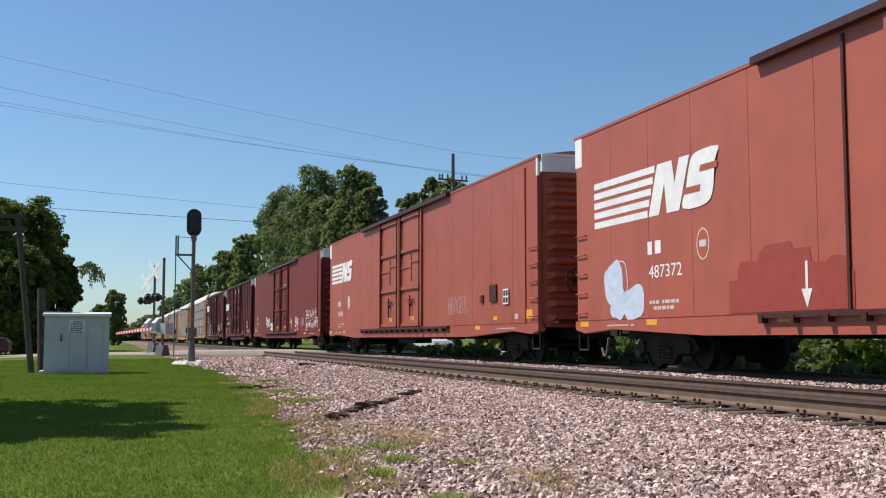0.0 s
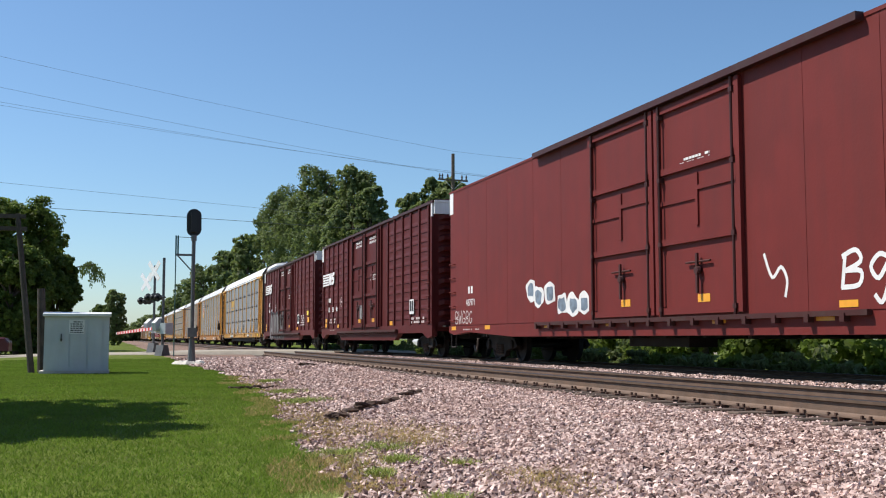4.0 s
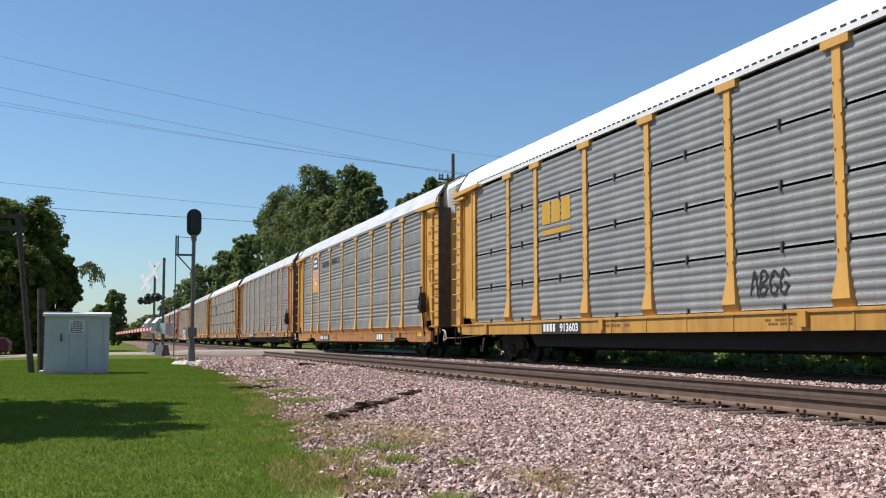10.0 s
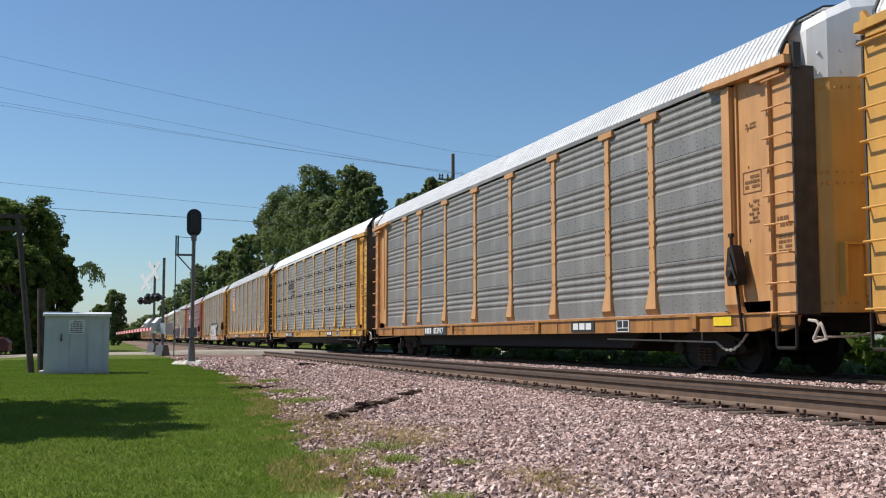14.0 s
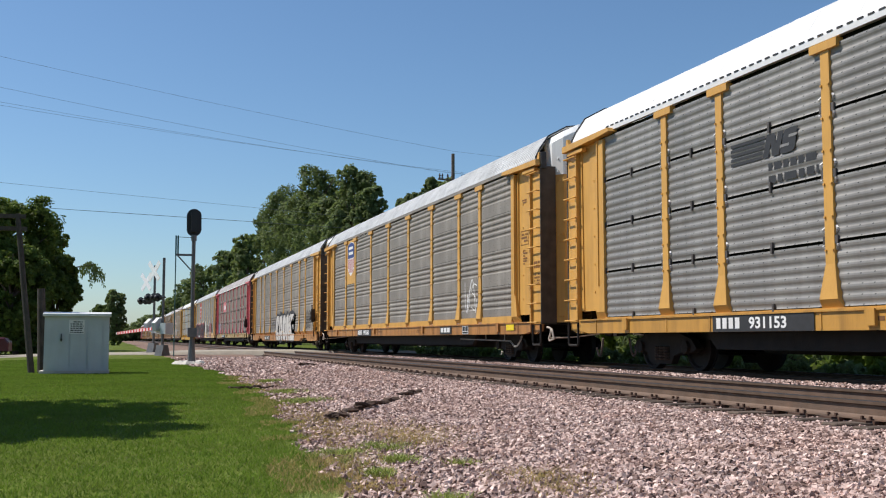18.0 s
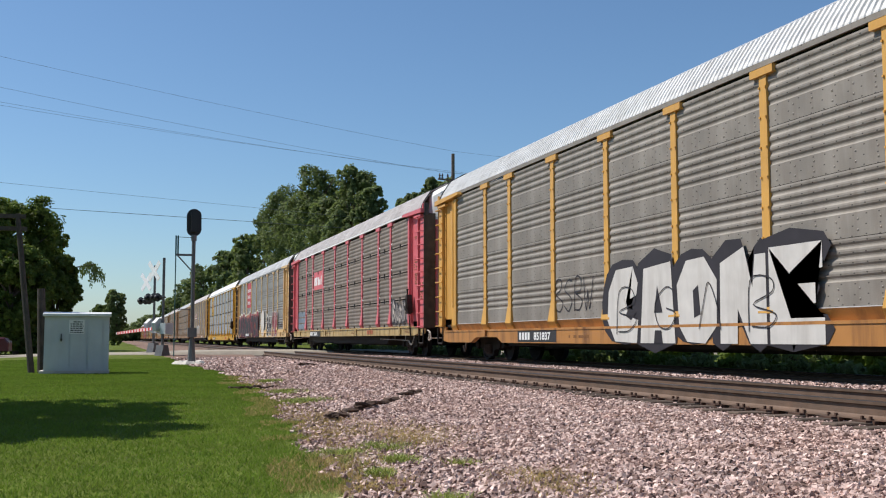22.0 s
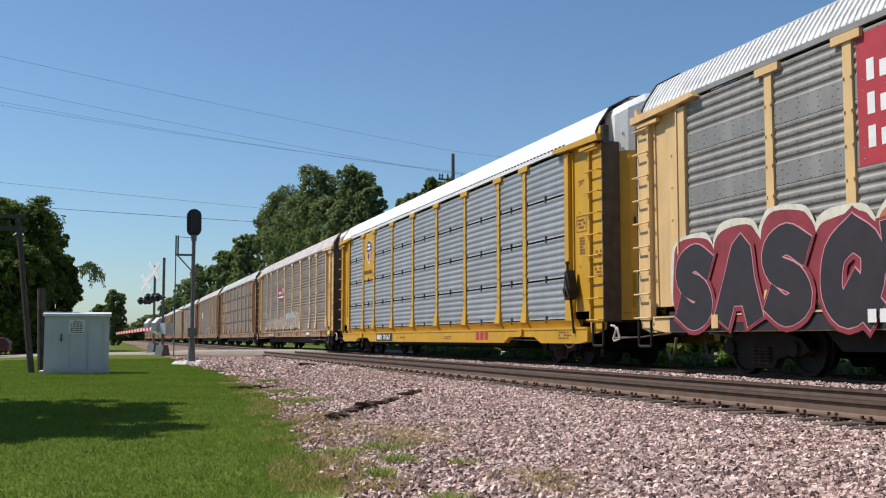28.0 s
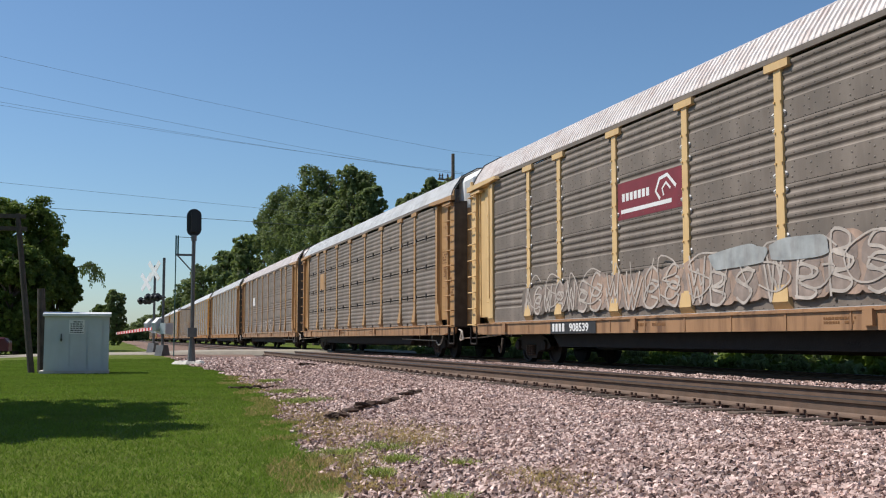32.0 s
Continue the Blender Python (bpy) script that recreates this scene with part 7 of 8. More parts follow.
def pole_line(name, label, x, y, z0, height, lean, arms, arm_len, mat, r=0.13, ins=True, turn=0.0):
    root = new(name)
    root.matrix_basis = pose(x, y, z0, 0, 0, turn)
    tagged(root, label, "utility pole")
    bm = bmesh.new()
    rod(bm, (0, 0, -0.3), (0, lean, height), r, 10, r * 0.75)
    part("pole", bm, mat, root)
    for z in arms:
        bm = bmesh.new()
        o = lean * z / height
        box(bm, -0.06, 0.06, o - arm_len / 2 - (0 if ins else 0.55), o + (arm_len / 2 if ins else 0.22), z - 0.06, z + 0.06)
        part("crossarm", bm, mat, root)
        if ins:
            for k in (-0.45, -0.36, -0.18, 0.3, 0.45):
                bm = bmesh.new()
                lathe(bm, [(z + 0.06, 0.03), (z + 0.12, 0.09), (z + 0.2, 0.05), (z + 0.28, 0.09), (z + 0.36, 0.05), (z + 0.44, 0.03)], "z", 8, (0, o + k * arm_len, 0))
                part("insulator", bm, M_CERAMIC, root)
            bm = bmesh.new()
            for s in (-1, 1):
                rod(bm, (0.08, o + s * arm_len * 0.3, z - 0.05), (0.08, o, z - 0.75), 0.025, 5)
            part("brace", bm, M_MARK, root)
    return root


pole_line("utility_pole", "grey wooden power pole with crossarm and insulators behind the trees", -75.4, 24.1, 0.0, 15.0, 0.0, (13.0,), 2.5, M_WOOD, 0.17, True, 10)
p = pole_line("utility_pole", "old dark leaning wooden pole with two bare crossarms", -33.6, -2.25, 0.1, 4.7, -0.55, (4.62, 4.25), 1.7, M_WOOD_DARK, 0.10, False)
p = pole_line("utility_pole", "short weathered wooden stub post leaning beside the relay case", -33.9, -1.98, 0.1, 2.5, -0.12, (), 0, M_WOOD_DARK, 0.15, False)


def wire(pts, r):
    cu = bpy.data.curves.new("overhead_wire", "CURVE")
    cu.dimensions, cu.bevel_depth, cu.bevel_resolution = "3D", r, 1
    sp = cu.splines.new("POLY")
    n = 40
    sp.points.add(n)
    a, b, sag = Vector(pts[0]), Vector(pts[1]), pts[2]
    for i in range(n + 1):
        t = i / n
        q = a.lerp(b, t)
        q.z -= sag * 4 * t * (1 - t)
        sp.points[i].co = (*q, 1)
    cu.materials.append(M_WIRE)
    ob = new("overhead_wire", cu)
    tagged(ob, "thin dark overhead power wire against the sky", "wire", "overhead wires")


POLE_TOP = Vector((-75.4, 24.1, 0))
for dy, z0, zl, sag in ((0.0, 15.2, 23.2, 0.5), (-1.1, 13.6, 21.2, 0.6), (-0.5, 13.6, 19.4, 0.6), (0.8, 13.6, 18.9, 0.6)):
    wire((POLE_TOP + Vector((0, dy, z0)), (-70, -32, zl), sag), 0.008)
    wire((POLE_TOP + Vector((0, dy, z0)), (-62, 70, z0 - 1), 1.2), 0.008)
wire(((-75, 24, 9.4), (-68, -30, 11.9), 0.0), 0.009)
wire(((-75, 24, 8.8), (-68, -30, 9.9), 0.0), 0.016)

# the road and the crossing
def road_z(x, y):
    base = 0.36 - 0.19 * smooth(1, 8, -y)
    rail = RAIL_Z - 0.01
    t = smooth(0.0, 5.5, y) * (1 - smooth(13.5, 19, y))
    return base * (1 - t) + rail * t - (0.5 if x > -52.5 or x < -60.6 else 0.0)


road = sheet("road", [-60.8, -60.5, -58, -56, -54.0, -52.6, -52.3], steps((-160, -20, 20), (-20, 25, 60), (25, 160, 20)), road_z, M_ROAD)
road.data.transform(Matrix.Translation((0, 0, 0.02)))
tagged(road, "pale worn concrete road over the level crossing", "road", kind="structure")


# ---- plants ----
def leaf_cloud(rng, centre, radii, count, size, clumps, hollow=0.55):
    """Corners and triangles of loose leaves gathered in uneven clumps."""
    g = np.random.RandomState(rng.randrange(1 << 30))
    cc = g.normal(size=(clumps, 3))
    cc /= np.linalg.norm(cc, axis=1)[:, None]
    cc *= (g.uniform(hollow, 1.0, (clumps, 1)))
    cc[:, 2] = np.where(cc[:, 2] < -0.6, cc[:, 2] * 0.6, cc[:, 2])
    cr = g.uniform(0.16, 0.34, clumps)
    pick = g.randint(0, clumps, count)
    d = g.normal(size=(count, 3))
    d /= np.linalg.norm(d, axis=1)[:, None]
    p = 0.84 * cc[pick] + d * 0.84 * (cr[pick] * g.uniform(0.55, 1.05, count) ** 0.6)[:, None]
    p = p * np.array(radii) + np.array(centre)
    u = g.normal(size=(count, 3)) + d * 0.2
    u /= np.linalg.norm(u, axis=1)[:, None]
    w = np.cross(u, g.normal(size=(count, 3)))
    w /= np.linalg.norm(w, axis=1)[:, None] + 1e-9
    s = (size * g.uniform(0.6, 1.4, count))[:, None]
    v = np.stack([p - u * s * 0.6, p + w * s * 0.45, p + u * s * 0.7, p - w * s * 0.45], 1).reshape(-1, 3)
    i = np.arange(count)[:, None] * 4
    tris = np.concatenate([i + [0, 1, 2], i + [0, 2, 3]], 1).reshape(-1, 3)
    return v, tris


def lobed_crown(rng, top, bot, rx, count, size, lobes):
    """Leaves gathered in twig clumps on rounded lobes, the lobes along an uneven egg-shaped crown."""
    g = np.random.RandomState(rng.randrange(1 << 30))
    s = g.uniform(0, 1, lobes) ** 0.8
    s[:3] = (0.97, 0.92, 0.88)
    wide = np.sin(np.pi * (0.10 + 0.80 * s)) ** 0.7 * g.uniform(0.35, 0.85, lobes) * rx
    wide[:1] *= 0.4
    ang = g.uniform(0, 2 * np.pi, lobes)
    lr = rx * g.uniform(0.17, 0.36, lobes)
    cen = np.stack([np.cos(ang) * wide, np.sin(ang) * wide, bot + lr * 0.6 + (top - bot - lr * 1.5) * s], 1)
    twigs = 14
    sub = g.normal(size=(lobes, twigs, 3))
    sub[:, :, 2] += 0.35
    sub /= np.linalg.norm(sub, axis=2)[:, :, None]
    share = lr ** 2 / (lr ** 2).sum()
    i = g.choice(lobes, count, p=share)
    k = g.randint(0, twigs, count)
    d = g.normal(size=(count, 3))
    d /= np.linalg.norm(d, axis=1)[:, None]
    out = 0.80 * sub[i, k] + d * (0.29 * g.uniform(0.2, 1.0, count) ** 0.5)[:, None]
    p = cen[i] + out * lr[i][:, None]
    nrm = out * 0.9 + np.array([0, 0, 0.45]) + g.normal(size=(count, 3)) * 0.55
    u = np.cross(nrm, g.normal(size=(count, 3)))
    u /= np.linalg.norm(u, axis=1)[:, None] + 1e-9
    w = np.cross(nrm, u)
    w /= np.linalg.norm(w, axis=1)[:, None] + 1e-9
    q = (size * g.uniform(0.6, 1.4, count))[:, None]
    v = np.stack([p - u * q * 0.6, p + w * q * 0.5, p + u * q * 0.7, p - w * q * 0.5], 1).reshape(-1, 3)
    n = np.arange(count)[:, None] * 4
    return v, np.concatenate([n + [0, 1, 2], n + [0, 2, 3]], 1).reshape(-1, 3)


def tree(label, x, y, z, height, rx, rz, seed, leaf, count=7000, size=0.34, clumps=46, low=0.25):
    rng = random.Random(seed)
    root = new("tree")
    root.matrix_basis = pose(x, y, z)
    tagged(root, label, "tree")
    bm = bmesh.new()
    r = height * 0.018 + 0.06
    p = Vector((0, 0, -0.3))
    k = 6
    spine = [p]
    for i in range(k):
        p = p + Vector((rng.uniform(-0.15, 0.15), rng.uniform(-0.15, 0.15), 0.85 * height / k))
        spine.append(p)
    for i in range(k):
        rod(bm, spine[i], spine[i + 1], r * (1 - i / k * 0.8), 8, r * (1 - (i + 1) / k * 0.8))
    for i in range(11):
        b = spine[rng.randint(1, k - 1)]
        t = rng.uniform(0, 6.28)
        q = b + Vector((math.cos(t) * rx * 0.6, math.sin(t) * rx * 0.6, rng.uniform(0.1, 0.25) * height))
        m = b.lerp(q, 0.5) + Vector((0, 0, 0.04 * height))
        rod(bm, b, m, r * 0.38, 6, r * 0.25)
        rod(bm, m, q, r * 0.25, 6, r * 0.08)
    part("trunk", bm, M_BARK, root)
    top, bot = height, height * low
    v, t = lobed_crown(rng, top, bot, rx, count, size, clumps)
    put("crown", tris_mesh("crown", v, t, leaf), root)
    return root


def bush(label, x, y, z, h, r, seed, leaf, count=900, size=0.16):
    rng = random.Random(seed)
    v, t = leaf_cloud(rng, (0, 0, h * 0.5), (r, r, h * 0.5), count, size, 16, 0.2)
    ob = new("bush", tris_mesh("bush", v, t, leaf))
    ob.location = (x, y, z - 0.2 * h)
    tagged(ob, label, "bush", "bushes behind the tracks")
    return ob


def from_view(bearing, dist, top_angle):
    """Place and height of a far tree: its bearing, distance, and the angle of its top over the horizon."""
    p = polar(bearing, dist)
    return p.x, p.y, 1.1 + dist * math.tan(radians(top_angle))


# the wood behind the train: bearing, distance, top angle, half width
WOOD = [(8.59, 174, 8.17, 4.2), (10.39, 144, 8.98, 3.8), (12.35, 122, 9.16, 3.1), (9.49, 158, 7.57, 5.0), (11.59, 129, 7.87, 4.1), (13.25, 113, 8.02, 2.1), (15.38, 98, 7.78, 1.7), (16.6, 91, 8.41, 1.8), (17.67, 86, 8.47, 1.8), (19.04, 80, 8.17, 1.9), (7.7, 194, 6.91, 2.9), (6.81, 219, 5.77, 4.7), (5.64, 265, 4.86, 5.6), (4.47, 334, 4.02, 7.1), (3.6, 414, 3.29, 6.6), (2.89, 420, 2.28, 6.7), (2.03, 420, 1.37, 6.7), (1.32, 420, 0.91, 6.7), (0.62, 420, 0.67, 6.7), (0.06, 420, 0.49, 5.8), (21.32, 72, 8.17, 1.9), (24.03, 64, 8.17, 2.0), (27.31, 57, 8.17, 2.1), (31.1, 50, 8.17, 2.1), (35.32, 45, 8.17, 2.2)]
for i, (b, d, a, r) in enumerate(WOOD):
    x, y, h = from_view(b, d, a * (1.03 if b > 8 else 0.97))
    r *= 1.3 if b > 8 else 1.0
    tree("tall leafy green deciduous tree in the wood beyond the tracks", x, y, 0, h, r, h / 2, 100 + i, (M_LEAF_A, M_LEAF_A, M_LEAF_C)[i % 3] if b < 14 else M_LEAF_C, 24000 if d < 200 else 6000, 0.24 if d < 200 else 0.65, 85, 0.05)
# left of the road
for i, (b, d, a, r, leaf) in enumerate(((-4.4, 72, 6.9, 3.9, M_LEAF_B), (-2.75, 74, 4.2, 1.9, M_LEAF_B), (-6.2, 68, 6.9, 3.4, M_LEAF_B), (-3.2, 76, 5.6, 2.2, M_LEAF_B), (-4.6, 66, 4.5, 2.8, M_LEAF_B), (-8.2, 70, 6.9, 4.0, M_LEAF_B),
                                        (0.05, 130, 2.45, 2.0, M_LEAF_C), (-0.7, 150, 1.7, 2.0, M_LEAF_B))):
    x, y, h = from_view(b, d, a)
    tree("dense dark green maple tree beside the road", x, y, 0.2, h, r * 0.82, h / 2, 200 + i, leaf, 26000, 0.15, 90, 0.03)


def willow():
    p = polar(-0.95, 88)
    root = new("tree")
    root.matrix_basis = pose(p.x, p.y, 0.2)
    tagged(root, "pale green willow with drooping twigs beside the road", "tree")
    bm = bmesh.new()
    rod(bm, (0, -5.2, 0), (0, -3.6, 5.2), 0.2, 8, 0.12)
    rod(bm, (0, -3.6, 5.2), (0, -1.5, 6.5), 0.12, 6, 0.06)
    rod(bm, (0, -1.5, 6.5), (0, 0.0, 6.8), 0.06, 6, 0.02)
    part("trunk", bm, M_BARK, root)
    g = np.random.RandomState(5)
    pts = []
    for k in range(9):
        ang, reach, top = g.uniform(-0.6, 0.9), g.uniform(0.7, 1.9), g.uniform(6.2, 7.0)
        for s in np.linspace(0, 1, 70):
            out = -1.1 + reach * min(1, s * 1.6)
            z = top - 0.5 * (1 - min(1, s * 2.2)) ** 2 - 2.0 * max(0, s - 0.42) * g.uniform(0.8, 1.2)
            pts.append((math.sin(ang) * out * 0.5 + g.normal(0, 0.07), out + g.normal(0, 0.08), z + g.normal(0, 0.08)))
    c = np.array(pts)
    n = len(c)
    s = 0.09
    v = np.stack([c + [0, -s * 0.5, 0], c + [s * 0.4, s * 0.5, 0], c + [0, 0, -s * 2.0]], 1).reshape(-1, 3)
    put("crown", tris_mesh("crown", v, np.arange(n * 3).reshape(-1, 3), M_LEAF_C), root)


willow()
# the tree whose shade lies on the lawn
tree("broad shade tree standing on the lawn", -18.6, -8.0, 0, 10.0, 4.8, 4, 301, M_LEAF_B, 26000, 0.34, 70, 0.32)

rng = random.Random(17)
for i in range(84):
    x = -78 + i * 1.02 + rng.uniform(-0.4, 0.4)
    yb = rng.uniform(14.8, 16.2)
    bush("low green weedy bush on the bank beyond the tracks", x, yb, 0.05, rng.uniform(0.9, 1.25), rng.uniform(0.75, 1.0), 400 + i, (M_LEAF_A, M_LEAF_A, M_LEAF_B)[i % 3], 950, 0.12)
for i in range(34):
    x = -70 + i * 3.6 + rng.uniform(-0.8, 0.8)
    bush("tall leafy green shrub beyond the tracks", x, rng.uniform(25, 30), -0.1, rng.uniform(2.4, 4.2), rng.uniform(2.0, 2.9), 500 + i, (M_LEAF_A, M_LEAF_B)[i % 2], 1500, 0.26)
for i in range(14):
    x = -64 - i * 2.5
    bush("weedy green bush beside the road", x, rng.uniform(-6, 1.2), 0.2, rng.uniform(0.6, 1.4), rng.uniform(0.8, 1.4), 460 + i, M_LEAF_B)


def parked_car(label, m, paint):
    root = new("car")
    root.matrix_basis = m
    tagged(root, label, "car")
    prof = [(-2.2, 0.32), (-2.25, 0.62), (-2.1, 0.86), (-1.35, 0.95), (-0.75, 1.36), (0.55, 1.42), (1.35, 1.02), (2.0, 0.95), (2.2, 0.7), (2.2, 0.32)]
    bm = bmesh.new()
    rows = []
    for y, s in ((-0.88, 0.93), (-0.80, 1.0), (0.80, 1.0), (0.88, 0.93)):
        rows.append([bm.verts.new((x * (0.985 if s < 1 else 1), y * (0.82 if z > 1.1 else 1), 0.32 + (z - 0.32) * s)) for x, z in prof])
    k = len(prof)
    for a, b in zip(rows, rows[1:]):
        for i in range(k):
            j = (i + 1) % k
            bm.faces.new((a[i], a[j], b[j], b[i]))
    bm.faces.new(rows[0])
    bm.faces.new(rows[-1][::-1])
    part("body", bm, paint, root)
    for s in (-1, 1):
        for pts in ([(-1.2, 0.97), (-0.68, 1.29), (-0.1, 1.33), (-0.1, 0.97)], [(-0.02, 0.97), (-0.02, 1.33), (0.5, 1.33), (1.1, 1.0)]):
            bm = bmesh.new()
            slab(bm, pts, -0.01, 0.01)
            part("window", bm, M_CARGLASS, root, m=Matrix.Translation((0, s * 0.80, 0)))
        for x in (-1.4, 1.35):
            bm = bmesh.new()
            lathe(bm, [(-0.1, 0.2), (-0.11, 0.30), (-0.08, 0.325), (0.08, 0.325), (0.11, 0.30), (0.1, 0.2)], "y", 18)
            w = part("wheel", bm, M_TYRE, root, m=pose(x, s * 0.82, 0.325))
            bm = bmesh.new()
            lathe(bm, [(-0.115, 0.05), (-0.112, 0.2), (0.112, 0.2), (0.115, 0.05)], "y", 12)
            part("rim", bm, M_RIM, w)
    bm = bmesh.new()
    box(bm, 2.12, 2.2, -0.7, -0.4, 0.68, 0.82)
    box(bm, 2.12, 2.2, 0.4, 0.7, 0.68, 0.82)
    part("headlight", bm, M_RIM, root)


for i in range(9):
    bush("dark green hedge bush behind the road", -66 - 0.6 * i, -14 + i * 1.45, 0.2, rng.uniform(1.8, 2.6), rng.uniform(1.3, 1.8), 560 + i, M_LEAF_B, 1600, 0.16)

parked_car("dark red car waiting at the lowered crossing gate", pose(-55.6, -6.95, 0.20, 0, 0, 90), M_CAR_RED)
for x, y, lab, m in ((-76, 22.5, "white car parked beyond the tracks", M_CAR_WHITE),):
    parked_car(lab, pose(x, y, 0.0, 0, 0, 10), m)


# ---- lawn blades, stones and ties ----
def on_grid(f, x, y, step):
    """Values of f at many places, worked out once for each cell."""
    ij = np.stack([np.round(x / step), np.round(y / step)], 1).astype(np.int64)
    key, back = np.unique(ij[:, 0] * 100000 + ij[:, 1], return_inverse=True)
    kx = np.round(key / 100000).astype(np.int64)
    vals = np.array([f(a * step, b * step) for a, b in zip(kx.tolist(), (key - kx * 100000).tolist())])
    return vals[back.ravel()]


def blades(name, label, x, y, h, mat, seed, category="grass"):
    g = np.random.RandomState(seed)
    z = on_grid(lambda a, b: max(ground_z(a, b), bed_z(a, b) if b > edge_of_lawn(a) - 0.3 else -1), x, y, 0.1) - 0.008
    n = len(x)
    far = np.clip(-x / 14, 1.0, 2.6)
    a = g.uniform(0, 6.28, n)
    w = (0.0070 if h < 0.05 else 0.0058) * far
    hh = h * g.uniform(0.6, 1.25, n)
    lx, ly = g.normal(0, 0.75, n) * hh, g.normal(0, 0.75, n) * hh
    p = np.stack([x, y, z], 1)
    dx = np.stack([np.cos(a) * w, np.sin(a) * w, 0 * a], 1)
    v = np.stack([p - dx, p + dx, p + np.stack([lx, ly, hh], 1)], 1).reshape(-1, 3)
    ob = new(name, tris_mesh(name, v, np.arange(n * 3).reshape(-1, 3), mat))
    tagged(ob, label, category, kind="stuff")


def strewn(area, count, seed):
    g = np.random.RandomState(seed)
    x = area[1] - (area[1] - area[0]) * g.uniform(0, 1, count) ** 1.5
    return x, g.uniform(area[2], area[3], count)


def lawn_edges(x):
    return on_grid(lambda a, b: edge_of_lawn(a), x, 0 * x, 0.05)


x, y = strewn((-48, -5, -6.5, 3.6), 430000, 11)
keep = y < lawn_edges(x) + 0.1 * np.sin(x * 7 + y * 5)
blades("lawn_grass", "short mown green grass blades", x[keep], y[keep], 0.040, M_BLADE, 12)
x, y = strewn((-30, -5, 0.4, 3.6), 110000, 13)
off = y - lawn_edges(x)
keep = (off > -0.45) & (off < 0.6) & (on_grid(lambda a, b: noise.noise((a * 0.9, b * 0.9, 5)), x, y, 0.05) > -0.05)
g = np.random.RandomState(21)
soil = [(-11.25, 3.2, 0.55), (-12.2, 2.84, 0.6), (-10.6, 2.95, 0.4), (-9.3, 1.9, 0.4), (-14.4, 2.75, 0.5), (-7.1, 2.95, 0.35)]
blades("dry_grass", "straw-coloured dry grass at the ballast edge", x[keep], y[keep], 0.04, M_DRY, 14)
x = np.concatenate([a + g.normal(0, r, 900) for a, b, r in soil])
y = np.concatenate([b + g.normal(0, 0.45 * r, 900) for a, b, r in soil])
blades("dry_stalks", "thin straw-coloured stalks among the ballast stones", x, y, 0.065, M_DRY, 18)

# clumps of weeds: place and radius
PATCHES = [(-18.0, 3.13, 0.8), (-20.7, 3.2, 0.7), (-9.96, 2.08, 0.42), (-9.18, 2.04, 0.32), (-10.22, 2.56, 0.48), (-8.37, 2.06, 0.26), (-9.06, 2.41, 0.3), (-6.8, 2.12, 0.32), (-8.48, 2.8, 0.24), (-7.0, 1.3, 0.42), (-25.0, 3.5, 0.6)]
g = np.random.RandomState(15)
x = np.concatenate([a + g.normal(0, 0.36 * r, int(5500 * r * r) + 200) for a, b, r in PATCHES])
g = np.random.RandomState(16)
y = np.concatenate([b + g.normal(0, 0.22 * r, int(5500 * r * r) + 200) for a, b, r in PATCHES])
keep = on_grid(lambda a, b: noise.noise((a * 4, b * 4, 9)), x, y, 0.03) > -0.1
blades("weeds", "sparse green weeds growing through the ballast", x[keep], y[keep], 0.07, M_WEED, 17, "weeds")


def stones(name, area, count, size, seed):
    g = np.random.RandomState(seed)
    x = g.uniform(area[0], area[1], count)
    y = g.uniform(area[2], area[3], count)
    e = lawn_edges(x)
    keep = (y > e - 0.05 + g.exponential(0.12, count)) & (g.uniform(0, 1, count) < np.clip(0.12 + (y - e) * 0.42, 0, 1))
    x, y = x[keep], y[keep]
    z = on_grid(bed_z, x, y, 0.07)
    n = len(x)
    cube = np.array([(-1, -1, -1), (1, -1, -1), (1, 1, -1), (-1, 1, -1), (-1, -1, 1), (1, -1, 1), (1, 1, 1), (-1, 1, 1)], float) * 0.62
    tri = np.array([(4, 5, 6), (4, 6, 7), (0, 1, 5), (0, 5, 4), (1, 2, 6), (1, 6, 5), (2, 3, 7), (2, 7, 6), (3, 0, 4), (3, 4, 7)])
    s = size * g.uniform(0.4, 1.4, n)
    v = cube[None] * (1 + g.uniform(-0.42, 0.42, (n, 8, 3)))
    v *= (s[:, None] * g.uniform((0.7, 0.6, 0.4), (1.5, 1.1, 0.8), (n, 3)))[:, None, :]
    q = g.normal(size=(n, 4)) * (0, 0.30, 0.30, 0) + np.stack([np.cos(x * 977), 0 * x, 0 * x, np.sin(x * 977)], 1)
    q /= np.linalg.norm(q, axis=1)[:, None]
    w, a, b, c = q.T
    R = np.stack([1 - 2 * (b * b + c * c), 2 * (a * b - c * w), 2 * (a * c + b * w), 2 * (a * b + c * w), 1 - 2 * (a * a + c * c), 2 * (b * c - a * w), 2 * (a * c - b * w), 2 * (b * c + a * w), 1 - 2 * (a * a + b * b)], 1).reshape(n, 3, 3)
    v = np.einsum("nij,nkj->nki", R, v)
    v += np.stack([x, y, z + s * 0.25 + g.uniform(-0.01, 0.012, n)], 1)[:, None, :]
    t = (tri[None] + np.arange(n)[:, None, None] * 8).reshape(-1, 3)
    ob = new(name, tris_mesh(name, v.reshape(-1, 3), t, M_STONE))
    tagged(ob, "loose pinkish grey crushed ballast stones", "ballast", kind="stuff")


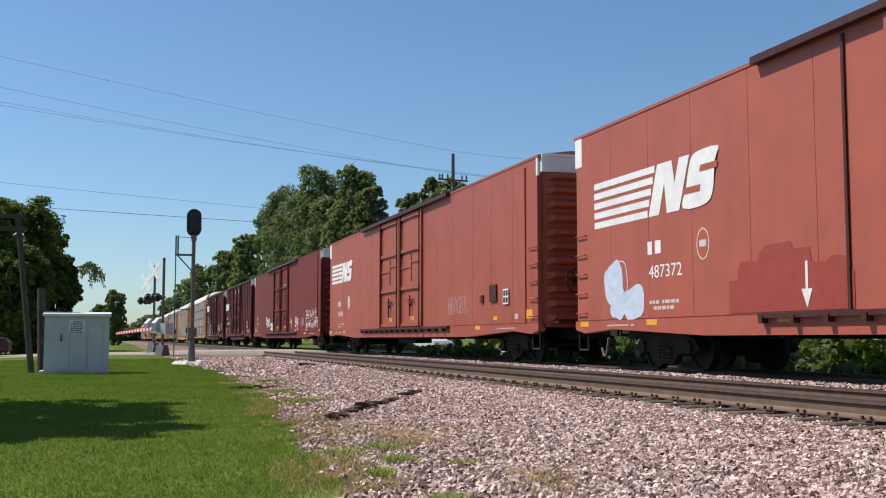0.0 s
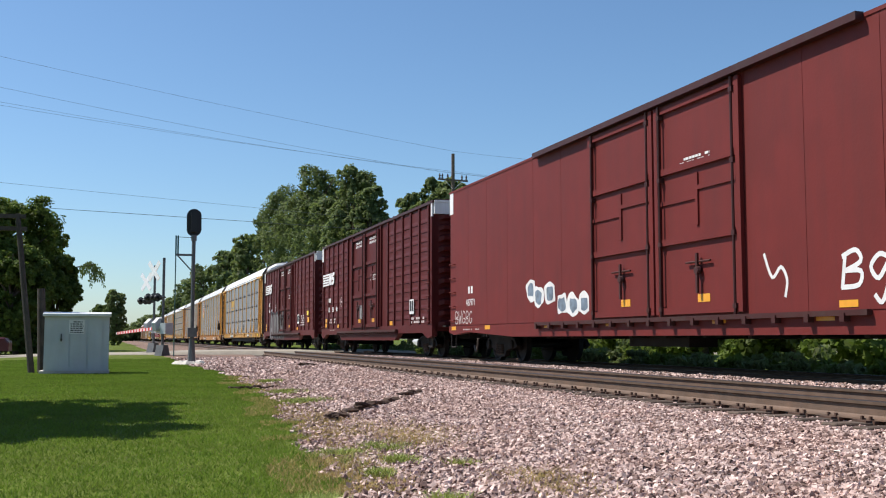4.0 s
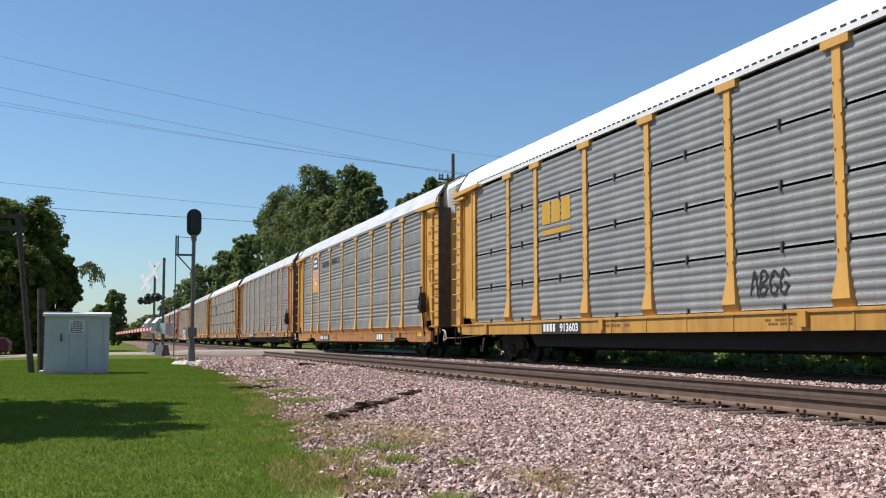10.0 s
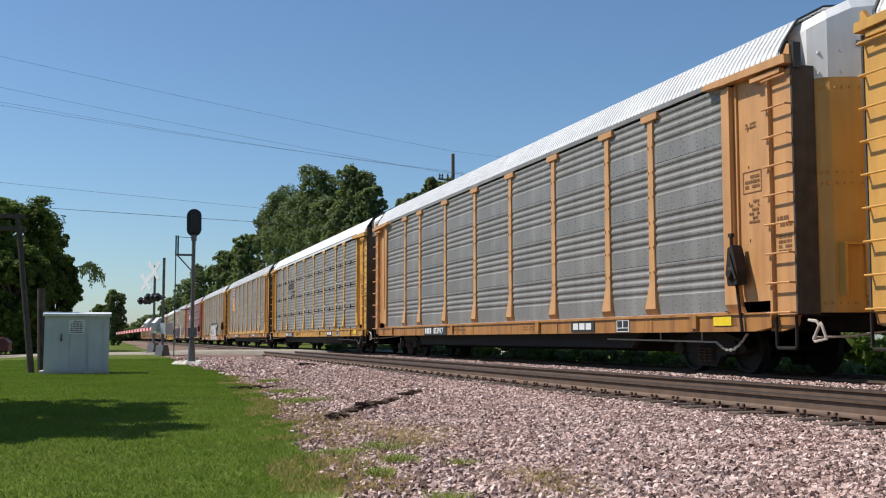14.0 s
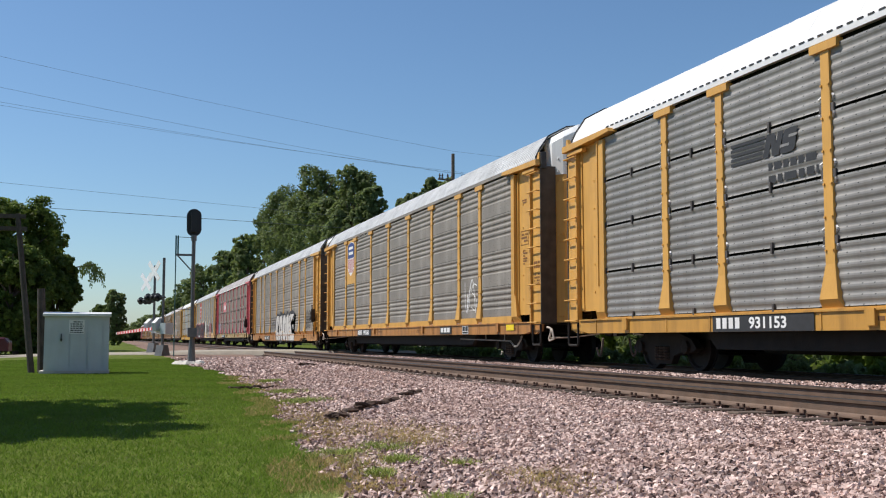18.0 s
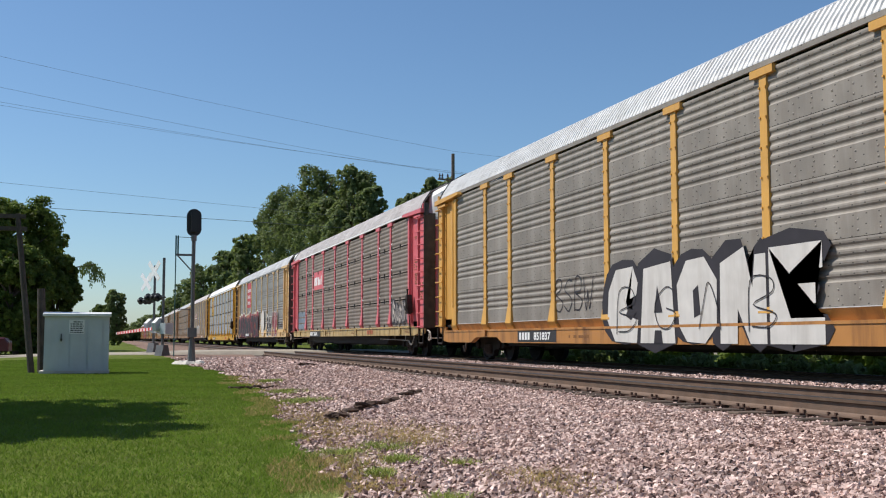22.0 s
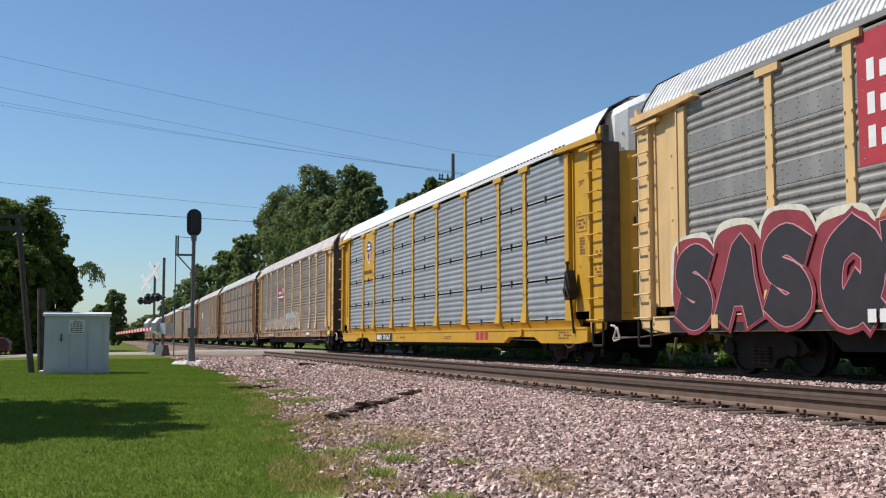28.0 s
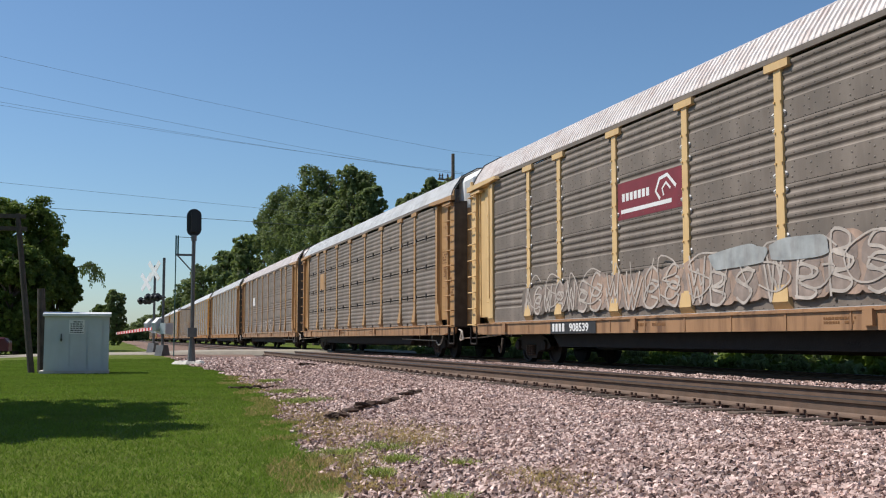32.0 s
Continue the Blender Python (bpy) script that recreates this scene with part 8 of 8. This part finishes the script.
stones("ballast_stones", (-15, -4.5, 1.0, 6.85), 135000, 0.0225, 1)
stones("ballast_stones", (-27, -15, 1.5, 6.85), 80000, 0.028, 2)
stones("ballast_stones", (-48, -27, 2.4, 6.75), 32000, 0.05, 3)
stones("ballast_stones", (-40, -5, 8.8, 10.6), 24000, 0.027, 4)
stones("ballast_stones", (-40, -5, 6.9, 8.8), 8000, 0.03, 5)


def tie_mesh():
    bm = bmesh.new()
    box(bm, -0.115, 0.115, -1.3, 1.3, -0.18, 0.0)
    bmesh.ops.bevel(bm, geom=bm.edges[:], offset=0.012, segments=1, affect="EDGES")
    return mesh_of("tie", bm, M_TIE)


def spikes_mesh():
    bm = bmesh.new()
    for s in (0.0,):
        box(bm, -0.1, 0.1, s - 0.19, s + 0.19, 0.0, 0.018)
        for x in (-0.06, 0.06):
            for d in (-0.10, 0.10):
                box(bm, x - 0.012, x + 0.012, s + d - 0.014, s + d + 0.014, 0.0, 0.055)
        for x in (-0.115, 0.115):
            box(bm, x - 0.02, x + 0.02, s - 0.12, s - 0.05, -0.05, 0.012)
    return mesh_of("tie_plate", bm, cached("m_plate", lambda: material("plate_rust", (0.085, 0.045, 0.03), 0.85, 0.1, 0.3, 12)))


TIE, PLATE = tie_mesh(), spikes_mesh()
for i in range(150):
    x = -4.5 - i * 0.53
    t = new("tie", TIE)
    t.location = (x, NEAR_TRACK + 0.03 * math.sin(i * 5.1), RAIL_Z - 0.2)
    t.rotation_euler = (0, 0, 0.012 * math.sin(i * 3.3))
    tagged(t, "dark weathered wooden railway tie bedded in ballast", "railway tie", "ties of the near track")
    for s in (-0.7525, 0.7525):
        put("tie_plate", PLATE, t, pose(0, s, 0), "rusty tie plate with spikes")

# dark driftwood and old tie splinters lying on the stones
for x, y, L, turn, thick in ((-14.5, 3.1, 1.6, 148, 0.045), (-15.6, 3.85, 1.7, 146, 0.075), (-15.3, 3.55, 0.9, 152, 0.05), (-16.75, 4.6, 1.0, 146, 0.04), (-14.0, 2.85, 0.4, 120, 0.05), (-32.5, 5.76, 0.75, 20, 0.12), (-22.3, 2.75, 1.0, 100, 0.04)):
    rng = random.Random(int(L * 100))
    bm = bmesh.new()
    n = 18
    line = [Vector((L * (i / n - 0.5), rng.uniform(-0.08, 0.08), rng.uniform(-0.01, 0.03))) for i in range(n + 1)]
    rings = []
    for q in line:
        r = thick * rng.uniform(0.3, 1.0)
        rings.append([bm.verts.new(q + Vector((rng.uniform(-0.03, 0.03), r * 1.5 * math.cos(k * 1.047) * rng.uniform(0.6, 1.1), r * 0.7 * math.sin(k * 1.047)))) for k in range(6)])
    for p, q in zip(rings, rings[1:]):
        for k in range(6):
            bm.faces.new((p[k], p[(k + 1) % 6], q[(k + 1) % 6], q[k]))
    bm.faces.new(rings[0][::-1])
    bm.faces.new(rings[-1])
    ob = new("old_wood_splinter", mesh_of("old_wood_splinter", bm, M_ROT))
    ob.matrix_basis = pose(x, y, bed_z(x, y) + 0.055, 0, 0, turn)
    tagged(ob, "dark rotten splinter of an old tie on the ballast", "wood debris")


# ---- movement ----
def motions():
    for root, mid, _ in TRAIN:
        rows = []
        for t in (0.0, 8.0, 16.0, 24.0, 32.0):
            rows.append((t, pose(JOINT + mid + SPEED * (t - JOINT_T), FAR_TRACK, RAIL_Z)))
        walk(root, rows)
    # every wheelset turns alike: one set of keys serves them all
    first = WHEELS[0]
    rate = math.degrees(SPEED / 0.445)
    walk(first, [(k / 30, pose(0, 0, 0, 0, rate * k / 30, 0)) for k in range(0, 961)])
    keys = first.animation_data
    for w in WHEELS[1:]:
        w.rotation_mode = "QUATERNION"
        d = w.animation_data_create()
        d.action = keys.action
        d.action_slot = keys.action_slot


motions()
